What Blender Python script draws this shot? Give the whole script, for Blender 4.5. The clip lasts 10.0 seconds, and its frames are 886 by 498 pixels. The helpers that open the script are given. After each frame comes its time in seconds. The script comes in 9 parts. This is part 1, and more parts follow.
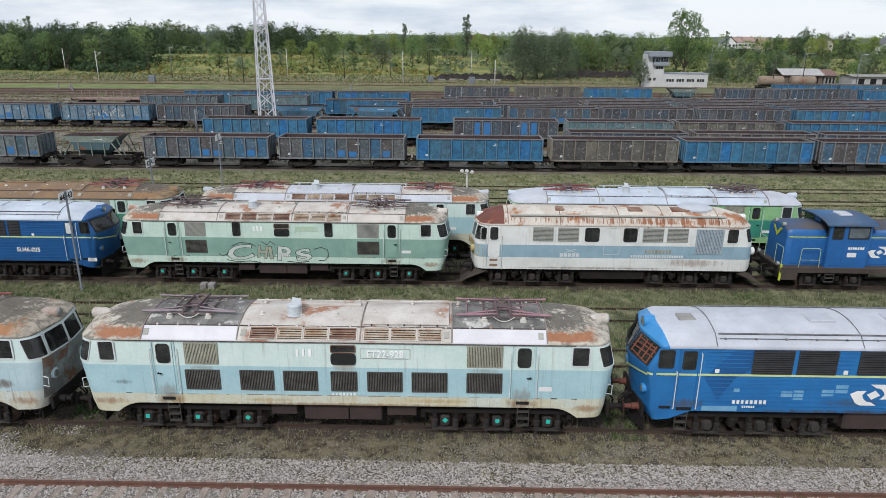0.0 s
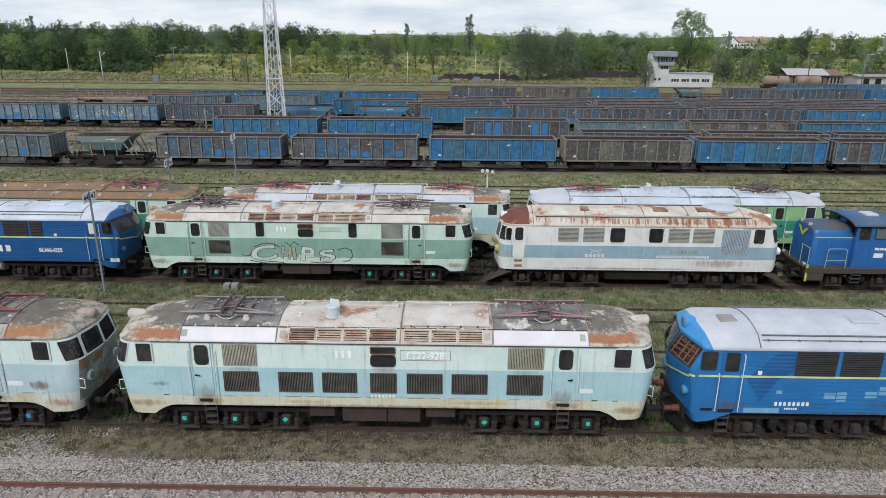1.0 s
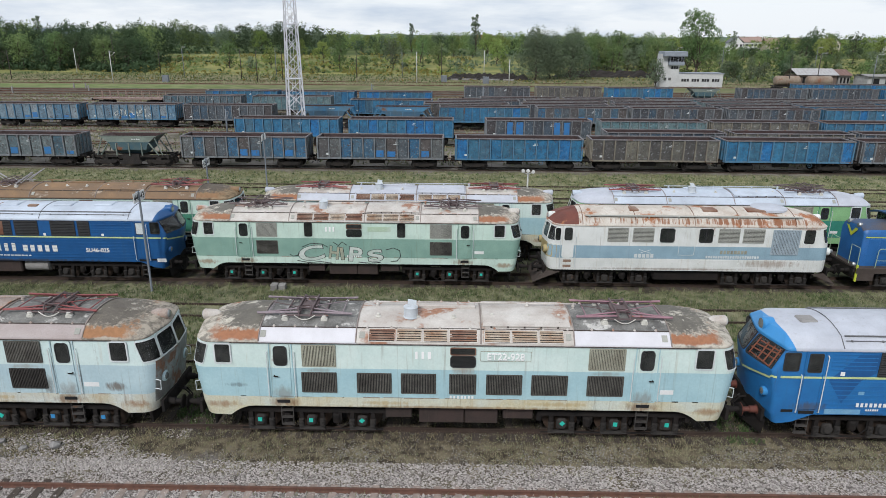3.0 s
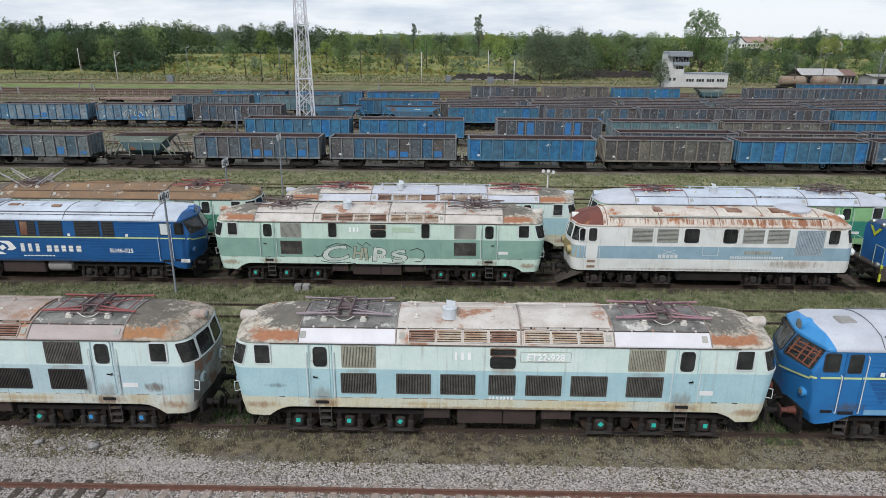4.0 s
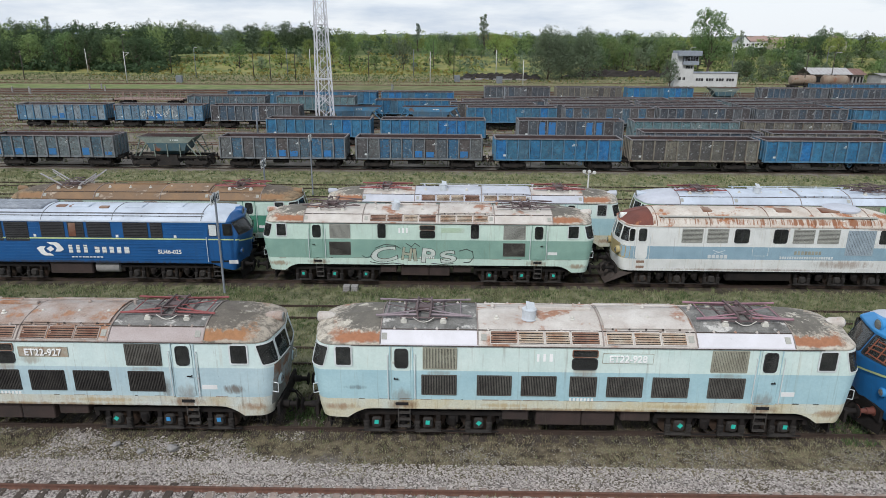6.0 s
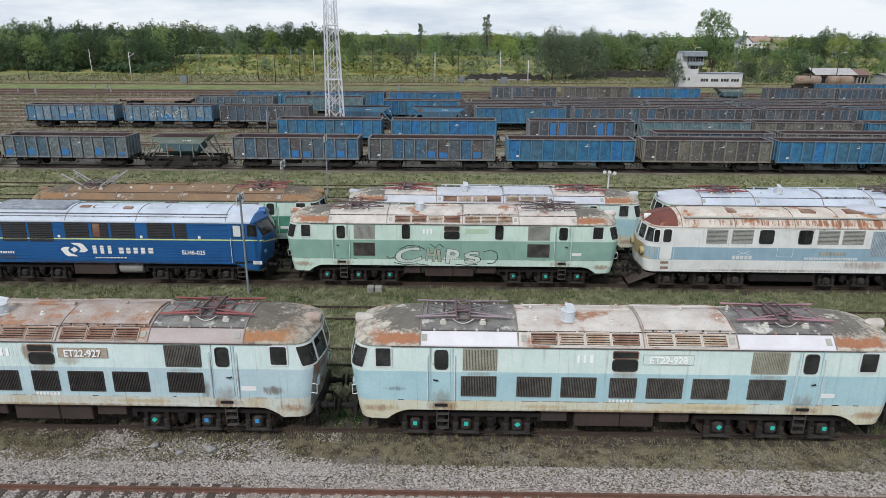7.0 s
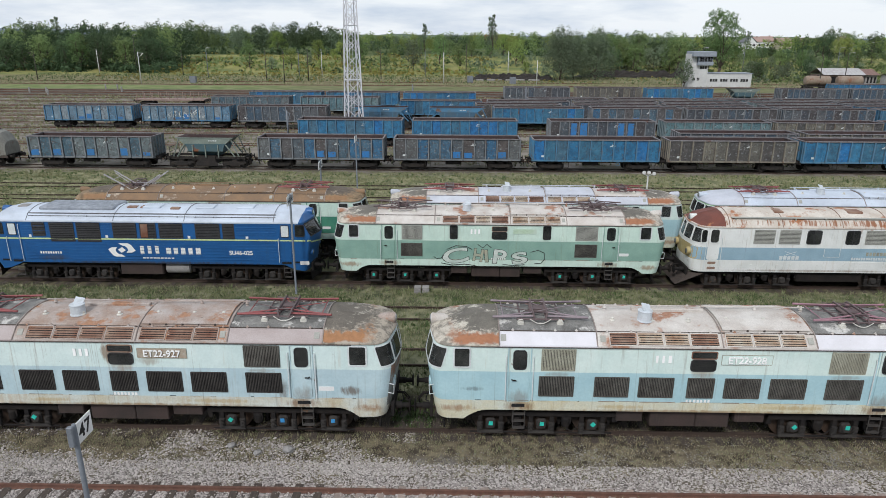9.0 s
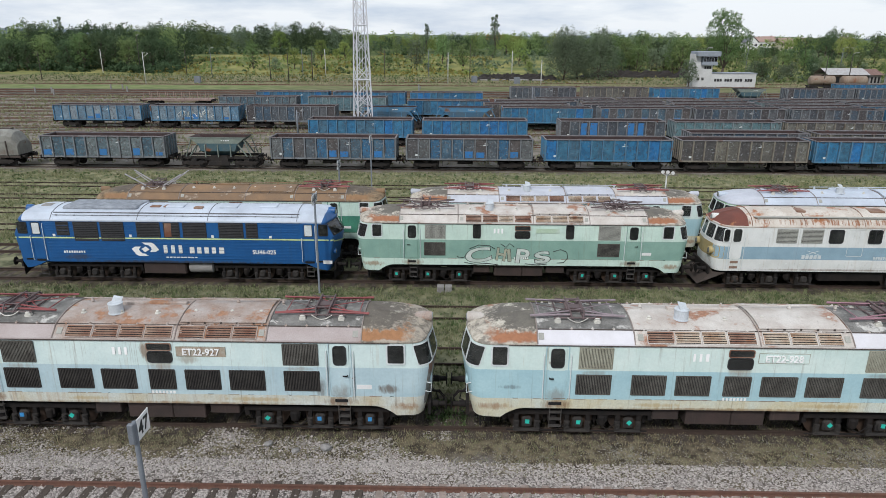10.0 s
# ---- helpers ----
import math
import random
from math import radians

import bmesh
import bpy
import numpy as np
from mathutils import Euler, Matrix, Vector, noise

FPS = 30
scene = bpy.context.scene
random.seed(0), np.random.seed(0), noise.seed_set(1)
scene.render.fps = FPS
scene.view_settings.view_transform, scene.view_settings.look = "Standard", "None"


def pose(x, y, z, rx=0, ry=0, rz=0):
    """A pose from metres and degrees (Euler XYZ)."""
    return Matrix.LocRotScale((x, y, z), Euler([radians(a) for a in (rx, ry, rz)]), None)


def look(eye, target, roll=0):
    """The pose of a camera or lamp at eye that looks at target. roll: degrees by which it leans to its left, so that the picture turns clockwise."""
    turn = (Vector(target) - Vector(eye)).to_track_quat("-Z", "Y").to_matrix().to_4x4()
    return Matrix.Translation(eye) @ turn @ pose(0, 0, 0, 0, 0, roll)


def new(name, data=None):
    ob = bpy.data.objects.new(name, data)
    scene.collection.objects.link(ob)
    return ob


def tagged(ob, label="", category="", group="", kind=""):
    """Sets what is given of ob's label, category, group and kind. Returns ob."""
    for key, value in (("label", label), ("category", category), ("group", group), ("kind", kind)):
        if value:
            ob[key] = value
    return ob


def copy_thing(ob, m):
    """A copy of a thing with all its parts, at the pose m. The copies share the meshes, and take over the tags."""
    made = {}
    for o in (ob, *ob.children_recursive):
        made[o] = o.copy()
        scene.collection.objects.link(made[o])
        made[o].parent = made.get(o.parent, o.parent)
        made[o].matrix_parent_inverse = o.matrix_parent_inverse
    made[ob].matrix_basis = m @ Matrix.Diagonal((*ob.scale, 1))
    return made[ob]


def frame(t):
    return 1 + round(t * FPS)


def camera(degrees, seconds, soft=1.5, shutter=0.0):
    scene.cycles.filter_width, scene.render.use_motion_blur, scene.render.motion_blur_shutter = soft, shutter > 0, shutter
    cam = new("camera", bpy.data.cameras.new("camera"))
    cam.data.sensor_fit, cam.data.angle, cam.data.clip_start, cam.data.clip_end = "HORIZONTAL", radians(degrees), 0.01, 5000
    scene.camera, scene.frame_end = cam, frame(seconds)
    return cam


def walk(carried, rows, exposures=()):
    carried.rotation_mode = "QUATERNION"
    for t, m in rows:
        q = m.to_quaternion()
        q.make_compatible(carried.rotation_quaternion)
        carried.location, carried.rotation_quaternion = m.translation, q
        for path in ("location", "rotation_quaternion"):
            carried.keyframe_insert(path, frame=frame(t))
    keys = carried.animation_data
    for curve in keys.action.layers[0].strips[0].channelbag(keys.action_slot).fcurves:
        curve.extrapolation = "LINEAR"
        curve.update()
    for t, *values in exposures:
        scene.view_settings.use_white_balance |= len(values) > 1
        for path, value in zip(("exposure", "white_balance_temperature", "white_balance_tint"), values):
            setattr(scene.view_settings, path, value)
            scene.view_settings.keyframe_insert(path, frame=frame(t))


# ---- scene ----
cam = camera(68.1, 10.0, soft=0.8)
PATH = [
    (0, (0.003, -1.073, 13.266), (-0.023, 0.83, 12.652), 0.4),
    (0.5, (-0.685, -0.95, 13.261), (-0.711, 0.953, 12.646), 0.4),
    (1, (-1.343, -0.921, 13.23), (-1.369, 0.982, 12.616), 0.4),
    (1.5, (-2.047, -0.887, 13.203), (-2.073, 1.016, 12.589), 0.4),
    (2, (-2.684, -0.84, 13.174), (-2.711, 1.063, 12.561), 0.4),
    (2.5, (-3.334, -0.833, 13.177), (-3.361, 1.07, 12.563), 0.4),
    (4, (-5.286, -0.846, 13.197), (-5.314, 1.057, 12.583), 0.4),
    (4.5, (-5.96, -0.842, 13.206), (-5.988, 1.062, 12.592), 0.4),
    (5, (-6.626, -0.841, 13.21), (-6.655, 1.062, 12.596), 0.3),
    (5.5, (-7.299, -0.828, 13.21), (-7.327, 1.075, 12.595), 0.3),
    (7, (-9.277, -0.82, 13.235), (-9.306, 1.083, 12.621), 0.3),
    (7.5, (-9.932, -0.835, 13.232), (-9.961, 1.069, 12.618), 0.3),
    (8, (-10.592, -0.855, 13.237), (-10.621, 1.048, 12.623), 0.3),
    (8.5, (-11.233, -0.895, 13.243), (-11.262, 1.008, 12.629), 0.3),
    (9, (-11.874, -0.913, 13.258), (-11.903, 0.99, 12.644), 0.3),
    (9.5, (-12.499, -0.958, 13.244), (-12.529, 0.946, 12.63), 0.3),
    (10, (-13.134, -1.027, 13.242), (-13.163, 0.876, 12.628), 0.3),
]
walk(cam, [(t, look(eye, target, roll)) for t, eye, target, roll in PATH])

# ---- world, sun, exposure ----
world = bpy.data.worlds.new("sky")
scene.world = world
world.use_nodes = True
wn, wl = world.node_tree.nodes, world.node_tree.links
wn.clear()
w_out = wn.new("ShaderNodeOutputWorld")
w_bg = wn.new("ShaderNodeBackground")
w_sky = wn.new("ShaderNodeTexSky")
w_sky.sky_type = "NISHITA"
w_sky.sun_disc = False
SUN_EL, SUN_AZ = radians(44), radians(203)   # azimuth from +y, clockwise seen from above
w_sky.sun_elevation, w_sky.sun_rotation = SUN_EL, SUN_AZ
w_co = wn.new("ShaderNodeTexCoord")
w_map = wn.new("ShaderNodeMapping")
w_map.inputs["Scale"].default_value = (2.2, 2.2, 11.0)
w_no = wn.new("ShaderNodeTexNoise")
w_no.inputs["Scale"].default_value = 1.6
w_no.inputs["Detail"].default_value = 7
w_no.inputs["Roughness"].default_value = 0.55
w_rp = wn.new("ShaderNodeValToRGB")
w_rp.color_ramp.elements[0].position, w_rp.color_ramp.elements[0].color = 0.37, (7.6, 9.0, 11.2, 1)
w_rp.color_ramp.elements[1].position, w_rp.color_ramp.elements[1].color = 0.57, (12.7, 13.4, 14.3, 1)
w_mix = wn.new("ShaderNodeMix")
w_mix.data_type = "RGBA"
w_mix.inputs[0].default_value = 0.86
w_bg.inputs["Strength"].default_value = 0.075
wl.new(w_co.outputs["Generated"], w_map.inputs["Vector"])
wl.new(w_map.outputs["Vector"], w_no.inputs["Vector"])
wl.new(w_no.outputs["Fac"], w_rp.inputs["Fac"])
wl.new(w_sky.outputs["Color"], w_mix.inputs[6])
wl.new(w_rp.outputs["Color"], w_mix.inputs[7])
wl.new(w_mix.outputs[2], w_bg.inputs["Color"])
wl.new(w_bg.outputs["Background"], w_out.inputs["Surface"])
sun = new("sun", bpy.data.lights.new("sun", "SUN"))
sun.data.energy, sun.data.angle, sun.data.color = 2.7, radians(10), (1.0, 0.985, 0.975)
sun.matrix_world = look((0, 0, 60), (-60 * math.sin(SUN_AZ) / math.tan(SUN_EL), -60 * math.cos(SUN_AZ) / math.tan(SUN_EL), 0))
scene.view_settings.exposure = 0.0


# ---- materials ----
def mat(name, col, col2=None, scale=1.2, rust=0.0, rust_col=(0.16, 0.055, 0.022), rust_scale=0.8, streak=0.0, streak_col=(0.10, 0.07, 0.045),
        rough=0.6, metal=0.0, bump=0.15, fine=25.0, grain=0.25, stretch=(1, 1, 1), trans=0.0, world_space=False, specular=0.4, speckle=0.0, speckle_col=(0.06, 0.045, 0.035), drip=0.0, drip_col=(0.13, 0.09, 0.055), spots=()):
    """A worn surface: two tones at one scale, grain at a finer one, streaks that run down, and patches of rust."""
    m = bpy.data.materials.new(name)
    m.use_nodes = True
    nt = m.node_tree
    n, l = nt.nodes, nt.links
    b = n["Principled BSDF"]
    b.inputs["Roughness"].default_value, b.inputs["Metallic"].default_value = rough, metal
    b.inputs["Transmission Weight"].default_value = trans
    b.inputs["Specular IOR Level"].default_value = specular
    co = n.new("ShaderNodeTexCoord")
    if world_space:
        geo = n.new("ShaderNodeNewGeometry")
        vec = geo.outputs["Position"]
    else:
        inf = n.new("ShaderNodeObjectInfo")
        mul = n.new("ShaderNodeMath")
        mul.operation, mul.inputs[1].default_value = "MULTIPLY", 61.0
        add = n.new("ShaderNodeVectorMath")
        l.new(inf.outputs["Random"], mul.inputs[0])
        l.new(co.outputs["Object"], add.inputs[0])
        l.new(mul.outputs[0], add.inputs[1])
        vec = add.outputs[0]

    def noise_at(sc, detail=4, ro=0.6, stretch=(1, 1, 1)):
        mp = n.new("ShaderNodeMapping")
        mp.inputs["Scale"].default_value = stretch
        l.new(vec, mp.inputs["Vector"])
        t = n.new("ShaderNodeTexNoise")
        t.inputs["Scale"].default_value, t.inputs["Detail"].default_value, t.inputs["Roughness"].default_value = sc, detail, ro
        l.new(mp.outputs["Vector"], t.inputs["Vector"])
        return t.outputs["Fac"]

    def ramp(fac, lo, hi):
        r = n.new("ShaderNodeMapRange")
        r.inputs["From Min"].default_value, r.inputs["From Max"].default_value = lo, hi
        l.new(fac, r.inputs["Value"])
        return r.outputs["Result"]

    def mix(fac, a, c, kind="MIX"):
        x = n.new("ShaderNodeMix")
        x.data_type, x.blend_type = "RGBA", kind
        for i, v in ((0, fac), (6, a), (7, c)):
            if isinstance(v, (int, float)):
                x.inputs[i].default_value = v
            elif isinstance(v, tuple):
                x.inputs[i].default_value = (*v, 1)
            else:
                l.new(v, x.inputs[i])
        return x.outputs[2]

    col2 = col2 or tuple(c * 0.8 for c in col)
    out = mix(ramp(noise_at(scale, 5, 0.6, stretch), 0.35, 0.65), col, col2)
    f = noise_at(fine, 3, 0.65)
    out = mix(ramp(f, 0.3, 0.75), out, mix(1.0, out, (1 - grain, 1 - grain, 1 - grain), "MULTIPLY"))
    if streak:
        s = ramp(noise_at(3.2, 5, 0.6, (2.2, 2.2, 0.16)), 0.70 - 0.25 * streak, 0.80)
        s2 = n.new("ShaderNodeMath")
        s2.operation, s2.inputs[1].default_value = "MULTIPLY", min(1.0, 0.35 + 0.5 * streak)
        l.new(s, s2.inputs[0])
        out = mix(s2.outputs[0], out, streak_col)
    if drip:
        d = n.new("ShaderNodeMath")
        d.operation, d.inputs[1].default_value = "MULTIPLY", drip
        l.new(ramp(noise_at(2.4, 4, 0.7, (4.5, 4.5, 0.10)), 0.58, 0.74), d.inputs[0])
        out = mix(d.outputs[0], out, drip_col)
    for x0, z0, rx, rz, much, tint in spots:
        # a stain round one place of the side, broken up by drips
        se = n.new("ShaderNodeSeparateXYZ")
        l.new(co.outputs["Object"], se.inputs[0])
        fall = None
        for ax, c0, rr in (("X", x0, rx), ("Z", z0, rz)):
            q = n.new("ShaderNodeMath")
            q.operation, q.inputs[1].default_value = "SUBTRACT", c0
            l.new(se.outputs[ax], q.inputs[0])
            w = n.new("ShaderNodeMath")
            w.operation = "MULTIPLY"
            l.new(q.outputs[0], w.inputs[0])
            l.new(q.outputs[0], w.inputs[1])
            e = n.new("ShaderNodeMath")
            e.operation, e.inputs[1].default_value = "MULTIPLY", -1.0 / (rr * rr)
            l.new(w.outputs[0], e.inputs[0])
            if fall is None:
                fall = e
            else:
                s_ = n.new("ShaderNodeMath")
                l.new(fall.outputs[0], s_.inputs[0])
                l.new(e.outputs[0], s_.inputs[1])
                fall = s_
        s_ = n.new("ShaderNodeMath")
        s_.operation, s_.inputs[1].default_value = "MULTIPLY", 0.5
        l.new(fall.outputs[0], s_.inputs[0])
        k_ = n.new("ShaderNodeMath")
        l.new(s_.outputs[0], k_.inputs[0])
        l.new(noise_at(2.2, 6, 0.7, (2.6, 2.6, 0.7)), k_.inputs[1])
        v_ = n.new("ShaderNodeMath")
        v_.operation, v_.inputs[1].default_value = "MULTIPLY", much
        l.new(ramp(k_.outputs[0], 0.22, 0.5), v_.inputs[0])
        out = mix(v_.outputs[0], out, tint)
    if rust:
        rm = ramp(noise_at(rust_scale, 9, 0.68), 0.72 - 0.3 * rust, 0.78 - 0.3 * rust)
        rc = mix(ramp(noise_at(9, 4, 0.6), 0.35, 0.65), rust_col, tuple(min(1, c * 1.45) for c in rust_col))
        out = mix(rm, out, rc)
    if speckle:
        sp = ramp(noise_at(7.5, 8, 0.75), 0.68 - 0.22 * speckle, 0.73 - 0.22 * speckle)
        s3 = n.new("ShaderNodeMath")
        s3.operation, s3.inputs[1].default_value = "MULTIPLY", 0.75
        l.new(sp, s3.inputs[0])
        out = mix(s3.outputs[0], out, speckle_col)
    l.new(out, b.inputs["Base Color"])
    if bump:
        bp = n.new("ShaderNodeBump")
        bp.inputs["Strength"].default_value, bp.inputs["Distance"].default_value = bump, 0.02
        l.new(f, bp.inputs["Height"])
        l.new(bp.outputs["Normal"], b.inputs["Normal"])
    return m


def patchwork(name, tones, peel=(0.047, 0.039, 0.039), amount=0.5, rough=0.75, chalk=0.5):
    """Paint whose tone is drawn by chance for each object, peeling to old primer."""
    m = mat(name, (0.2, 0.2, 0.2), scale=1.6, rough=rough, streak=0.6, streak_col=(0.046, 0.044, 0.046), rust=amount, rust_col=peel, rust_scale=4.5, bump=0.25, speckle=0.52, speckle_col=(0.032, 0.028, 0.028), grain=0.45)
    nt = m.node_tree
    n, l = nt.nodes, nt.links
    inf = n.new("ShaderNodeObjectInfo")
    cr = n.new("ShaderNodeValToRGB")
    cr.color_ramp.interpolation = "CONSTANT"
    for i, tone in enumerate(tones):
        e = cr.color_ramp.elements[i] if i < 2 else cr.color_ramp.elements.new(i / len(tones))
        e.position, e.color = i / len(tones), (*tone, 1)
    l.new(inf.outputs["Random"], cr.inputs["Fac"])
    first = next(x for x in n if x.type == "MIX" and x.inputs[6].is_linked is False and x.inputs[7].is_linked is False)
    l.new(cr.outputs["Color"], first.inputs[6])
    dark = n.new("ShaderNodeMix")
    dark.data_type, dark.blend_type = "RGBA", "MULTIPLY"
    dark.inputs[0].default_value = 1
    dark.inputs[7].default_value = (0.55, 0.57, 0.6, 1)
    l.new(cr.outputs["Color"], dark.inputs[6])
    l.new(dark.outputs[2], first.inputs[7])
    # chalky flakes where the top coat has bleached
    b = n["Principled BSDF"]
    src = b.inputs["Base Color"].links[0].from_socket
    co, tx, mr, mx = n.new("ShaderNodeTexCoord"), n.new("ShaderNodeTexNoise"), n.new("ShaderNodeMapRange"), n.new("ShaderNodeMix")
    sh, mu = n.new("ShaderNodeVectorMath"), n.new("ShaderNodeMath")
    mu.operation, mu.inputs[1].default_value = "MULTIPLY", 37.0
    l.new(inf.outputs["Random"], mu.inputs[0])
    l.new(co.outputs["Object"], sh.inputs[0])
    l.new(mu.outputs[0], sh.inputs[1])
    l.new(sh.outputs[0], tx.inputs["Vector"])
    tx.inputs["Scale"].default_value, tx.inputs["Detail"].default_value, tx.inputs["Roughness"].default_value = 4.5, 8, 0.68
    mr.inputs["From Min"].default_value, mr.inputs["From Max"].default_value, mr.inputs["To Max"].default_value = 0.57, 0.63, chalk
    l.new(tx.outputs["Fac"], mr.inputs["Value"])
    mx.data_type = "RGBA"
    l.new(mr.outputs["Result"], mx.inputs[0])
    l.new(src, mx.inputs[6])
    mx.inputs[7].default_value = (0.33, 0.355, 0.365, 1)
    l.new(mx.outputs[2], b.inputs["Base Color"])
    return m


def roof_end(name, low, rust, top, fleck):
    """Rounded roof end: a pale lower edge, a broken rust band above it, and a sooty top with pale flecks."""
    m = mat(name, top, tuple(c * 0.7 for c in top), scale=2.0, rough=0.85, bump=0.3, grain=0.35, rust=0.5, rust_col=fleck, rust_scale=1.7)
    n, l = m.node_tree.nodes, m.node_tree.links
    b = n["Principled BSDF"]
    src = b.inputs["Base Color"].links[0].from_socket
    co, inf = n.new("ShaderNodeTexCoord"), n.new("ShaderNodeObjectInfo")
    mu, sh = n.new("ShaderNodeMath"), n.new("ShaderNodeVectorMath")
    mu.operation, mu.inputs[1].default_value = "MULTIPLY", 23.0
    l.new(inf.outputs["Random"], mu.inputs[0])
    l.new(co.outputs["Object"], sh.inputs[0])
    l.new(mu.outputs[0], sh.inputs[1])
    sep = n.new("ShaderNodeSeparateXYZ")
    l.new(co.outputs["Object"], sep.inputs[0])

    def band(scale, stretch, amount, lo, hi, detail=6):
        mp, tx, ad, mr = n.new("ShaderNodeMapping"), n.new("ShaderNodeTexNoise"), n.new("ShaderNodeMath"), n.new("ShaderNodeMapRange")
        mp.inputs["Scale"].default_value = stretch
        l.new(sh.outputs[0], mp.inputs["Vector"])
        l.new(mp.outputs["Vector"], tx.inputs["Vector"])
        tx.inputs["Scale"].default_value, tx.inputs["Detail"].default_value, tx.inputs["Roughness"].default_value = scale, detail, 0.65
        ad.operation, ad.inputs[1].default_value = "MULTIPLY_ADD", amount
        l.new(tx.outputs["Fac"], ad.inputs[0])
        l.new(sep.outputs["Z"], ad.inputs[2])
        mr.inputs["From Min"].default_value, mr.inputs["From Max"].default_value = lo + amount * 0.5, hi + amount * 0.5
        l.new(ad.outputs[0], mr.inputs["Value"])
        return mr.outputs["Result"]

    def mix(f, a, c):
        x = n.new("ShaderNodeMix")
        x.data_type = "RGBA"
        l.new(f, x.inputs[0])
        for i, v in ((6, a), (7, c)):
            if isinstance(v, tuple):
                x.inputs[i].default_value = (*v, 1)
            else:
                l.new(v, x.inputs[i])
        return x.outputs[2]

    def mottle(scale, lo, hi):
        tx, mr = n.new("ShaderNodeTexNoise"), n.new("ShaderNodeMapRange")
        l.new(sh.outputs[0], tx.inputs["Vector"])
        tx.inputs["Scale"].default_value, tx.inputs["Detail"].default_value, tx.inputs["Roughness"].default_value = scale, 8, 0.7
        mr.inputs["From Min"].default_value, mr.inputs["From Max"].default_value = lo, hi
        l.new(tx.outputs["Fac"], mr.inputs["Value"])
        return mr.outputs["Result"]

    # the pale edge is flecked; the rust patch ends raggedly before the tip
    pale = mix(mottle(4.0, 0.44, 0.60), low, tuple(0.42 * c for c in low))
    ab, ad, xr, mp_ = n.new("ShaderNodeMath"), n.new("ShaderNodeMath"), n.new("ShaderNodeMapRange"), n.new("ShaderNodeMath")
    ab.operation, mp_.operation = "ABSOLUTE", "MULTIPLY"
    ad.operation, ad.inputs[1].default_value = "MULTIPLY_ADD", 1.6
    l.new(sep.outputs["X"], ab.inputs[0])
    l.new(mottle(1.6, 0.0, 1.0), ad.inputs[0])
    l.new(ab.outputs[0], ad.inputs[2])
    xr.inputs["From Min"].default_value, xr.inputs["From Max"].default_value = 9.25, 8.95
    l.new(ad.outputs[0], xr.inputs["Value"])
    l.new(xr.outputs["Result"], mp_.inputs[0])
    l.new(band(1.6, (1, 1, 1), 0.35, 3.70, 3.75), mp_.inputs[1])
    out = mix(mp_.outputs[0], pale, mix(mottle(6.0, 0.4, 0.6), rust, tuple(min(1.0, 1.2 * c) for c in rust)))
    out = mix(band(3.0, (2.5, 2.5, 0.5), 0.40, 3.93, 4.0), out, pale)
    out = mix(band(3.5, (2.2, 2.2, 0.6), 0.42, 3.97, 4.05), out, src)
    l.new(out, b.inputs["Base Color"])
    return m


RUST = (0.20, 0.062, 0.022)
SIDE_SPOTS = ((-0.02, 2.75, 0.55, 0.42, 0.55, (0.24, 0.15, 0.08)), (-6.05, 1.75, 0.5, 0.45, 0.5, (0.16, 0.11, 0.07)), (6.0, 1.75, 0.5, 0.45, 0.5, (0.16, 0.11, 0.07)),
              (-7.6, 2.05, 0.55, 0.12, 0.5, (0.05, 0.045, 0.04)), (-4.8, 2.62, 0.7, 0.12, 0.45, (0.2, 0.15, 0.09)), (4.7, 2.62, 0.7, 0.12, 0.45, (0.2, 0.15, 0.09)))
LOW_SPOTS = ((-6.0, 1.4, 0.8, 0.3, 0.8, (0.16, 0.085, 0.04)), (6.0, 1.4, 0.8, 0.3, 0.8, (0.16, 0.085, 0.04)), (-8.2, 1.3, 0.9, 0.22, 0.7, (0.24, 0.12, 0.05)), (8.2, 1.25, 0.7, 0.22, 0.7, (0.24, 0.12, 0.05)),
             (0, 1.27, 6.5, 0.10, 0.75, (0.22, 0.13, 0.055)), (-2.6, 1.42, 1.3, 0.12, 0.6, (0.36, 0.25, 0.10)), (3.2, 1.45, 1.6, 0.13, 0.6, (0.36, 0.25, 0.10)))
M = {}
M["mint"] = mat("faded mint paint", (0.585, 0.685, 0.645), (0.50, 0.62, 0.585), streak=0.4, streak_col=(0.36, 0.34, 0.25), rust=0.08, speckle=0.08, rough=0.5, drip=0.4, grain=0.1, bump=0.06, fine=12, spots=SIDE_SPOTS)
M["aqua"] = mat("faded light blue paint", (0.365, 0.535, 0.57), (0.31, 0.475, 0.52), streak=0.35, streak_col=(0.26, 0.29, 0.25), rust=0.06, rough=0.5, drip=0.4, grain=0.1, bump=0.06, fine=12, spots=SIDE_SPOTS)
M["cream"] = mat("stained cream paint", (0.56, 0.60, 0.53), (0.55, 0.50, 0.34), scale=1.0, streak=0.55, streak_col=(0.34, 0.23, 0.10), rust=0.16, rough=0.6, drip=0.6, spots=LOW_SPOTS)
WORN_SPOTS = SIDE_SPOTS + ((-0.5, 3.2, 0.3, 0.5, 0.75, (0.17, 0.09, 0.04)), (0.9, 2.95, 0.6, 0.25, 0.5, (0.2, 0.12, 0.06)), (7.6, 1.9, 0.5, 0.25, 0.8, (0.11, 0.075, 0.05)), (5.35, 1.9, 0.25, 0.6, 0.7, (0.10, 0.07, 0.05)), (5.62, 2.5, 0.05, 0.8, 0.7, (0.06, 0.05, 0.04)), (6.5, 2.4, 0.05, 0.8, 0.7, (0.06, 0.05, 0.04)))
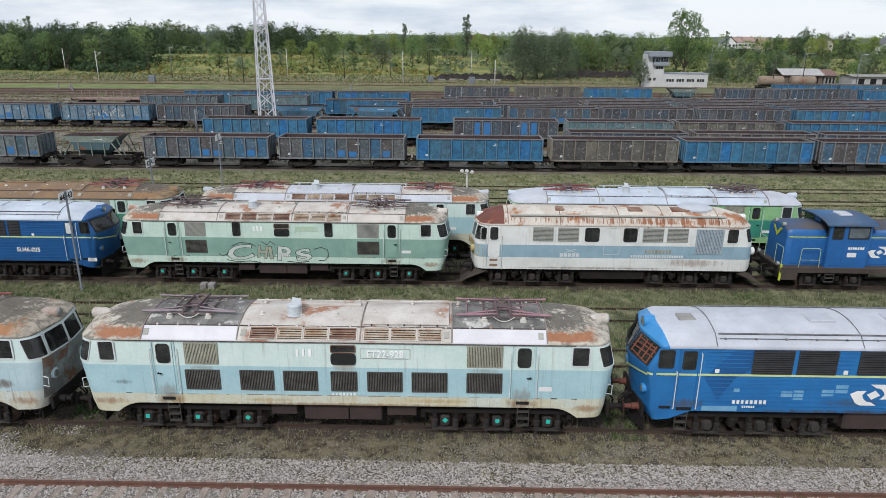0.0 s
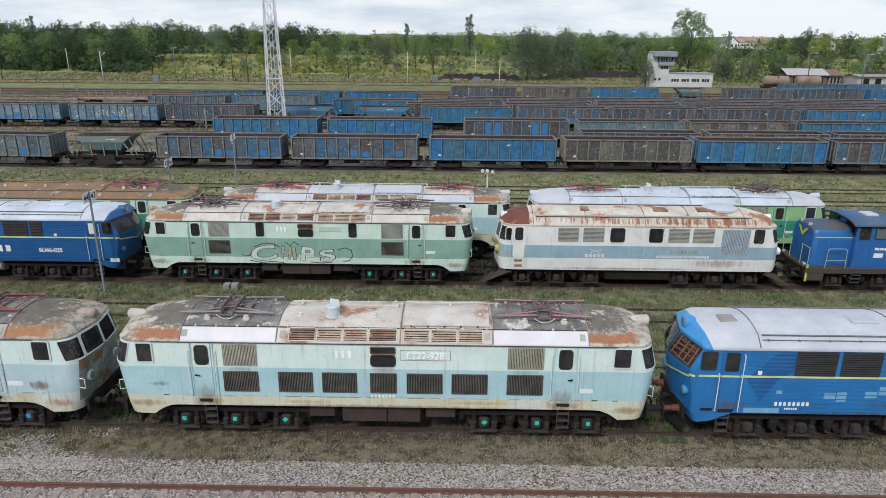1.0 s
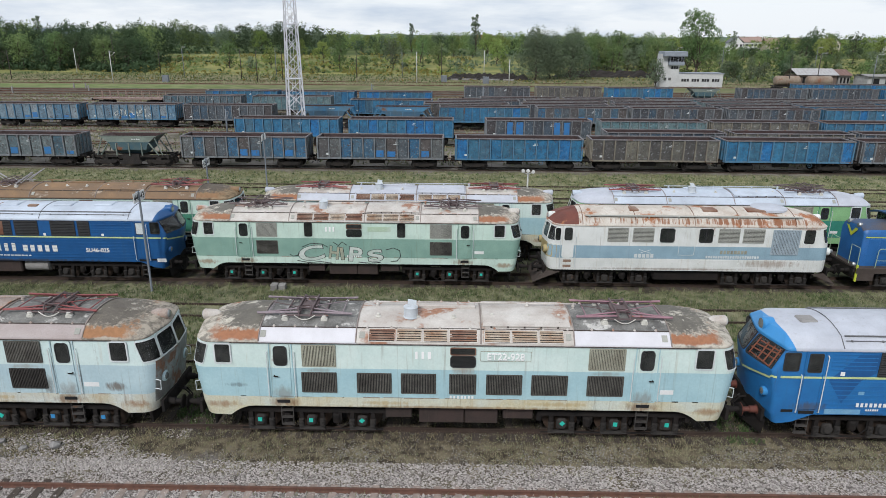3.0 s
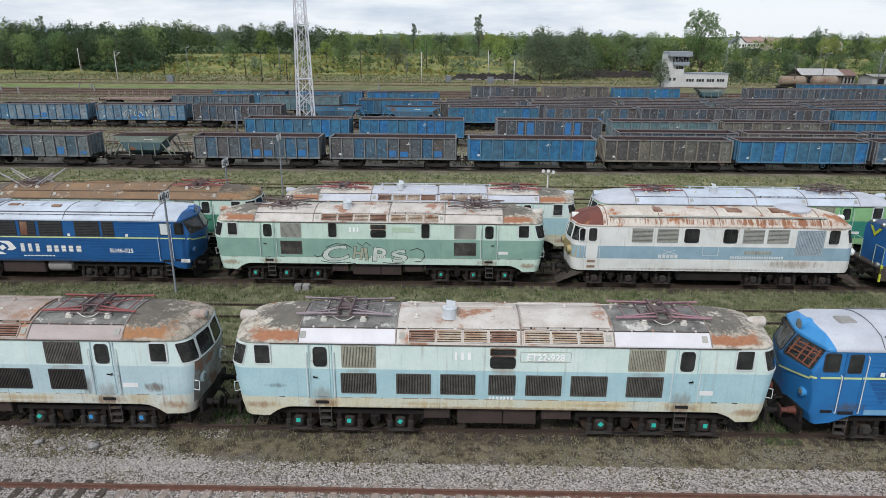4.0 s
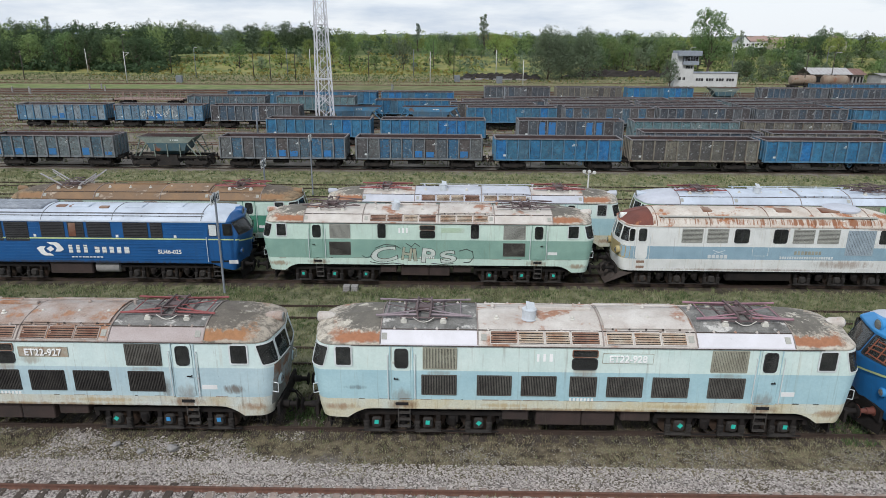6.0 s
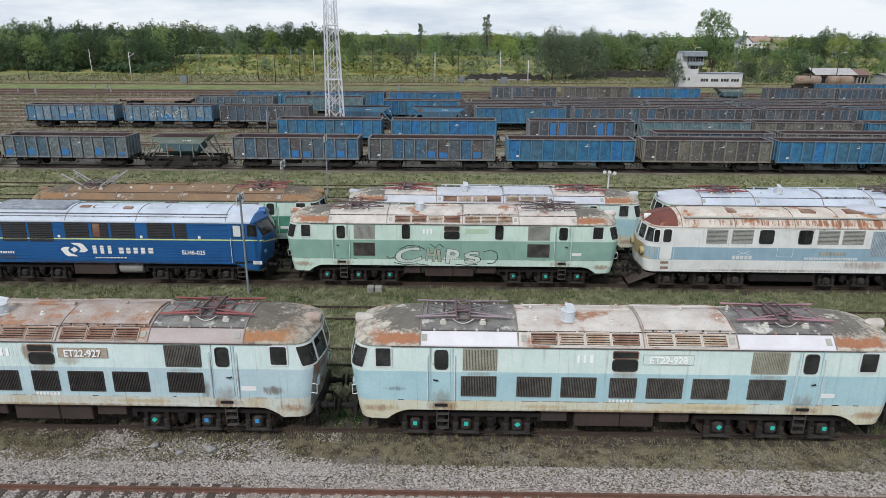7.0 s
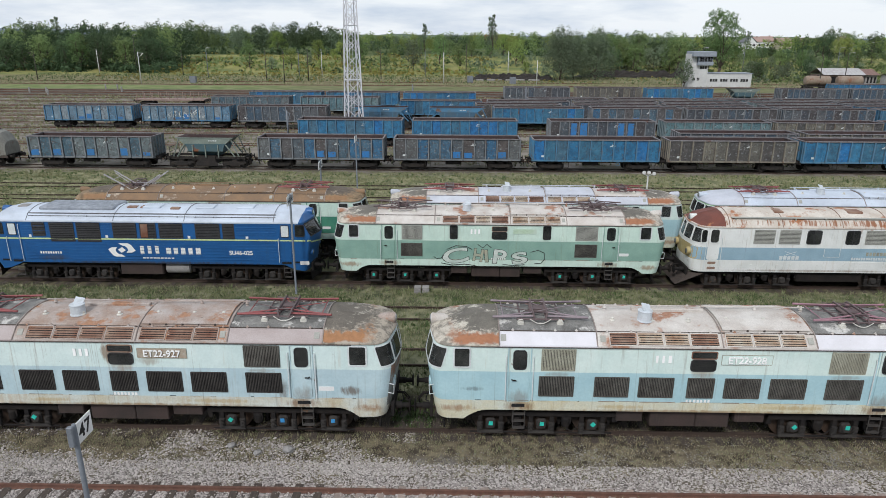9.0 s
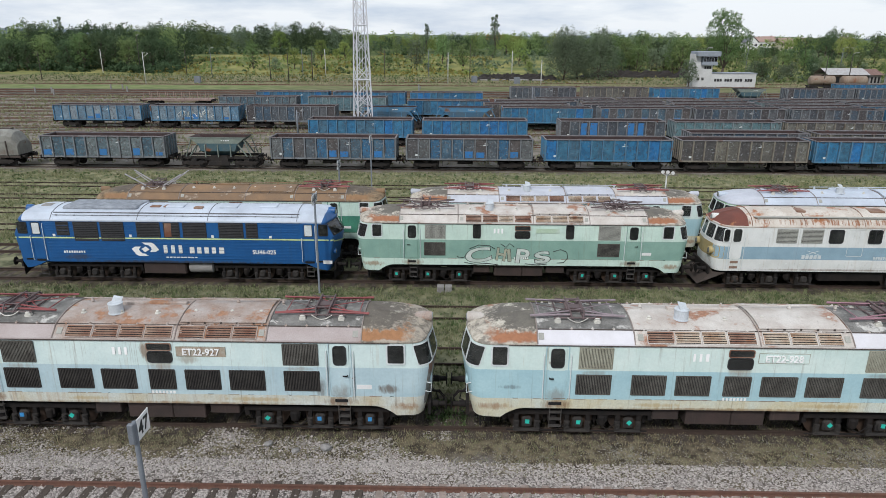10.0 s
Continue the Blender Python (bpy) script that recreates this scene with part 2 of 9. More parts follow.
M["mint_worn"] = mat("worn pale mint paint", (0.58, 0.685, 0.66), (0.50, 0.615, 0.60), streak=0.45, streak_col=(0.42, 0.38, 0.30), rust=0.12, speckle=0.1, rough=0.55, drip=0.6, grain=0.1, bump=0.06, fine=12, spots=WORN_SPOTS)
M["aqua_worn"] = mat("worn pale blue paint", (0.43, 0.55, 0.58), (0.36, 0.48, 0.52), streak=0.45, streak_col=(0.33, 0.32, 0.27), rust=0.14, speckle=0.1, rough=0.55, drip=0.6, grain=0.1, bump=0.06, fine=12, spots=WORN_SPOTS)
M["cream_worn"] = mat("rust-stained pale paint", (0.55, 0.60, 0.57), (0.50, 0.46, 0.34), scale=1.0, streak=0.7, streak_col=(0.33, 0.19, 0.09), rust=0.26, rust_col=(0.22, 0.09, 0.04), rough=0.65, drip=0.7, spots=LOW_SPOTS)
M["pale_green"] = mat("pale green paint", (0.54, 0.67, 0.59), (0.46, 0.59, 0.52), streak=0.45, streak_col=(0.26, 0.26, 0.18), rust=0.06, rough=0.5, drip=0.4, grain=0.1, bump=0.06, fine=12, spots=LOW_SPOTS[:4])
M["mid_green"] = mat("faded green paint", (0.25, 0.40, 0.335), (0.20, 0.34, 0.285), streak=0.4, streak_col=(0.14, 0.15, 0.1), rust=0.06, rough=0.55)
M["leaf_green"] = mat("light green paint", (0.27, 0.50, 0.24), (0.22, 0.42, 0.2), streak=0.3, rust=0.05, rough=0.5)
M["deep_green"] = mat("deep green paint", (0.05, 0.27, 0.19), (0.04, 0.22, 0.16), streak=0.3, rust=0.05, rough=0.5)
M["bottle"] = mat("old green paint", (0.07, 0.26, 0.17), (0.05, 0.2, 0.14), streak=0.4, rust=0.1, rough=0.55)
M["roof_pale"] = mat("weathered pale roof paint", (0.58, 0.55, 0.51), (0.42, 0.37, 0.33), scale=1.1, streak=0.3, streak_col=(0.3, 0.26, 0.22), speckle=0.2, rust=0.56, rust_col=(0.24, 0.125, 0.08), rust_scale=0.55, rough=0.75, bump=0.3)
M["roof_grime"] = mat("sooty grey roof paint", (0.25, 0.245, 0.23), (0.115, 0.112, 0.105), scale=1.7, streak=0.5, streak_col=(0.36, 0.35, 0.33), rust=0.5, rust_col=(0.36, 0.35, 0.33), rust_scale=1.3, rough=0.85, bump=0.3, grain=0.45, speckle=0.35)
M["seam_grey"] = mat("dirty grey seam", (0.10, 0.10, 0.105), (0.18, 0.18, 0.185), scale=3, rough=0.8)
M["seam"] = mat("dirty roof seam", (0.20, 0.165, 0.15), (0.33, 0.28, 0.25), scale=3, rough=0.8)
M["leaf_wash"] = mat("washed out green panel", (0.42, 0.55, 0.40), (0.5, 0.6, 0.52), rough=0.6)
M["roof_slope"] = mat("white painted roof slope", (0.60, 0.59, 0.62), (0.52, 0.51, 0.53), scale=0.8, streak=0.3, streak_col=(0.42, 0.38, 0.36), rust=0.06, rust_col=(0.3, 0.16, 0.1), speckle=0.05, rough=0.6, bump=0.03, grain=0.08)
M["roof_slope_pink"] = mat("dull pinkish roof slope", (0.41, 0.36, 0.35), (0.33, 0.275, 0.26), scale=0.8, streak=0.3, streak_col=(0.28, 0.2, 0.16), rust=0.22, rust_col=(0.25, 0.13, 0.08), speckle=0.08, rough=0.7, bump=0.15)
M["roof_dome"] = roof_end("rusting roof end", (0.44, 0.40, 0.335), (0.25, 0.112, 0.06), (0.17, 0.155, 0.13), (0.36, 0.335, 0.28))
M["roof_dome_dark"] = roof_end("dark rusting roof end", (0.33, 0.29, 0.235), (0.25, 0.125, 0.06), (0.16, 0.14, 0.115), (0.26, 0.24, 0.20))
M["roof_dome_brown"] = roof_end("brown roof end", (0.24, 0.17, 0.10), (0.20, 0.115, 0.06), (0.13, 0.105, 0.08), (0.22, 0.18, 0.14))
M["roof_rusty"] = mat("brown rusted roof", (0.42, 0.375, 0.345), (0.30, 0.215, 0.17), scale=1.3, streak=0.4, streak_col=(0.46, 0.43, 0.40), rust=0.56, rust_col=(0.235, 0.125, 0.075), rust_scale=0.9, speckle=0.3, rough=0.8, bump=0.3, grain=0.35)
M["roof_orange"] = mat("ochre brown roof paint", (0.27, 0.165, 0.088), (0.17, 0.115, 0.075), scale=0.7, rust=0.4, rust_col=(0.27, 0.22, 0.17), rust_scale=0.7, rough=0.8, bump=0.3, grain=0.3)
M["roof_white"] = mat("white roof paint", (0.49, 0.545, 0.62), (0.38, 0.42, 0.48), scale=0.8, streak=0.3, rust=0.2, rust_col=(0.26, 0.16, 0.1), speckle=0.15, rough=0.55, grain=0.12, bump=0.06)
M["roof_silver"] = mat("pale grey roof paint", (0.47, 0.49, 0.54), (0.38, 0.395, 0.44), scale=0.9, streak=0.5, streak_col=(0.30, 0.28, 0.27), rust=0.16, rust_col=(0.3, 0.18, 0.11), speckle=0.12, rough=0.6, bump=0.06, grain=0.1)
M["side_white"] = mat("dull white paint", (0.70, 0.71, 0.69), (0.60, 0.615, 0.59), speckle=0.15, streak=0.5, streak_col=(0.42, 0.33, 0.22), rust=0.2, rust_col=(0.2, 0.1, 0.05), rough=0.5, drip=0.6, drip_col=(0.16, 0.09, 0.05), grain=0.12, spots=((4.5, 1.5, 2.2, 0.35, 0.6, (0.2, 0.12, 0.07)), (-1, 1.15, 6, 0.1, 0.6, (0.16, 0.1, 0.06)), (6.2, 3.5, 1.2, 0.12, 0.7, (0.22, 0.1, 0.05))))
M["side_slate"] = mat("faded slate blue paint", (0.29, 0.42, 0.50), (0.24, 0.36, 0.43), drip=0.5, drip_col=(0.14, 0.15, 0.15), streak=0.4, streak_col=(0.3, 0.33, 0.33), rust=0.06, rough=0.5)
M["roof_streaked"] = mat("white roof streaked with rust", (0.60, 0.56, 0.50), (0.46, 0.40, 0.34), scale=1.1, streak=0.6, streak_col=(0.30, 0.17, 0.09), rust=0.62, rust_col=(0.25, 0.105, 0.05), rust_scale=0.6, speckle=0.35, rough=0.75, bump=0.25)


def rust_runs(m, foot, top, tint):
    """Close-set rust runs down a roof's flank, longer in some stretches than in others."""
    n, l = m.node_tree.nodes, m.node_tree.links
    b = n["Principled BSDF"]
    src = b.inputs["Base Color"].links[0].from_socket
    co, se = n.new("ShaderNodeTexCoord"), n.new("ShaderNodeSeparateXYZ")
    l.new(co.outputs["Object"], se.inputs[0])

    def tex(sc, stretch):
        mp, t = n.new("ShaderNodeMapping"), n.new("ShaderNodeTexNoise")
        mp.inputs["Scale"].default_value = stretch
        t.inputs["Scale"].default_value, t.inputs["Detail"].default_value, t.inputs["Roughness"].default_value = sc, 5, 0.65
        l.new(co.outputs["Object"], mp.inputs["Vector"])
        l.new(mp.outputs["Vector"], t.inputs["Vector"])
        return t.outputs["Fac"]

    def calc(op, a, c):
        q = n.new("ShaderNodeMath")
        q.operation = op
        for i, v in enumerate((a, c)):
            if isinstance(v, float):
                q.inputs[i].default_value = v
            else:
                l.new(v, q.inputs[i])
        return q.outputs[0]

    def span(v, a, c, hi):
        r = n.new("ShaderNodeMapRange")
        r.inputs["From Min"].default_value, r.inputs["From Max"].default_value, r.inputs["To Max"].default_value = a, c, hi
        l.new(v, r.inputs["Value"])
        return r.outputs["Result"]

    band = calc("SUBTRACT", span(se.outputs["Z"], top, top - 0.10, 0.16), span(se.outputs["Z"], foot + 0.07, foot, 0.12))
    much = calc("ADD", band, calc("MULTIPLY", tex(0.35, (1, 0.2, 0.2)), 0.35))
    much = calc("ADD", much, span(se.outputs["X"], -5.0, -1.5, 0.06))
    runs = calc("ADD", much, tex(3.0, (2.4, 0.12, 0.25)))
    x = n.new("ShaderNodeMix")
    x.data_type = "RGBA"
    l.new(span(runs, 0.86, 0.96, 0.92), x.inputs[0])
    l.new(src, x.inputs[6])
    x.inputs[7].default_value = (*tint, 1)
    l.new(x.outputs[2], b.inputs["Base Color"])


rust_runs(M["roof_streaked"], 3.66, 4.02, (0.21, 0.075, 0.028))
M["roof_red"] = mat("dark red oxide paint", (0.16, 0.05, 0.034), (0.11, 0.038, 0.028), scale=1.5, rust=0.4, rust_col=(0.26, 0.11, 0.05), speckle=0.25, rough=0.7)
M["blue"] = mat("bright blue paint", (0.022, 0.16, 0.40), (0.02, 0.13, 0.335), streak=0.25, streak_col=(0.05, 0.10, 0.16), rust=0.07, rough=0.38, bump=0.05, grain=0.12, drip=0.35, drip_col=(0.05, 0.07, 0.09), spots=((0, 1.24, 8.5, 0.13, 0.8, (0.05, 0.045, 0.04)), (-7.5, 1.5, 0.8, 0.3, 0.7, (0.07, 0.06, 0.05)), (-2.0, 1.6, 1.6, 0.25, 0.5, (0.06, 0.06, 0.06))))
M["navy"] = mat("deep blue paint", (0.016, 0.095, 0.265), (0.014, 0.078, 0.22), streak=0.25, streak_col=(0.03, 0.05, 0.08), rust=0.05, rough=0.38, bump=0.05, grain=0.12, drip=0.35, drip_col=(0.04, 0.06, 0.09), spots=((0, 1.24, 8.5, 0.13, 0.8, (0.04, 0.038, 0.036)), (-5.5, 1.5, 1.2, 0.25, 0.6, (0.05, 0.048, 0.045))))
M["bleached_blue"] = mat("bleached blue paint patch", (0.13, 0.32, 0.52), (0.18, 0.36, 0.52), scale=3, speckle=0.25, speckle_col=(0.03, 0.15, 0.38), rough=0.6, bump=0.0)
M["sky_blue"] = mat("light blue nose paint", (0.045, 0.25, 0.54), (0.04, 0.22, 0.48), rough=0.4, bump=0.05, grain=0.12)
M["stripe_pale"] = mat("pale yellow green stripe paint", (0.58, 0.68, 0.32), rough=0.5, bump=0.0)
M["mask_red"] = mat("rust-red window bar", (0.22, 0.075, 0.04), (0.15, 0.05, 0.03), rough=0.8)
M["rail_green"] = mat("pale green handrail paint", (0.34, 0.45, 0.30), (0.3, 0.4, 0.28), rough=0.6, bump=0.0)
M["lime"] = mat("yellow green stripe paint", (0.55, 0.62, 0.06), rough=0.5, bump=0.0)
M["white"] = mat("white lettering paint", (0.74, 0.74, 0.72), (0.66, 0.66, 0.64), rough=0.55, bump=0.0, grain=0.1)
M["letter_white"] = mat("bright white letter paint", (0.84, 0.84, 0.83), (0.78, 0.78, 0.77), rough=0.5, bump=0.0, grain=0.05)
M["spray"] = mat("dirty white spray paint", (0.70, 0.72, 0.68), (0.50, 0.51, 0.45), scale=2, rough=0.6, bump=0.0)
M["spray_tan"] = mat("thin tan spray paint", (0.42, 0.40, 0.30), (0.30, 0.34, 0.27), scale=2.2, rough=0.6, bump=0.0)
M["spray_dull"] = mat("thin whitish spray paint", (0.60, 0.64, 0.60), (0.42, 0.50, 0.45), scale=2.2, rough=0.6, bump=0.0)
M["soot"] = mat("black paint", (0.012, 0.012, 0.013), rough=0.6, bump=0.0)
M["louvre"] = mat("dirty steel louvre", (0.38, 0.38, 0.30), (0.27, 0.26, 0.20), scale=2.5, streak=0.6, streak_col=(0.05, 0.035, 0.025), rough=0.8)
M["louvre_dark"] = mat("dark grey radiator louvre", (0.045, 0.045, 0.047), (0.03, 0.03, 0.032), scale=2, rough=0.6)
M["louvre_black"] = mat("soot black louvre", (0.05, 0.045, 0.04), (0.025, 0.022, 0.02), scale=2.5, rough=0.85)
M["louvre_sooty"] = mat("sooty steel louvre", (0.12, 0.115, 0.10), (0.055, 0.05, 0.043), scale=2.5, streak=0.6, streak_col=(0.03, 0.022, 0.018), rough=0.8)
M["shutter"] = mat("pale blue grey shutter", (0.36, 0.43, 0.48), (0.28, 0.34, 0.38), scale=2, streak=0.4, rough=0.6)
M["louvre_pale"] = mat("grey louvre slats", (0.36, 0.36, 0.32), (0.30, 0.30, 0.27), scale=2, rough=0.7)
M["louvre_rust"] = mat("rusty roof louvre", (0.28, 0.19, 0.14), (0.15, 0.06, 0.035), scale=0.9, rough=0.85, rust=0.35)
M["louvre_tan"] = mat("rust-stained pale roof louvre", (0.46, 0.40, 0.32), (0.30, 0.19, 0.12), scale=1.6, streak=0.5, streak_col=(0.24, 0.11, 0.05), rust=0.35, rough=0.8)
# for flat sheets on closed walls: the shade of unlit depth as colour
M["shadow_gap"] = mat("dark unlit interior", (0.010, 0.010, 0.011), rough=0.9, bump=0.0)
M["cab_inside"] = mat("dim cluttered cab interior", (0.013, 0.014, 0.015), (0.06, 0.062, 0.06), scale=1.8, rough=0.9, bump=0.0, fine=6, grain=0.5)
M["glass"] = mat("dusty window glass", (0.55, 0.60, 0.60), rough=0.06, trans=1.0, bump=0.0, grain=0.05, specular=0.5)
M["rubber"] = mat("perished rubber seal", (0.03, 0.03, 0.032), rough=0.7, bump=0.0)
M["frame_pale"] = mat("pale window surround paint", (0.66, 0.70, 0.70), rough=0.5, rust=0.08, bump=0.05)
M["running"] = mat("greasy brown running gear", (0.012, 0.011, 0.011), (0.022, 0.018, 0.016), scale=2.5, rust=0.15, rust_col=(0.06, 0.032, 0.02), rough=0.85, bump=0.3, specular=0.2)
M["step_steel"] = mat("worn grey step steel", (0.075, 0.07, 0.066), (0.045, 0.04, 0.036), rust=0.3, rust_col=(0.12, 0.06, 0.03), rough=0.7)
M["dusty_gear"] = mat("dusty grey brown axle boxes", (0.04, 0.035, 0.031), (0.02, 0.018, 0.017), scale=3, rust=0.2, rust_col=(0.07, 0.04, 0.025), rough=0.85)
M["nose_dirt"] = mat("grimy bare nose sheet", (0.30, 0.34, 0.33), (0.16, 0.155, 0.14), scale=1.4, rust=0.55, rust_col=(0.15, 0.08, 0.05), rust_scale=1.1, streak=0.6, drip=0.6, rough=0.75)
M["wheel"] = mat("rusty wheel steel", (0.07, 0.045, 0.032), (0.035, 0.028, 0.024), rough=0.6, metal=0.3)
M["frame_steel"] = mat("grey brown frame steel", (0.075, 0.058, 0.05), (0.05, 0.038, 0.032), rust=0.3, rust_col=(0.13, 0.06, 0.03), rough=0.75)
M["teal_tag"] = mat("turquoise plastic tag", (0.03, 0.52, 0.42), rough=0.5, bump=0.0)
M["blue_tag"] = mat("blue plastic tag", (0.05, 0.28, 0.6), rough=0.5, bump=0.0)
M["panto"] = mat("faded red pantograph paint", (0.28, 0.075, 0.075), (0.20, 0.06, 0.06), scale=3, rust=0.2, rough=0.65)
M["panto_mauve"] = mat("mauve pantograph paint", (0.36, 0.20, 0.235), (0.25, 0.14, 0.165), scale=3, rust=0.2, rough=0.65)
M["panto_ash"] = mat("ashen mauve pantograph paint", (0.30, 0.245, 0.265), (0.20, 0.16, 0.175), scale=3, rust=0.25, rough=0.65)
M["panto_grey"] = mat("bleached grey pantograph tube", (0.40, 0.39, 0.40), (0.27, 0.26, 0.27), scale=3, rust=0.2, rough=0.6)
M["panto_dark"] = mat("dark pantograph steel", (0.12, 0.085, 0.085), rough=0.6, rust=0.2)
M["ceramic"] = mat("white glazed insulator", (0.62, 0.60, 0.54), rough=0.3, bump=0.0)
M["seam_rust"] = mat("rust-stained body seam", (0.22, 0.16, 0.11), (0.34, 0.33, 0.27), scale=3.0, rust=0.4, rough=0.8)
M["box_maroon"] = mat("dirty maroon equipment box", (0.052, 0.034, 0.030), (0.034, 0.025, 0.022), scale=1.6, streak=0.4, streak_col=(0.08, 0.06, 0.05), rust=0.2, rust_col=(0.09, 0.045, 0.028), rough=0.8)
M["panel_rust"] = mat("pale paint bleeding rust", (0.40, 0.39, 0.33), (0.30, 0.20, 0.13), scale=2.6, streak=0.6, streak_col=(0.18, 0.08, 0.04), rust=0.4, rough=0.8)
M["cover_mesh"] = mat("grey wire mesh", (0.34, 0.37, 0.41), (0.19, 0.21, 0.24), scale=3.5, fine=60, grain=0.5, rough=0.7, bump=0.3)
M["vent_pale"] = mat("pale blue grey sheet metal", (0.56, 0.60, 0.64), (0.45, 0.48, 0.50), scale=2.0, streak=0.5, streak_col=(0.3, 0.27, 0.24), rust=0.1, rough=0.6)
M["lamp_glass"] = mat("headlight glass", (0.45, 0.46, 0.45), rough=0.08, metal=0.6, bump=0.0)
M["rail_rust"] = mat("rust red rail", (0.15, 0.072, 0.050), (0.10, 0.05, 0.036), scale=4, rough=0.85, bump=0.2)
M["rail_dark"] = mat("dark rusted rail", (0.055, 0.035, 0.026), (0.04, 0.027, 0.02), scale=4, rough=0.85, bump=0.2)
M["sleeper"] = mat("weathered concrete sleeper", (0.34, 0.275, 0.24), (0.22, 0.18, 0.155), scale=3, rough=0.95, bump=0.4, fine=40)
M["sleeper_wood"] = mat("grey wooden sleeper", (0.085, 0.066, 0.054), (0.05, 0.04, 0.033), scale=3, rough=0.95, bump=0.4, stretch=(6, 1, 6))
M["stone"] = mat("pale ballast stone", (0.30, 0.272, 0.255), (0.17, 0.15, 0.138), scale=9, rough=0.9, bump=0.3, world_space=True, grain=0.3)
M["grass"] = mat("rough green grass", (0.10, 0.14, 0.055), (0.18, 0.185, 0.092), scale=0.5, rough=0.8, bump=0.0, grain=0.3, world_space=True, fine=6, specular=0.15)
M["dry_grass"] = mat("dry straw grass", (0.20, 0.19, 0.115), (0.13, 0.138, 0.072), scale=0.5, rough=0.85, bump=0.0, world_space=True, fine=6, specular=0.15)
M["pole_grey"] = mat("galvanised steel post", (0.19, 0.21, 0.235), (0.15, 0.165, 0.185), rough=0.6, metal=0.2)
M["pole_white"] = mat("pale concrete pole", (0.62, 0.62, 0.60), (0.5, 0.5, 0.48), rough=0.8)
M["pole_dark"] = mat("dark timber pole", (0.07, 0.06, 0.052), rough=0.9)
M["tower_steel"] = mat("pale painted lattice steel", (0.66, 0.66, 0.69), (0.56, 0.56, 0.60), scale=0.5, rough=0.6)
M["sign_white"] = mat("white enamel sign", (0.72, 0.72, 0.71), (0.62, 0.62, 0.61), rough=0.45, bump=0.0, grain=0.1)
M["concrete"] = mat("grey concrete block", (0.30, 0.29, 0.28), (0.22, 0.21, 0.2), rough=0.95, bump=0.4)


# ---- mesh helpers ----
def part(name, bm, material, parent, label=""):
    """Links a bmesh as one mesh under its thing or part."""
    me = bpy.data.meshes.new(name)
    bm.normal_update()
    bm.to_mesh(me)
    bm.free()
    for m in material if isinstance(material, (list, tuple)) else [material]:
        me.materials.append(m)
    ob = new(name, me)
    ob.parent = parent
    return tagged(ob, label)


def twin(ob, parent=None):
    """The same part once more on the other side of its thing, turned half round."""
    o = ob.copy()
    scene.collection.objects.link(o)
    o.parent = parent or ob.parent
    o.matrix_basis = pose(0, 0, 0, 0, 0, 180) @ ob.matrix_basis
    return o


def thing(name, label, category, x=0.0, y=0.0, z=0.0, turn=0.0, group=""):
    ob = new(name)
    ob.empty_display_size = 0.5
    ob.matrix_basis = pose(x, y, z, 0, 0, turn)
    return tagged(ob, label, category, group)


def raw(name, verts, faces, material, parent=None, smooth=False):
    me = bpy.data.meshes.new(name)
    me.from_pydata(verts, [], faces)
    for m in material if isinstance(material, (list, tuple)) else [material]:
        me.materials.append(m)
    if smooth:
        me.polygons.foreach_set("use_smooth", [True] * len(me.polygons))
    ob = new(name, me)
    ob.parent = parent
    return ob


def box(bm, x0, x1, y0, y1, z0, z1, mi=0, taper=0.0):
    v = [bm.verts.new(p) for p in ((x0, y0, z0), (x1, y0, z0), (x1, y1, z0), (x0, y1, z0),
                                   (x0 + taper, y0 + taper, z1), (x1 - taper, y0 + taper, z1), (x1 - taper, y1 - taper, z1), (x0 + taper, y1 - taper, z1))]
    for f in ((3, 2, 1, 0), (4, 5, 6, 7), (0, 1, 5, 4), (1, 2, 6, 5), (2, 3, 7, 6), (3, 0, 4, 7)):
        bm.faces.new([v[i] for i in f]).material_index = mi
    return v


def slab(bm, x0, x1, y0, y1, z0, z1, b=0.01, mi=0):
    """A box with bevelled upright and top edges."""
    rings = []
    for z, d in ((z0, 0), (z1 - b, 0), (z1, b)):
        rings.append([bm.verts.new(p) for p in ((x0 + b, y0 + d, z), (x1 - b, y0 + d, z), (x1 - d, y0 + b, z), (x1 - d, y1 - b, z),
                                                 (x1 - b, y1 - d, z), (x0 + b, y1 - d, z), (x0 + d, y1 - b, z), (x0 + d, y0 + b, z))])
    for a, c in zip(rings, rings[1:]):
        for i in range(8):
            bm.faces.new((a[i], a[(i + 1) % 8], c[(i + 1) % 8], c[i])).material_index = mi
    bm.faces.new(rings[-1]).material_index = mi
    bm.faces.new(rings[0][::-1]).material_index = mi


def tube(bm, a, b, r, n=6, r2=None, mi=0, cap=True):
    a, b = Vector(a), Vector(b)
    q = (b - a).to_track_quat("Z", "Y").to_matrix()
    r2 = r if r2 is None else r2
    ra = [bm.verts.new(a + q @ Vector((r * math.cos(6.2832 * i / n), r * math.sin(6.2832 * i / n), 0))) for i in range(n)]
    rb = [bm.verts.new(b + q @ Vector((r2 * math.cos(6.2832 * i / n), r2 * math.sin(6.2832 * i / n), 0))) for i in range(n)]
    for i in range(n):
        f = bm.faces.new((ra[i], ra[(i + 1) % n], rb[(i + 1) % n], rb[i]))
        f.material_index, f.smooth = mi, n > 6
    if cap:
        bm.faces.new(ra[::-1]).material_index = mi
        bm.faces.new(rb).material_index = mi


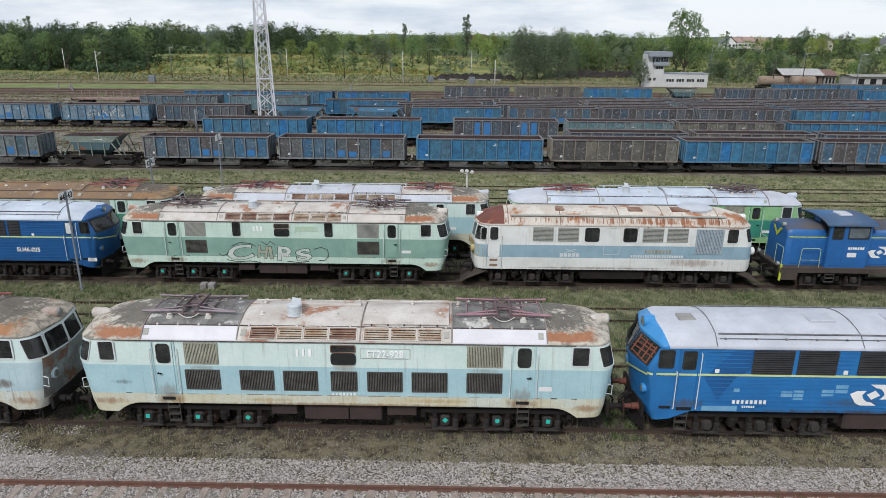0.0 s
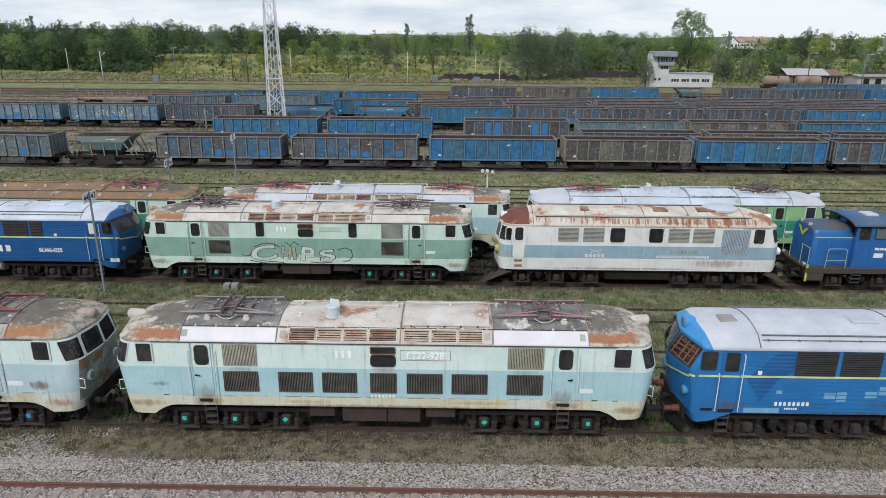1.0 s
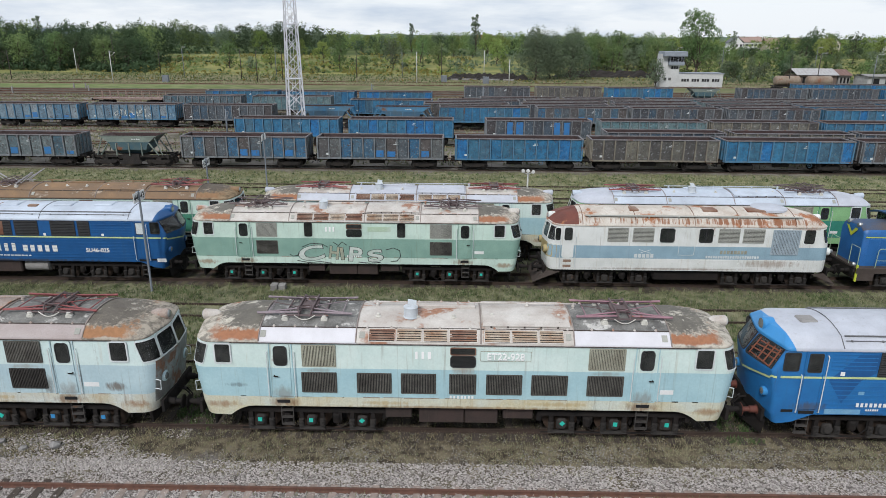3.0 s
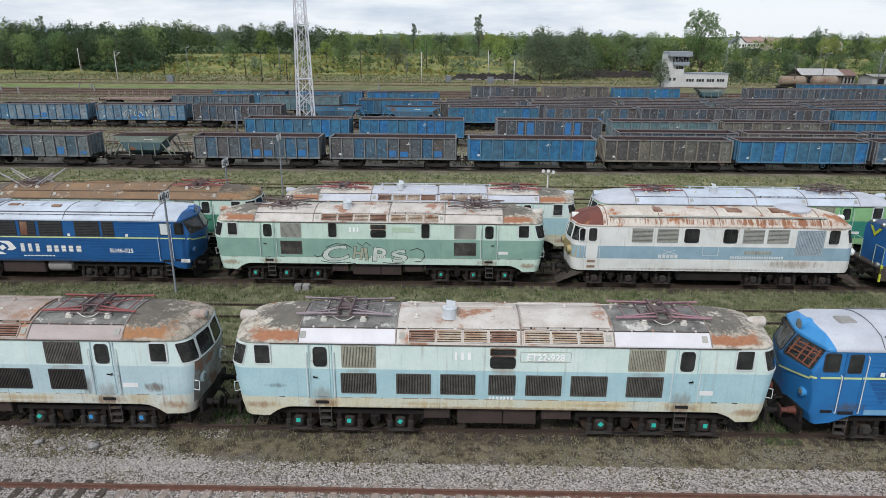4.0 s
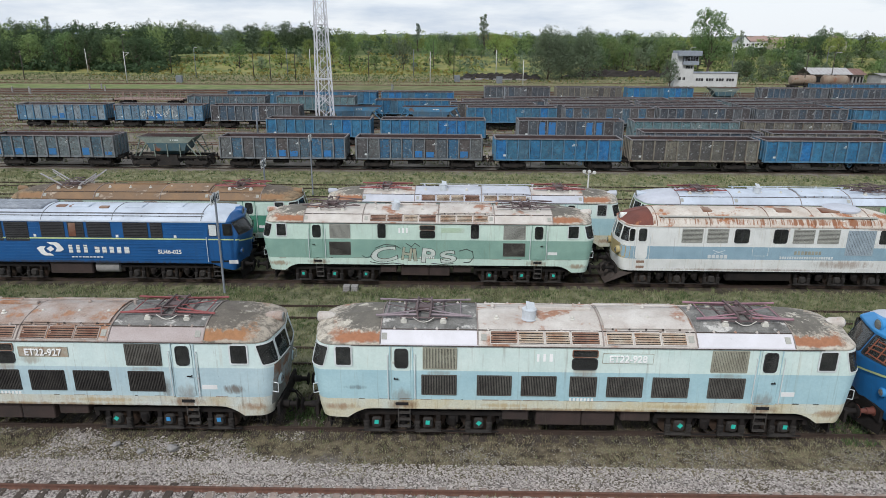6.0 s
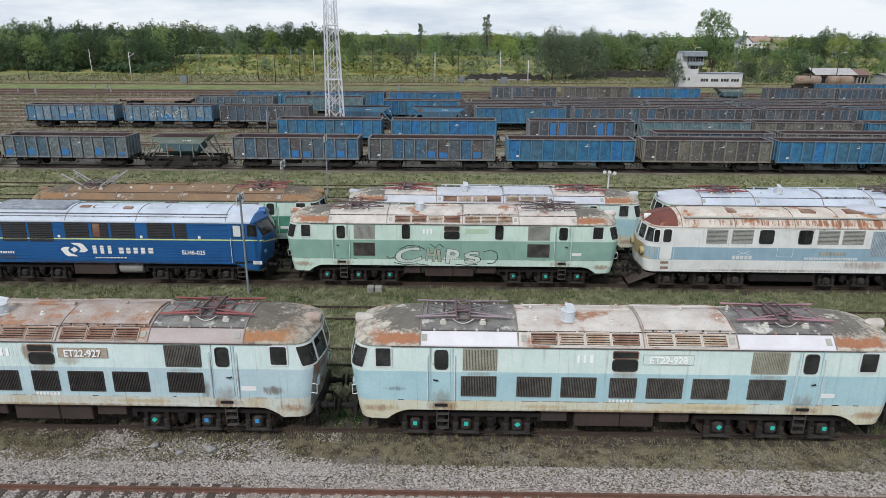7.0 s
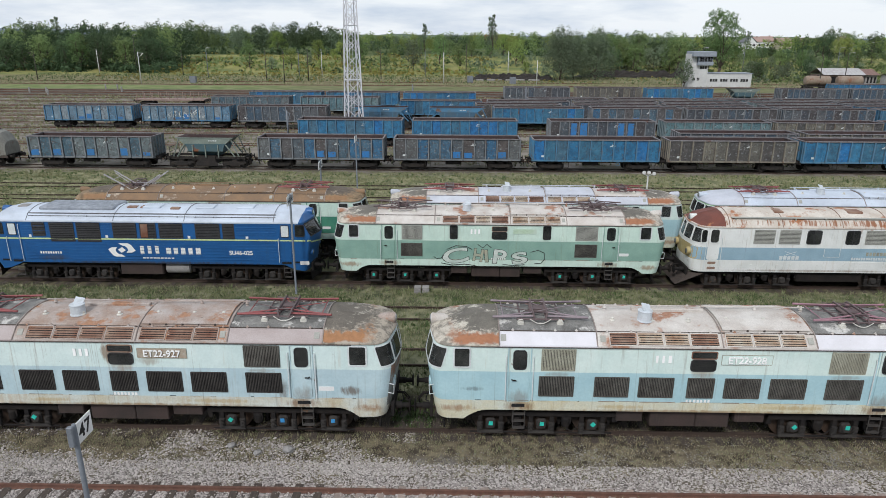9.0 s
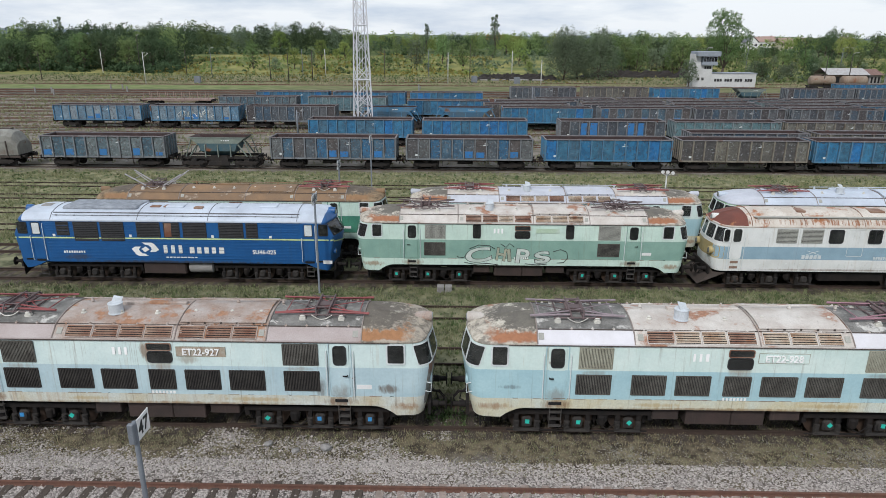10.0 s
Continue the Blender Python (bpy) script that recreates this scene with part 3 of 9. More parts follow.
def path_tube(bm, pts, r, n=6, mi=0):
    """One unbroken bent tube along the points."""
    pts = [Vector(p) for p in pts]
    way = [(b - a).normalized() for a, b in zip(pts, pts[1:])]
    rings, side = [], None
    for k, p in enumerate(pts):
        w = way[0] if k == 0 else way[-1] if k == len(pts) - 1 else way[k - 1] + way[k]
        w = w.normalized() if w.length > 0.05 else way[k - 1]
        side = w.orthogonal() if side is None or (side - w * side.dot(w)).length < 0.05 else side - w * side.dot(w)
        side.normalize()
        up = w.cross(side)
        rings.append([bm.verts.new(p + (side * math.cos(6.28319 * i / n) + up * math.sin(6.28319 * i / n)) * r) for i in range(n)])
    for a, b in zip(rings, rings[1:]):
        for i in range(n):
            bm.faces.new((a[i], a[(i + 1) % n], b[(i + 1) % n], b[i])).material_index = mi
    bm.faces.new(rings[0][::-1]).material_index = mi
    bm.faces.new(rings[-1]).material_index = mi


def lathe(bm, base, prof, n=16, axis="z", mi=0):
    """A turned form: prof is (radius, distance along the axis) from base."""
    rows = []
    for r, h in prof:
        row = []
        for i in range(n):
            c, s = r * math.cos(6.2832 * i / n), r * math.sin(6.2832 * i / n)
            p = {"z": (c, s, h), "y": (c, h, s), "x": (h, c, s)}[axis]
            row.append(bm.verts.new(Vector(base) + Vector(p)))
        rows.append(row)
    for a, b in zip(rows, rows[1:]):
        for i in range(n):
            q = (a[i], a[(i + 1) % n], b[(i + 1) % n], b[i])
            f = bm.faces.new(q if axis != "y" else q[::-1])
            f.smooth, f.material_index = True, mi
    for row in (rows[0], rows[-1]):
        bm.faces.new(row).material_index = mi
    for j in range(1, len(prof) - 1):
        u = Vector((prof[j][0] - prof[j - 1][0], prof[j][1] - prof[j - 1][1]))
        v = Vector((prof[j + 1][0] - prof[j][0], prof[j + 1][1] - prof[j][1]))
        if u.length > 1e-6 and v.length > 1e-6 and u.angle(v) > 0.6:
            for i in range(n):
                bm.edges.get((rows[j][i], rows[j][(i + 1) % n])).smooth = False


def text(parent, body, size, x, y, z, material, name="lettering", depth=0.006, turn=0.0, stretch=1.0, fat=0.0, label=""):
    cu = bpy.data.curves.new(name, "FONT")
    cu.body, cu.size, cu.extrude, cu.align_x, cu.offset = body, size, depth, "CENTER", fat
    tmp = bpy.data.objects.new(name, cu)
    scene.collection.objects.link(tmp)
    me = bpy.data.meshes.new_from_object(tmp.evaluated_get(bpy.context.evaluated_depsgraph_get()))
    bpy.data.objects.remove(tmp)
    me.materials.clear()
    me.materials.append(material)
    ob = new(name, me)
    ob.parent = parent
    ob.matrix_basis = pose(x, y, z, 90, 0, turn) @ Matrix.Diagonal((stretch, 1, 1, 1))
    return tagged(ob, label)


def bars(parent, x0, x1, z0, z1, y, material, count=4, name="lettering_bar", seed=1, gap=0.0):
    """Plain bars in place of writing."""
    rnd = random.Random(seed)
    bm = bmesh.new()
    w = (x1 - x0) / count
    for i in range(count):
        box(bm, x0 + i * w, x0 + (i + 1) * w - w * (rnd.uniform(0.2, 0.35) + gap), y - 0.008, y, z0, z1)
    return part(name, bm, material, parent)


# ---- vehicle shells: rings of a plan outline stacked upwards ----
NC, NF = 7, 8


def outline(A, W, r, bow):
    """Half-round-cornered plan with a bowed front at each end; near side first."""
    end = []
    cx, cy = A - bow - r, W - r
    for i in range(NC + 1):
        a = radians(-90 + 90 * i / NC)
        end.append((cx + r * math.cos(a), -cy + r * math.sin(a)))
    for i in range(1, NF):
        y = -cy + 2 * cy * i / NF
        end.append((A - bow * min(1.0, abs(y) / max(cy, 1e-6)) ** 1.3, y))
    for i in range(NC + 1):
        a = radians(90 * i / NC)
        end.append((cx + r * math.cos(a), cy + r * math.sin(a)))
    return end


def level(table, z):
    for a, b in zip(table, table[1:]):
        if a[0] <= z <= b[0]:
            f = (z - a[0]) / (b[0] - a[0])
            return [p + (q - p) * f for p, q in zip(a[1:], b[1:])]
    return list(table[-1][1:] if z > table[-1][0] else table[0][1:])


def end_map(table, end=1):
    """Maps (s, z) to a place and an outward direction on the rounded end; s counts along its outline."""
    def at(s, z):
        o = outline(*level(table, z))
        s = min(max(s, 0), len(o) - 1.001)
        i = int(s)
        f = s - i
        return Vector((end * (o[i][0] + (o[i + 1][0] - o[i][0]) * f), end * (o[i][1] + (o[i + 1][1] - o[i][1]) * f), z))

    def f(s, z):
        p = at(s, z)
        du, dv = at(s + 0.05, z) - at(s - 0.05, z), at(s, z + 0.02) - at(s, z - 0.02)
        return p, du.cross(dv).normalized()
    return f


def side_map(W):
    return lambda x, z: (Vector((x, -W, z)), Vector((0, -1, 0)))


def shell(table, bands, mids=6, caps=True, smooth=True, sharp=()):
    """bmesh of the stacked rings; bands: (z from which on, material index)."""
    bm = bmesh.new()
    rings = []
    for z, A, W, r, bow in table:
        e = outline(A, W, r, bow)
        x0 = e[0][0]
        pts = [(-x0 + 2 * x0 * i / mids, -W) for i in range(1, mids)] + e
        x1 = e[-1][0]
        pts += [(x1 - 2 * x1 * i / mids, W) for i in range(1, mids)] + [(-x, -y) for x, y in e]
        rings.append([bm.verts.new((x, y, z)) for x, y in pts])
    k = len(rings[0])
    for a, b in zip(rings, rings[1:]):
        z = (a[0].co.z + b[0].co.z) / 2
        mi = [m for zz, m in bands if zz <= z][-1]
        for i in range(k):
            f = bm.faces.new((a[i], a[(i + 1) % k], b[(i + 1) % k], b[i]))
            f.material_index, f.smooth = mi, smooth
    for ring in rings:
        if any(abs(ring[0].co.z - z) < 0.005 for z in sharp):
            for i in range(k):
                e = bm.edges.get((ring[i], ring[(i + 1) % k]))
                e.smooth = False
    if caps:
        bm.faces.new([bm.verts.new(v.co) for v in rings[-1]]).material_index = bands[-1][1]
        bm.faces.new([bm.verts.new(v.co) for v in rings[0]][::-1])
    return bm


def rrect(u0, u1, v0, v1, ru, rv, n=3, sub=1):
    """A rounded rectangle as a ring of points; sub splits its long edges, for curved surfaces."""
    if sub > 1:
        ring = rrect(u0, u1, v0, v1, ru, rv, n)
        out = []
        for i, p in enumerate(ring):
            q = ring[(i + 1) % len(ring)]
            k = sub if (i + 1) % (n + 1) == 0 and (i + 1) // (n + 1) % 2 == 0 else 1
            out += [(p[0] + (q[0] - p[0]) * j / k, p[1] + (q[1] - p[1]) * j / k) for j in range(k)]
        return out
    pts = []
    for cu, cv, a0 in ((u1 - ru, v0 + rv, -90), (u1 - ru, v1 - rv, 0), (u0 + ru, v1 - rv, 90), (u0 + ru, v0 + rv, 180)):
        for i in range(n + 1):
            a = radians(a0 + 90 * i / n)
            pts.append((cu + ru * math.cos(a), cv + rv * math.sin(a)))
    return pts


def plate(bm, mp, u0, u1, v0, v1, ru, rv, off, thick=0.0, mi=0, skew=0.0, sub=1):
    """A rounded panel on a surface, standing off it, with its edge."""
    pts = rrect(u0, u1, v0, v1, ru, rv, 3, sub)
    cu, cv = (u0 + u1) / 2, (v0 + v1) / 2
    sk = lambda u, v: u + skew * (v - cv)
    rows = []
    for s in ((1.0, 0.7, 0.4) if sub == 1 else (1.0, 0.8, 0.6, 0.4, 0.2, 0.05)):
        row = []
        for u, v in pts:
            uu, vv = cu + (u - cu) * s, cv + (v - cv) * s
            p, nrm = mp(sk(uu, vv), vv)
            row.append(bm.verts.new(p + nrm * off))
        rows.append(row)
    k = len(pts)
    for a, b in zip(rows, rows[1:]):
        for i in range(k):
            bm.faces.new((a[i], a[(i + 1) % k], b[(i + 1) % k], b[i])).material_index = mi
    bm.faces.new(rows[-1]).material_index = mi
    if thick:
        back = []
        for u, v in pts:
            p, nrm = mp(sk(u, v), v)
            back.append(bm.verts.new(p + nrm * (off - thick)))
        for i in range(k):
            bm.faces.new((back[i], back[(i + 1) % k], rows[0][(i + 1) % k], rows[0][i])).material_index = mi


def rim(bm, mp, u0, u1, v0, v1, ru, rv, wu, wv, off, skew=0.0, sub=1):
    """A raised frame round such a panel."""
    cv = (v0 + v1) / 2
    sk = lambda u, v: u + skew * (v - cv)
    outer = rrect(u0 - wu, u1 + wu, v0 - wv, v1 + wv, ru + wu * 0.6, rv + wv * 0.6, 3, sub)
    inner = rrect(u0, u1, v0, v1, ru, rv, 3, sub)
    rows = []
    for pts, o in ((outer, 0.0), (outer, off), (inner, off), (inner, 0.0)):
        row = []
        for u, v in pts:
            p, nrm = mp(sk(u, v), v)
            row.append(bm.verts.new(p + nrm * o))
        rows.append(row)
    k = len(outer)
    for a, b in zip(rows, rows[1:]):
        for i in range(k):
            bm.faces.new((a[i], a[(i + 1) % k], b[(i + 1) % k], b[i]))


def window(parent, mp, u0, u1, v0, v1, ru, rv, wu, wv, surround, both=True, skew=0.0, name="window"):
    """A window: surround, sheet with the cab's shade painted on it, pane of glass."""
    sub = 1 if both else 9
    bm = bmesh.new()
    rim(bm, mp, u0, u1, v0, v1, ru, rv, wu, wv, 0.03, skew, sub)
    w = part(name, bm, surround, parent)
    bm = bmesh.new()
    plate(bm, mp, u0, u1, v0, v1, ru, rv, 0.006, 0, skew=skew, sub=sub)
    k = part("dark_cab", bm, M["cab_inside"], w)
    bm = bmesh.new()
    plate(bm, mp, u0, u1, v0, v1, ru, rv, 0.018, 0, skew=skew, sub=sub)
    g = part("pane", bm, M["glass"], w)
    g.visible_shadow = False
    if both:
        o = twin(w)
        for c in (k, g):
            cc = c.copy()
            scene.collection.objects.link(cc)
            cc.parent = o
    return w


def grille(parent, mp, x0, x1, z0, z1, slats, upright=True, steel="louvre", both=True, name="grille", fill=0.22):
    bm = bmesh.new()
    rim(bm, mp, x0, x1, z0, z1, 0.01, 0.01, 0.025, 0.025, 0.03)
    g = part(name, bm, M[steel], parent)
    # flat black sheet puts the duct's shade behind the slats
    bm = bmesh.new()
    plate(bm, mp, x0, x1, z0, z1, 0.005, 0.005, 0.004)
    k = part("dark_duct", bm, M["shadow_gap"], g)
    bm = bmesh.new()
    p, nrm = mp(x0, z0)
    for i in range(slats):
        if upright:
            w = (x1 - x0) / slats
            x = x0 + (i + 0.5) * w
            box(bm, x - w * fill, x + w * fill, p.y - 0.028, p.y - 0.006, z0, z1)
        else:
            w = (z1 - z0) / slats
            z = z0 + (i + 0.5) * w
            box(bm, x0, x1, p.y - 0.028, p.y - 0.006, z - w * 0.32, z + w * 0.32)
    s = part("slats", bm, M[steel], g)
    if both:
        o = twin(g)
        for c in (k, s):
            cc = c.copy()
            scene.collection.objects.link(cc)
            cc.parent = o
    return g


# ---- ground: one sheet to the horizon ----
def ground_z(y):
    if y < 60:
        return -0.17
    if y < 140:
        return -0.17 + 0.62 * (y - 60) / 80
    if y < 200:
        return 0.45 - 0.25 * (y - 140) / 60
    if y < 255:
        return 0.2
    if y < 322:
        return 0.2 + 4.6 * (y - 255) / 67
    return 4.8


def ground_material():
    m = mat("yard ground", (0.10, 0.085, 0.062), (0.145, 0.125, 0.085), scale=0.7, rough=0.95, bump=0.6, fine=14, grain=0.45, world_space=True, specular=0.1)
    n, l = m.node_tree.nodes, m.node_tree.links
    b = n["Principled BSDF"]
    soil = b.inputs["Base Color"].links[0].from_socket
    geo = n.new("ShaderNodeNewGeometry")
    sep = n.new("ShaderNodeSeparateXYZ")
    l.new(geo.outputs["Position"], sep.inputs[0])
    edge = n.new("ShaderNodeTexNoise")
    edge.inputs["Scale"].default_value, edge.inputs["Detail"].default_value = 0.7, 6
    l.new(geo.outputs["Position"], edge.inputs["Vector"])
    wob = n.new("ShaderNodeMath")
    wob.operation, wob.inputs[1].default_value, wob.inputs[2].default_value = "MULTIPLY_ADD", 5.0, -2.5
    l.new(edge.outputs["Fac"], wob.inputs[0])
    yy = n.new("ShaderNodeMath")
    l.new(sep.outputs["Y"], yy.inputs[0])
    l.new(wob.outputs[0], yy.inputs[1])

    def tone(a, c, sc, lo=0.38, hi=0.62):
        t = n.new("ShaderNodeTexNoise")
        t.inputs["Scale"].default_value, t.inputs["Detail"].default_value = sc, 8
        l.new(geo.outputs["Position"], t.inputs["Vector"])
        r = n.new("ShaderNodeValToRGB")
        r.color_ramp.elements[0].position, r.color_ramp.elements[0].color = lo, (*a, 1)
        r.color_ramp.elements[1].position, r.color_ramp.elements[1].color = hi, (*c, 1)
        l.new(t.outputs["Fac"], r.inputs["Fac"])
        return r.outputs["Color"]

    def over(under, top, y0, y1, soft=0.5, cover=1.0):
        """top lies on under between the lines y0 and y1, with ragged edges."""
        a, c = n.new("ShaderNodeMapRange"), n.new("ShaderNodeMapRange")
        for q, e0, e1 in ((a, y0 - soft, y0 + soft), (c, y1 + soft, y1 - soft)):
            q.inputs["From Min"].default_value, q.inputs["From Max"].default_value = e0, e1
            l.new(yy.outputs[0], q.inputs["Value"])
        pr = n.new("ShaderNodeMath")
        pr.operation = "MULTIPLY"
        l.new(a.outputs[0], pr.inputs[0])
        l.new(c.outputs[0], pr.inputs[1])
        p2 = n.new("ShaderNodeMath")
        p2.operation, p2.inputs[1].default_value = "MULTIPLY", cover
        l.new(pr.outputs[0], p2.inputs[0])
        x = n.new("ShaderNodeMix")
        x.data_type = "RGBA"
        l.new(p2.outputs[0], x.inputs[0])
        l.new(under, x.inputs[6])
        l.new(top, x.inputs[7])
        return x.outputs[2]

    ballast = tone((0.085, 0.075, 0.068), (0.22, 0.198, 0.182), 9)
    mossy = tone((0.055, 0.045, 0.034), (0.175, 0.148, 0.10), 3.2)
    meadow = tone((0.063, 0.072, 0.040), (0.20, 0.195, 0.12), 1.1)
    bare = tone((0.098, 0.090, 0.068), (0.21, 0.188, 0.162), 0.35)
    strip = tone((0.10, 0.115, 0.048), (0.16, 0.16, 0.085), 0.25)
    field = tone((0.11, 0.135, 0.05), (0.24, 0.225, 0.085), 0.09)
    far = tone((0.05, 0.075, 0.025), (0.10, 0.12, 0.045), 0.02)
    out = over(soil, ballast, -60, 17.1, 0.6)
    out = over(out, mossy, 17.1, 21.5, 0.5)
    out = over(out, meadow, 21.5, 66, 0.8)
    # ground under both vehicle rows: dirt and the shadow there share one dark tone
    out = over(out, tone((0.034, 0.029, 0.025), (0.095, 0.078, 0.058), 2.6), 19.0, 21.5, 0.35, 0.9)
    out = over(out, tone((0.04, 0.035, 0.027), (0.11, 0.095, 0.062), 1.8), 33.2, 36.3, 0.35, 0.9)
    out = over(out, tone((0.095, 0.108, 0.056), (0.24, 0.23, 0.14), 0.8), 40.5, 66, 0.8)
    out = over(out, bare, 66, 148, 1.0)
    out = over(out, tone((0.06, 0.05, 0.04), (0.12, 0.10, 0.075), 0.6), 148, 172, 3)
    xm, gx = n.new("ShaderNodeMapRange"), n.new("ShaderNodeMix")
    xm.inputs["From Min"].default_value, xm.inputs["From Max"].default_value = -45, -75
    l.new(sep.outputs["X"], xm.inputs["Value"])
    gx.data_type = "RGBA"
    l.new(xm.outputs["Result"], gx.inputs[0])
    l.new(strip, gx.inputs[6])
    l.new(tone((0.105, 0.145, 0.05), (0.18, 0.20, 0.09), 0.25), gx.inputs[7])
    out = over(out, gx.outputs[2], 170, 186, 2)
    out = over(out, tone((0.12, 0.115, 0.06), (0.21, 0.19, 0.11), 0.3), 186, 232, 3)
    out = over(out, field, 232, 330, 4)
    out = over(out, far, 330, 6000, 8)
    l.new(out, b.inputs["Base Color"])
    return m


def build_ground():
    ys = [-60, -20, 0, 10, 14, 18, 22, 30, 45, 60, 80, 100, 120, 140, 160, 180, 200, 230, 255, 280, 300, 322, 420, 600, 1000, 1800, 3500]
    xs = [-3000, -1500, -800, -400, -200, -120, -80, -50, -25, 0, 25, 50, 80, 120, 200, 400, 800, 1500, 3000]
    verts = [(x, y, ground_z(y)) for y in ys for x in xs]
    k = len(xs)
    faces = [(j * k + i, j * k + i + 1, (j + 1) * k + i + 1, (j + 1) * k + i) for j in range(len(ys) - 1) for i in range(k - 1)]
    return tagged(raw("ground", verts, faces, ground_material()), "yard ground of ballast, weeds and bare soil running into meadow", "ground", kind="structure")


build_ground()

# ---- tracks ----
TRACKS = []


def rail_profile(bm, x0, x1, y, z):
    """One rail: foot, web and head."""
    prof = ((-0.07, -0.16), (0.07, -0.16), (0.07, -0.145), (0.012, -0.12), (0.012, -0.045), (0.036, -0.035), (0.036, -0.004), (0.028, 0), (-0.028, 0), (-0.036, -0.004),
            (-0.036, -0.035), (-0.012, -0.045), (-0.012, -0.12), (-0.07, -0.145))
    a = [bm.verts.new((x0, y + p, z + q)) for p, q in prof]
    b = [bm.verts.new((x1, y + p, z + q)) for p, q in prof]
    k = len(prof)
    for i in range(k):
        bm.faces.new((a[i], b[i], b[(i + 1) % k], a[(i + 1) % k]))


def track(yc, x0, x1, z, steel, label):
    t = tagged(new("railway_track"), label, "track", kind="structure")
    t.location = (0, yc, z)
    for s in (-0.755, 0.755):
        bm = bmesh.new()
        rail_profile(bm, x0, x1, s, 0)
        part("rail", bm, steel, t)
    TRACKS.append((t, yc, x0, x1, z))
    return t


def joined_sleepers(t, x0, x1, material, rnd, sink=0.155):
    verts, faces = [], []
    x = x0
    while x < x1:
        w, j = 0.125, rnd.uniform(-0.03, 0.03)
        b = len(verts)
        for zz, d in ((-0.35, 0), (-sink, 0.012)):
            verts += [(x + j - w + d, -1.28 + d, zz), (x + j + w - d, -1.28 + d, zz), (x + j + w - d, 1.28 - d, zz), (x + j - w + d, 1.28 - d, zz)]
        faces += [(b + 4, b + 5, b + 6, b + 7)] + [(b + i, b + (i + 1) % 4, b + 4 + (i + 1) % 4, b + 4 + i) for i in range(4)]
        x += 0.6
    o = raw("sleepers", verts, faces, material, t)
    return tagged(o, kind="stuff")


rnd_t = random.Random(5)
front_track = track(15.27, -60, 50, 0.0, M["rail_rust"], "empty track with rust-red rails on pale ballast and concrete sleepers")
near_track = track(20.1, -60, 60, 0.0, M["rail_dark"], "dark rusted track under the front row of locomotives")
for yc, lab in ((25.0, "overgrown empty track sunk in grass"), (29.8, "overgrown empty track sunk in grass"), (34.8, "track under the second row of locomotives"), (39.6, "track under the third row of locomotives"),
                (44.6, "empty track in long grass"), (49.4, "empty track in long grass"), (54.2, "empty track in long grass"), (59.0, "empty track beside the wagons")):
    t = track(yc, -80, 80, -0.05 if 40 < yc or 22 < yc < 33 else 0.0, M["rail_dark"], lab)
    joined_sleepers(t, -80, 80, M["sleeper_wood"], rnd_t, 0.165)
for yc in (68.0, 73.3, 82.9, 92.6, 97.6, 102.4, 107.2, 112.0, 117.0, 122.0, 127.0, 135.0, 143.0, 150.0, 158.0, 165.0, 189.0, 203.0):
    t = track(yc, -170, 150, ground_z(yc) + 0.10, M["rail_rust"] if yc > 70 else M["rail_dark"], "far sidings track with brown rails on bare ground")
    if 95 < yc < 125:
        joined_sleepers(t, -140, -66, M["sleeper"], rnd_t, 0.165)


# ---- running gear ----
def wheelset(bm, x, r=0.625):
    for s in (-1, 1):
        y = s * 0.755
        lathe(bm, (x, y - 0.07, r), [(r - 0.06, 0), (r, 0.02), (r, 0.12), (r + 0.03, 0.125), (r + 0.03, 0.14), (r - 0.08, 0.145)] if s > 0 else
              [(r - 0.08, -0.005), (r + 0.03, 0), (r + 0.03, 0.015), (r, 0.02), (r, 0.12), (r - 0.06, 0.14)], 20, "y")
        lathe(bm, (x, y + (0.06 if s > 0 else -0.2), r), [(0.16, 0), (0.2, 0.03), (0.2, 0.11), (0.12, 0.14)], 10, "y")
    tube(bm, (x, -0.75, r), (x, 0.75, r), 0.09, 8)


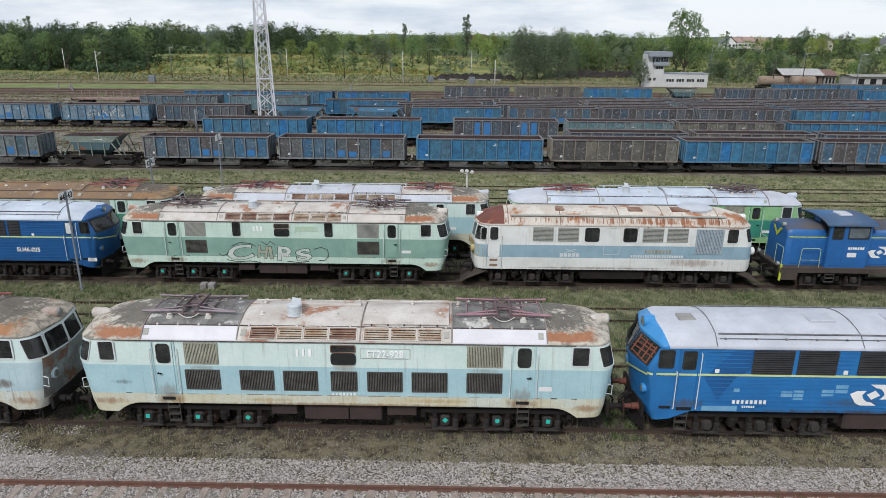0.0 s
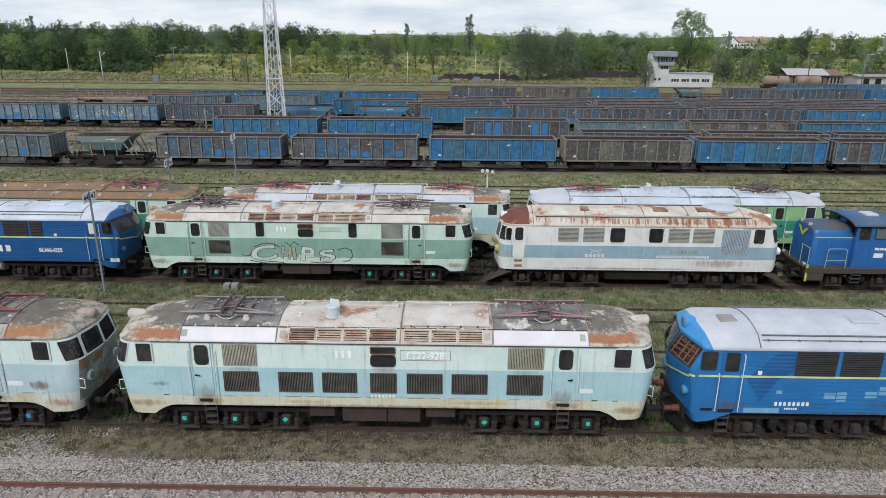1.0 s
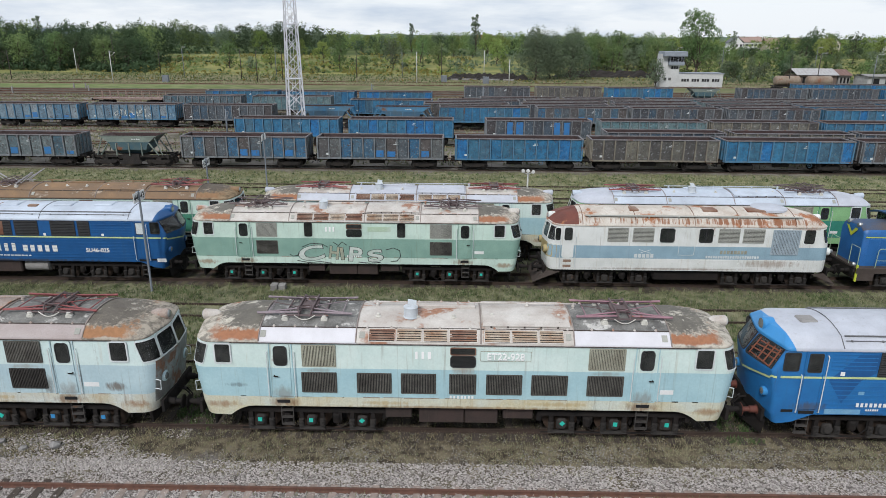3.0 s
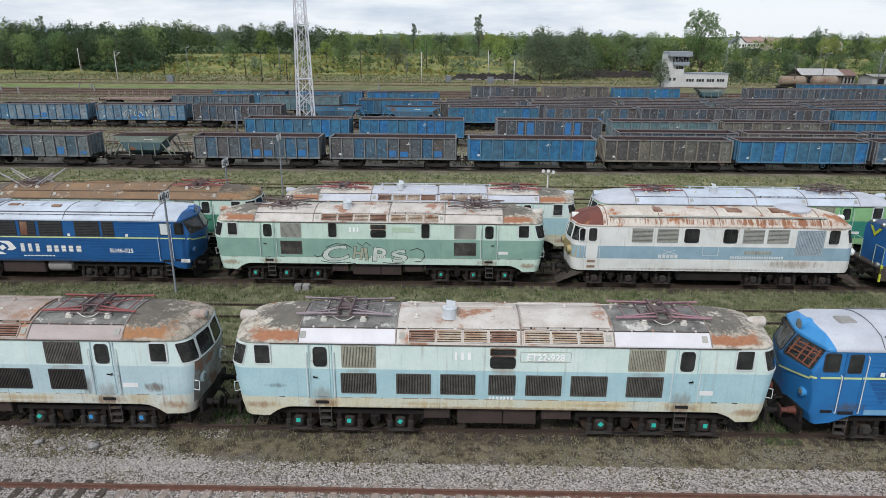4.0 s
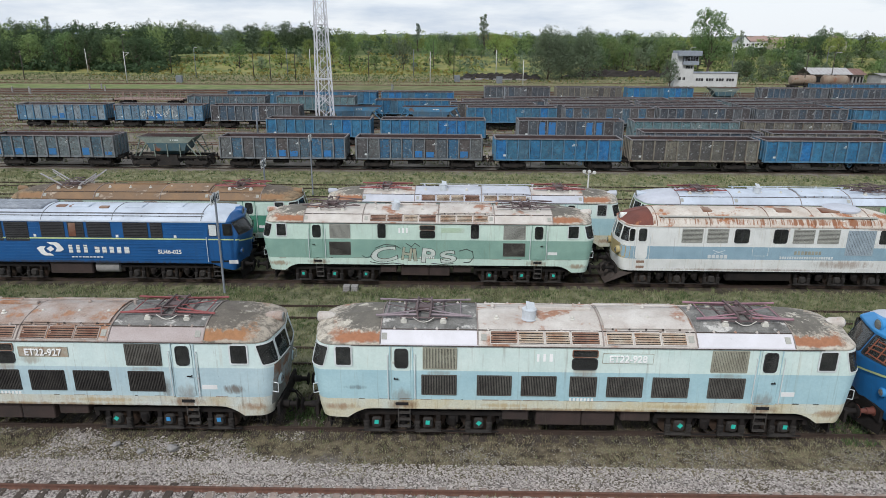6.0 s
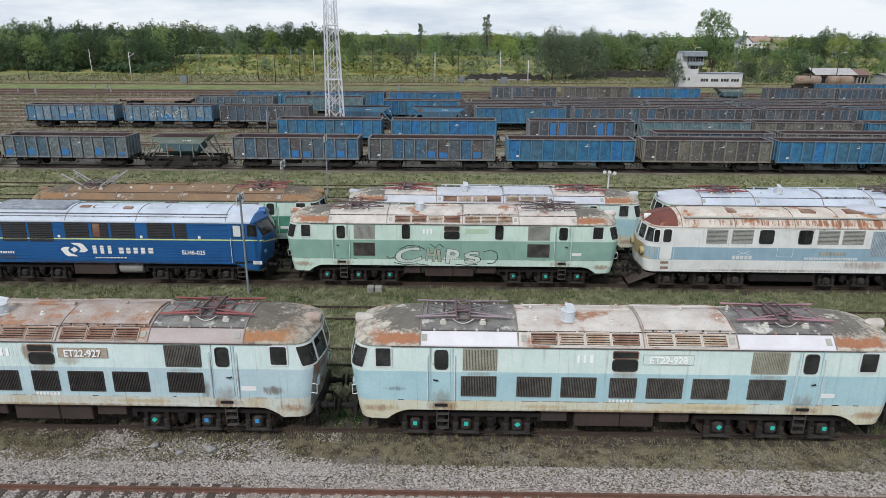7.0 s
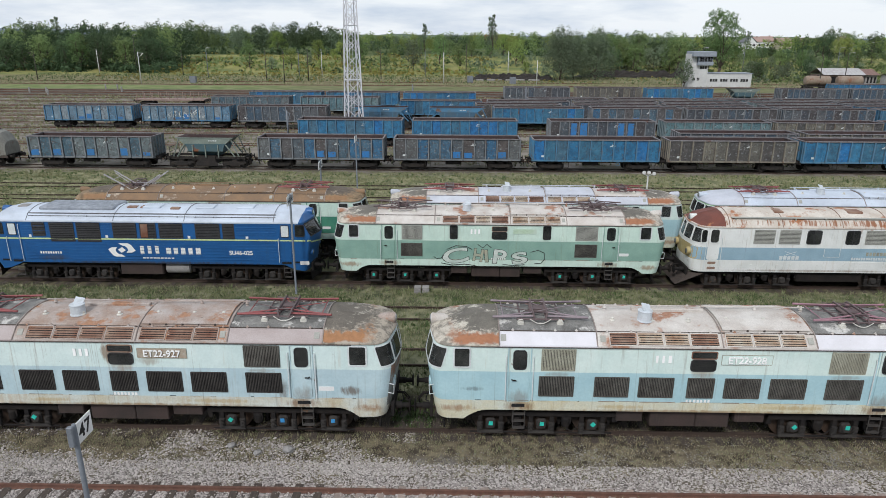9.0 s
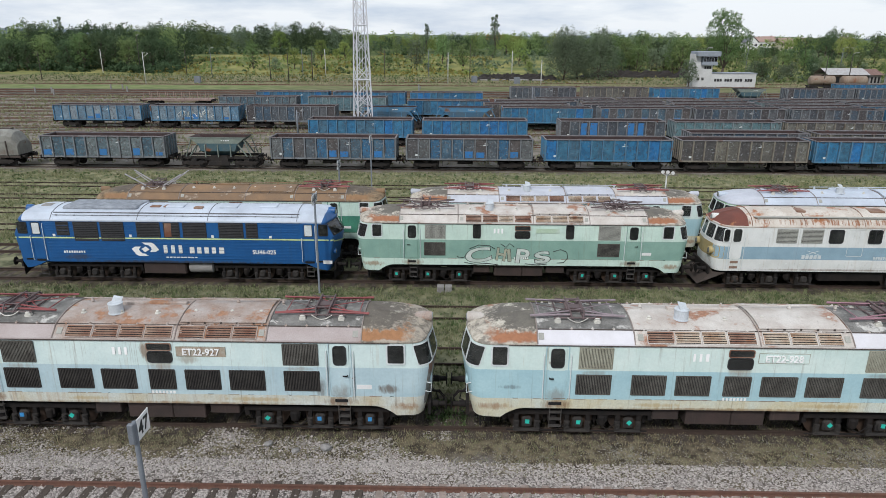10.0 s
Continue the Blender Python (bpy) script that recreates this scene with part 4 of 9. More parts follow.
def loco_bogie(parent, xs, tags=None, r=0.6, y_side=1.16):
    """A three-axle bogie: frame, wheels, boxes with springs, brake gear, coloured tags on the boxes."""
    b = new("bogie")
    b.parent = parent
    lo, hi = min(xs), max(xs)
    bm = bmesh.new()
    for s in (-1, 1):
        y = s * y_side
        y0, y1 = y - 0.05, y + 0.05
        slab(bm, lo - 0.85, hi + 0.85, y0, y1, 0.84, 1.0, 0.02)
        for x in xs:
            for d in (-0.36, 0.36):
                box(bm, x + d - 0.07, x + d + 0.07, y0 - 0.02, y1 + 0.02, 0.42, 0.84)
        for x0, x1 in zip(xs, xs[1:]):
            m = (x0 + x1) / 2
            box(bm, m - 0.16, m + 0.16, y0, y1, 0.58, 0.82)
        box(bm, lo - 0.85, lo - 0.7, -y_side, y_side, 0.62, 0.95) if s < 0 else box(bm, hi + 0.7, hi + 0.85, -y_side, y_side, 0.62, 0.95)
    part("bogie_frame", bm, M["running"], b)
    for x in xs:
        bm = bmesh.new()
        wheelset(bm, x, r)
        part("wheelset", bm, M["wheel"], b)
        for s in (-1, 1):
            bm = bmesh.new()
            y = s * (y_side + 0.08)
            slab(bm, x - 0.17, x + 0.17, y - 0.09, y + 0.09, r - 0.18, r + 0.17, 0.06)
            lathe(bm, (x, y + (s * 0.09 if s > 0 else -0.15), r), [(0.14, 0), (0.16, 0.02), (0.16, 0.04), (0.1, 0.06)], 14, "y")
            for d in (-0.36, 0.36):
                for k in range(6):
                    lathe(bm, (x + d, y, 0.3 + k * 0.055), [(0.05, 0), (0.105, 0.015), (0.105, 0.03), (0.05, 0.045)], 10)
            box(bm, x - 0.45, x + 0.45, y - 0.06, y + 0.06, 0.22, 0.31, taper=0.02)
            ab = part("axle_box", bm, M["dusty_gear"], b)
            if s < 0 and tags:
                kind = tags[xs.index(x) % len(tags)]
                if kind:
                    bm = bmesh.new()
                    box(bm, -0.07, 0.07, -0.015, 0, -0.075, 0.075)
                    tg = part("tag", bm, M["teal_tag"] if kind != "b" else M["blue_tag"], ab, "small coloured plastic tag")
                    tg.matrix_basis = pose(x, y - 0.155, r + 0.06, 0, 40 if kind == "d" else (4 if kind == "t" else -3), 0)
    bm = bmesh.new()
    for x in xs:
        for s in (-1, 1):
            for d in (-0.68, 0.68):
                tube(bm, (x + d, s * 0.8, 0.3), (x + d * 0.95, s * 0.8, 1.0), 0.04)
                box(bm, x + d - 0.06, x + d + 0.06, s * 0.755 - 0.09, s * 0.755 + 0.09, 0.42, 0.8)
    tube(bm, (lo - 0.7, -y_side - 0.03, 0.2), (hi + 0.7, -y_side - 0.03, 0.2), 0.03)
    for x in (lo + 0.9, hi - 0.9):
        lathe(bm, (x, -y_side + 0.02, 0.45), [(0.13, 0), (0.15, 0.03), (0.15, 0.3), (0.1, 0.36)], 12)
        path_tube(bm, [(x, -y_side - 0.06, 0.4), (x + 0.2, -y_side - 0.1, 0.3), (x + 0.45, -y_side - 0.08, 0.5), (x + 0.5, -y_side, 0.9)], 0.022)
    part("brake_gear", bm, M["running"], b)
    return b


def buffers(parent, A, z=1.02, y=0.875, steel=None, length=0.62):
    for e in (1, -1):
        for s in (-1, 1):
            bm = bmesh.new()
            lathe(bm, (e * A, s * y, z), [(0.17, 0), (0.17, e * 0.05), (0.12, e * 0.06), (0.12, e * 0.3), (0.085, e * 0.31), (0.085, e * (length - 0.06)), (0.2, e * (length - 0.05)), (0.24, e * (length - 0.02)), (0.2, e * length)], 14, "x")
            part("buffer", bm, steel or M["running"], parent)
        bm = bmesh.new()
        box(bm, e * A - 0.05, e * A + 0.05, -1.25, 1.25, z - 0.22, z + 0.22)
        part("buffer_beam", bm, M["running"], parent)
        bm = bmesh.new()
        tube(bm, (e * A, 0, z), (e * (A + 0.32), 0, z - 0.02), 0.045)
        path_tube(bm, [(e * (A + 0.3), -0.07, z), (e * (A + 0.5), -0.06, z - 0.25), (e * (A + 0.46), 0, z - 0.45), (e * (A + 0.5), 0.06, z - 0.25), (e * (A + 0.3), 0.07, z)], 0.025)
        part("screw_coupling", bm, M["running"], parent)
        for s in (-1, 1):
            bm = bmesh.new()
            path_tube(bm, [(e * A, s * 0.42, z - 0.1), (e * (A + 0.2), s * 0.42, z - 0.28), (e * (A + 0.26), s * 0.4, z - 0.55), (e * (A + 0.12), s * 0.4, z - 0.62)], 0.025)
            part("air_hose", bm, M["rubber"], parent)


def steps(parent, x, y, z0, z1, w=0.4, n=3, material=None):
    bm = bmesh.new()
    for d in (-w / 2, w / 2):
        tube(bm, (x + d, y, z0), (x + d, y, z1), 0.018)
    for i in range(n):
        z = z0 + 0.03 + (z1 - z0) * i / n
        box(bm, x - w / 2, x + w / 2, y - 0.05, y + 0.1, z - 0.012, z + 0.012)
    s = part("cab_steps", bm, material or M["step_steel"], parent)
    twin(s)


def handrail(parent, x, y, z0, z1, material):
    bm = bmesh.new()
    path_tube(bm, [(x, y + 0.0, z0), (x, y - 0.07, z0 + 0.03), (x, y - 0.07, z1 - 0.03), (x, y, z1)], 0.017)
    twin(part("handrail", bm, material, parent))


def pantograph(parent, x, z, paint, dark, rise=0.0):
    """A folded double-arm collector on four insulators; over 0.5 m of rise its lower arms stand up and the upper ones are gone."""
    p = new("pantograph")
    p.parent = parent
    for sx in (-1.0, 1.0):
        for sy in (-0.62, 0.62):
            bm = bmesh.new()
            slab(bm, x + sx * 0.66 - 0.11, x + sx * 0.66 + 0.11, sy * 1.25 - 0.09, sy * 1.25 + 0.09, z - 0.16, z + 0.02, 0.03)
            lathe(bm, (x + sx * 0.66, sy * 1.25, z), [(0.1, 0), (0.1, 0.03), (0.06, 0.05), (0.09, 0.08), (0.05, 0.1)], 12)
            part("insulator", bm, M["ceramic"], p)
    bm = bmesh.new()
    for sy in (-0.62, 0.62):
        tube(bm, (x - 0.8, sy * 1.25, z + 0.09), (x + 0.8, sy * 1.25, z + 0.09), 0.03)
    for sx in (-0.66, -0.2, 0.2, 0.66):
        tube(bm, (x + sx, -0.78, z + 0.09), (x + sx, 0.78, z + 0.09), 0.03)
    for sx in (-1, 1):
        tube(bm, (x + sx * 0.5, -0.5, z + 0.14), (x - sx * 0.3, 0.55, z + 0.18), 0.022)
    for sx in (-0.25, 0.25):
        lathe(bm, (x + sx, -0.3, z + 0.16), [(0.07, 0), (0.07, 0.6)], 8, "y")
    box(bm, x - 0.24, x + 0.24, -0.16, 0.16, z + 0.06, z + 0.2)
    part("base_frame", bm, dark, p)
    broken = rise > 0.5
    head = 0.1 if broken else rise
    for sy in (-0.72, 0.72):
        for sx in (-1, 1):
            bm = bmesh.new()
            if broken:
                tube(bm, (x + sx * 0.55, sy * 0.8, z + 0.12), (x + sx * 1.75, sy * 0.9, z + 0.1 + rise), 0.042)
                part("lower_arm", bm, paint, p)
                bm = bmesh.new()
                tube(bm, (x + sx * 0.75, sy * 0.55, z + 0.12), (x + sx * 1.62, sy * 0.7, z - 0.02 + rise), 0.026)
                part("push_rod", bm, paint, p)
                continue
            tube(bm, (x + sx * 0.2, sy * 0.8, z + 0.12), (x + sx * 1.6, sy, z + 0.14 + rise * 0.5), 0.04)
            part("lower_arm", bm, paint, p)
            bm = bmesh.new()
            tube(bm, (x + sx * 1.6, sy, z + 0.14 + rise * 0.5), (x + sx * 0.1, sy * 0.62, z + 0.22 + rise), 0.026)
            part("upper_arm", bm, paint, p)
    for sx in (-1, 1):
        bm = bmesh.new()
        cz = z + 0.12 + (rise * 0.55 if broken else rise * 0.4)
        tube(bm, (x + sx * 1.25, -0.72, cz), (x + sx * 1.25, 0.72, cz), 0.018)
        part("cross_tube", bm, paint, p)
    bm = bmesh.new()
    for sx in (-0.17, 0.17):
        pts = [(x + sx, -0.85, z + 0.06 + head), (x + sx * 1.4, -0.62, z + 0.27 + head), (x + sx * 1.4, 0.62, z + 0.27 + head), (x + sx, 0.85, z + 0.06 + head)]
        path_tube(bm, pts, 0.03)
    for sy in (-0.5, 0.5):
        tube(bm, (x - 0.22, sy, z + 0.26 + head), (x + 0.22, sy, z + 0.26 + head), 0.022)
    part("collector_head", bm, dark, p)
    for k, (ax, ay, bx, by) in enumerate(((-0.9, -0.6, 0.3, 0.5), (0.9, -0.55, -0.35, 0.6), (-1.3, 0.2, 0.1, -0.5), (1.3, 0.3, -0.1, -0.4), (-0.6, 0.7, 0.6, 0.2))):
        bm = bmesh.new()
        tube(bm, (x + ax, ay, z + 0.12 + 0.02 * k), (x + bx, by, z + 0.16 + 0.02 * k + head * 0.7), 0.017, 5)
        part("tie_rod", bm, paint if k % 2 else dark, p)
    bm = bmesh.new()
    pts = [(x - 0.35 + 0.7 * i / 8, -0.8 - 0.06 * math.sin(i * 0.4), z + 0.1 - 0.14 * math.sin(math.pi * i / 8)) for i in range(9)]
    path_tube(bm, pts, 0.016)
    part("flexible_lead", bm, M["ceramic"], p)
    return p


# ---- six-axle electric locomotive ----
E_BODY = [(1.25, 9.00, 1.49, 0.46, 0.10), (1.62, 9.06, 1.50, 0.48, 0.11), (2.70, 9.22, 1.50, 0.50, 0.12), (2.78, 9.22, 1.50, 0.50, 0.12), (3.62, 9.04, 1.48, 0.54, 0.14)]
E_ROOF = [(3.62, 9.06, 1.52, 0.56, 0.16), (3.665, 9.09, 1.535, 0.58, 0.16), (3.70, 9.07, 1.50, 0.58, 0.16), (3.86, 8.97, 1.34, 0.70, 0.20), (3.95, 8.78, 1.24, 0.80, 0.24), (4.03, 8.40, 1.14, 0.90, 0.24),
          (4.12, 7.80, 0.86, 0.72, 0.18), (4.20, 7.15, 0.52, 0.45, 0.12), (4.235, 6.70, 0.18, 0.14, 0.05)]


def roof_y(z):
    return level(E_ROOF, z)[1]


def electric_loco(x, yc, label, upper, middle, lower, roof_main, roof_mid, dome, variant, number="", tags=("t", "t", "t"), vent=True, panto=("panto", "panto"), rise=(0, 0), plate_dirty=False, seed=1, slope_paint=None):
    t = thing("electric_locomotive", label, "locomotive", x, yc, 0, group="rows of stored locomotives")
    rnd = random.Random(seed)
    W = 1.5
    side = side_map(W)
    body = part("body", shell(E_BODY, [(0, 0), (1.62, 1), (2.70, 2)]), [lower, middle, upper, M["nose_dirt"]], t)
    if variant == "rusty":
        for f in body.data.polygons:
            if f.normal.x > 0.8 and f.center.z < 2.75:
                f.material_index = 3
    # aprons that close the ends
    for e in (1, -1):
        bm = bmesh.new()
        tops, lows = [], []
        o1, o0 = outline(*level(E_BODY, 1.25)), outline(8.92, 1.46, 0.46, 0.10)
        pre = [7.05, 7.25, 7.4, 7.55, 7.7, 7.9]
        lead = [((p, -1.492), (p, -1.488), 1.25 - 0.36 * min(1, ((p - 7.05) / 0.85)) ** 2) for p in pre]
        tail = [((p, 1.492), (p, 1.488), h) for (p, _), _, h in reversed(lead)]
        seq = lead + [(a, b, 0.89) for a, b in zip(o1, o0)] + tail
        for a, b, h in seq:
            tops.append(bm.verts.new((e * a[0], e * a[1], 1.255)))
            lows.append(bm.verts.new((e * b[0], e * b[1], h)))
        for i in range(len(seq) - 1):
            bm.faces.new((lows[i], lows[i + 1], tops[i + 1], tops[i])).smooth = True
        part("apron", bm, lower, t)
        bm = bmesh.new()
        box(bm, e * 8.55 - 0.03, e * 8.55 + 0.03, -1.2, 1.2, 0.35, 0.95)
        part("snow_plough", bm, M["running"], t)
    # roof in three stretches
    bm = shell(E_ROOF, [(0, 0)], mids=10, smooth=True, sharp=(3.70, 4.03))
    for cut in (-6.75, -3.55, 3.6, 6.75):
        bmesh.ops.bisect_plane(bm, geom=bm.verts[:] + bm.edges[:] + bm.faces[:], plane_co=(cut, 0, 0), plane_no=(1, 0, 0))
    roof = part("roof", bm, [roof_main, roof_mid, dome, slope_paint or M["roof_slope"]], t)
    for f in roof.data.polygons:
        cx, cz = abs(f.center.x), f.center.z
        f.material_index = 2 if cx > 6.75 else (0 if cx < 3.58 else (1 if cz > 4.03 else 3))
    # seams, lifting eyes and the gutter line
    for sx in (-6.75, -3.55, 0.55, 3.6, 6.75):
        bm = bmesh.new()
        pts = [(sx, -roof_y(z) - 0.004, z + 0.02) for z in (3.66, 3.86, 4.03, 4.12, 4.20, 4.235)]
        pts += [(p[0], -p[1], p[2]) for p in reversed(pts)]
        path_tube(bm, pts, 0.022)
        part("roof_seam", bm, M["seam"], t)
    for s in (-1, 1):
        bm = bmesh.new()
        tube(bm, (-6.75, s * (roof_y(4.03) + 0.012), 4.035), (6.75, s * (roof_y(4.03) + 0.012), 4.035), 0.02, 5)
        part("roof_edge_strip", bm, M["frame_steel"], t)
        bm = bmesh.new()
        tube(bm, (-7.7, s * 1.515, 3.612), (7.7, s * 1.515, 3.612), 0.022, 5)
        part("gutter", bm, M["frame_steel"], t)
    for sx in (-6.3, -5.6, -4.9, -4.2, -3.2, -2.4, -1.6, -0.8, 0.2, 1.0, 1.8, 2.6, 3.4, 4.2, 4.9, 5.6, 6.3):
        for s in (-1, 1):
            bm = bmesh.new()
            lathe(bm, (sx, s * 1.13, 4.03), [(0.05, 0), (0.05, 0.03), (0.025, 0.045), (0.025, 0.07)], 8)
            part("roof_bolt", bm, roof_main, t)
    for sx in (-2.9, -1.6, -0.35, 0.95, 2.2, 3.2):
        bm = bmesh.new()
        lathe(bm, (sx, -0.55 + 0.1 * (sx > 0), 4.175), [(0.1, 0), (0.1, 0.03), (0.05, 0.05), (0.06, 0.1), (0.03, 0.13)], 10)
        part("roof_insulator", bm, M["ceramic"], t)
    for sx in (-6.62, -3.35, 3.42, 6.55):
        bm = bmesh.new()
        q = 3.86
        plate(bm, lambda u, v: (Vector((u, -roof_y(v), v)), Vector((0, -0.72, 0.69))), sx - 0.09, sx + 0.09, q - 0.08, q + 0.08, 0.01, 0.01, 0.02, 0.02)
        part("roof_socket", bm, M["louvre_pale"], t)
    # louvred openings along the roof slope
    if variant != "plain":
        slope = lambda u, v: (Vector((u, -roof_y(v), v)), Vector((0, -0.72, 0.69)))
        spans = [(-3.12, -2.28), (-2.2, -1.4), (-1.32, -0.55), (-0.47, 0.42), (0.68, 1.5), (1.58, 2.4), (2.48, 3.25)]
        for i, (a, b) in enumerate(spans):
            bm = bmesh.new()
            rim(bm, slope, a, b, 3.715, 4.0, 0.02, 0.02, 0.03, 0.02, 0.03)
            g = part("roof_louvre", bm, roof_main, t)
            # black sheet on the roof skin, painted shade inside the louvre
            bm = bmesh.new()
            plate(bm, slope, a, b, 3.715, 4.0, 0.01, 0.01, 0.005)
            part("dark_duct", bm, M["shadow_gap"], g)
            bm = bmesh.new()
            for k in range(5):
                z = 3.735 + k * 0.058
                plate(bm, slope, a, b, z, z + 0.036, 0.002, 0.002, 0.02, 0.012)
            part("slats", bm, M["louvre_rust"] if variant == "rusty" or i in (0, 3) or (i == 1 and rnd.random() < 0.5) else M["louvre_tan"], g)
    # raised roof hatch, chimney vent, duct along the ridge
    bm = bmesh.new()
    cross = [(-1.07, 4.09), (-0.9, 4.15), (-0.5, 4.235), (0.0, 4.275), (0.5, 4.235), (0.9, 4.15), (1.07, 4.09)]
    rows = []
    for dz in (0, 0.03):
        rows.append([[bm.verts.new((hx, hy, hz + dz)) for hy, hz in cross] for hx in (0.62, 3.5)])
    for (a, b), flip in zip(rows, (True, False)):
        for i in range(6):
            q = (a[i], b[i], b[i + 1], a[i + 1])
            bm.faces.new(q[::-1] if flip else q)
    for e in (0, 1):
        for i in range(6):
            bm.faces.new((rows[0][e][i], rows[0][e][i + 1], rows[1][e][i + 1], rows[1][e][i]))
    for i in (0, 6):
        bm.faces.new((rows[0][0][i], rows[0][1][i], rows[1][1][i], rows[1][0][i]))
    bmesh.ops.recalc_face_normals(bm, faces=bm.faces[:])
    part("roof_hatch", bm, roof_main, t)
    for hx in (0.9, 1.45, 2.0, 2.55, 3.1):
        bm = bmesh.new()
        box(bm, hx - 0.03, hx + 0.03, -1.09, -1.03, 4.05, 4.11)
        part("hatch_prop", bm, M["frame_steel"], t)
    if vent:
        bm = bmesh.new()
        lathe(bm, (-1.8, -0.5, 4.17), [(0.26, 0), (0.26, 0.03), (0.235, 0.04), (0.235, 0.34), (0.25, 0.345), (0.25, 0.37), (0.2, 0.385)], 20)
        part("vent_chimney", bm, M["vent_pale"], t, "pale cylindrical roof vent")
        bm = bmesh.new()
        box(bm, -0.15, 0.15, -0.16, 0.16, -0.015, 0.015)
        fl = part("vent_flap", bm, M["vent_pale"], t)
        fl.matrix_basis = pose(-1.76, -0.42, 4.61, 32, 14, 10)
    bm = bmesh.new()
    slab(bm, -2.1, 0.4, 0.1, 0.3, 4.22, 4.33, 0.02)
    tube(bm, (-3.3, 0.25, 4.40), (3.9, 0.25, 4.39), 0.022)
    for sx in (-3.0, -0.2, 2.2, 3.8):
        lathe(bm, (sx, 0.25, 4.21), [(0.07, 0), (0.04, 0.05), (0.07, 0.1), (0.04, 0.15), (0.03, 0.22)], 8)
    part("roof_bus_bar", bm, roof_main, t)
    for sx, k in ((-5.35, 0), (5.35, 1)):
        pantograph(t, sx, 4.20, M[panto[k]], M["panto_dark"], rise[k])
    # headlight pods at the roof ends
    for e in (1, -1):
        bm = bmesh.new()
        lathe(bm, (e * 8.45, 0, 3.95), [(0.1, 0), (0.17, e * 0.15), (0.19, e * 0.56), (0.16, e * 0.6)], 16, "x")
        hl = part("top_headlight", bm, roof_main, t)
        bm = bmesh.new()
        lathe(bm, (e * 9.05, 0, 3.95), [(0.14, 0), (0.13, e * 0.03), (0.05, e * 0.05)], 16, "x")
        part("lens", bm, M["lamp_glass"], hl)
        for s in (-1, 1):
            bm = bmesh.new()
            lathe(bm, (e * 8.86, s * 0.86, 2.0), [(0.17, 0), (0.19, e * 0.08), (0.19, e * 0.2), (0.15, e * 0.23)], 14, "x")
            hl = part("low_headlight", bm, middle, t)
            bm = bmesh.new()
            lathe(bm, (e * 9.09, s * 0.86, 2.0), [(0.13, 0), (0.1, e * 0.03)], 14, "x")
            part("lens", bm, M["lamp_glass"], hl)
            bm = bmesh.new()
            path_tube(bm, [(e * 8.85, s * 1.30, 1.75), (e * 9.06, s * 1.32, 1.72), (e * 9.07, s * 1.30, 2.05), (e * 8.87, s * 1.30, 2.1)], 0.018)
            part("grab_rail", bm, M["frame_pale"], t)
            bm = bmesh.new()
            path_tube(bm, [(e * 8.4, s * 1.35, 0.98), (e * 8.4, s * 1.4, 0.68), (e * 8.6, s * 1.4, 0.68), (e * 8.6, s * 1.35, 0.98)], 0.02)
            part("shunter_step", bm, M["running"], t)
    # cab windows: corner and front panes follow the rounded ends
    for e in (1, -1):
        em = end_map(E_BODY, e)
        sd = 1 if e > 0 else -1
        for s0, s1 in ((0.7, 6.2), (7.1, 10.8), (11.2, 14.9), (15.8, 21.3)):
            window(t, em, s0, s1, 2.84, 3.53, 0.3, 0.09, 0.2, 0.04, M["frame_pale"], both=False, name="cab_window")
        bm = bmesh.new()
        path_tube(bm, [em(10.9, 2.82)[0] + Vector((e * 0.04, 0, 0)), em(8.6, 3.1)[0] + Vector((e * 0.06, 0, 0))], 0.012)
        part("wiper", bm, M["rubber"], t)
    for a, b in ((-8.22, -7.73), (7.62, 8.16)):
        window(t, side, a, b, 2.88, 3.54, 0.05, 0.05, 0.05, 0.05, M["frame_pale"], name="cab_side_window")
    # doors with their window, handles, rails and steps
    for dx in (-6.06, 6.02):
        bm = bmesh.new()
        plate(bm, side, dx - 0.30, dx + 0.30, 1.66, 3.56, 0.06, 0.06, 0.022, 0.03)
        rim(bm, side, dx - 0.36, dx + 0.36, 1.62, 3.58, 0.03, 0.03, 0.03, 0.03, 0.015)
        plate(bm, side, dx - 0.302, dx + 0.302, 2.70, 3.57, 0.06, 0.06, 0.026, 0.01, mi=1)
        d = part("door", bm, [middle, upper], t)
        twin(d)
        window(t, lambda u, v: (Vector((u, -W - 0.026, v)), Vector((0, -1, 0))), dx - 0.2, dx + 0.2, 2.83, 3.48, 0.09, 0.12, 0.03, 0.03, M["rubber"], name="door_window")
        handrail(t, dx - 0.45, -W, 1.62, 3.3, M["frame_pale"])
        handrail(t, dx + 0.45, -W, 1.62, 3.3, M["frame_pale"])
        bm = bmesh.new()
        lathe(bm, (dx + (0.24 if dx > 0 else -0.24), -W - 0.09, 2.42), [(0.02, 0), (0.02, 0.07)], 8, "y")
        box(bm, dx + (0.1 if dx > 0 else -0.25), dx + (0.25 if dx > 0 else -0.1), -W - 0.1, -W - 0.08, 2.4, 2.44)
        part("door_handle", bm, M["running"], t)
        # flush black plate: the recess is only its shade, painted on the side
        bm = bmesh.new()
        plate(bm, side, dx - 0.22, dx + 0.22, 1.38, 1.5, 0.02, 0.02, 0.006)
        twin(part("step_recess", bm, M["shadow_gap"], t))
        steps(t, dx + 0.06, -1.36, 0.45, 1.25)
    # side louvres and windows
    ups = [(-5.33, -4.25), (4.13, 5.28)]
    lows_ = [(-5.38, -4.25), (4.13, 5.29)]
    if variant != "windows":
        lows_ += [(-3.53, -2.42), (-2.06, -0.94), (-0.45, 0.4), (0.78, 1.93), (2.28, 3.44)]
    pale = variant == "windows"
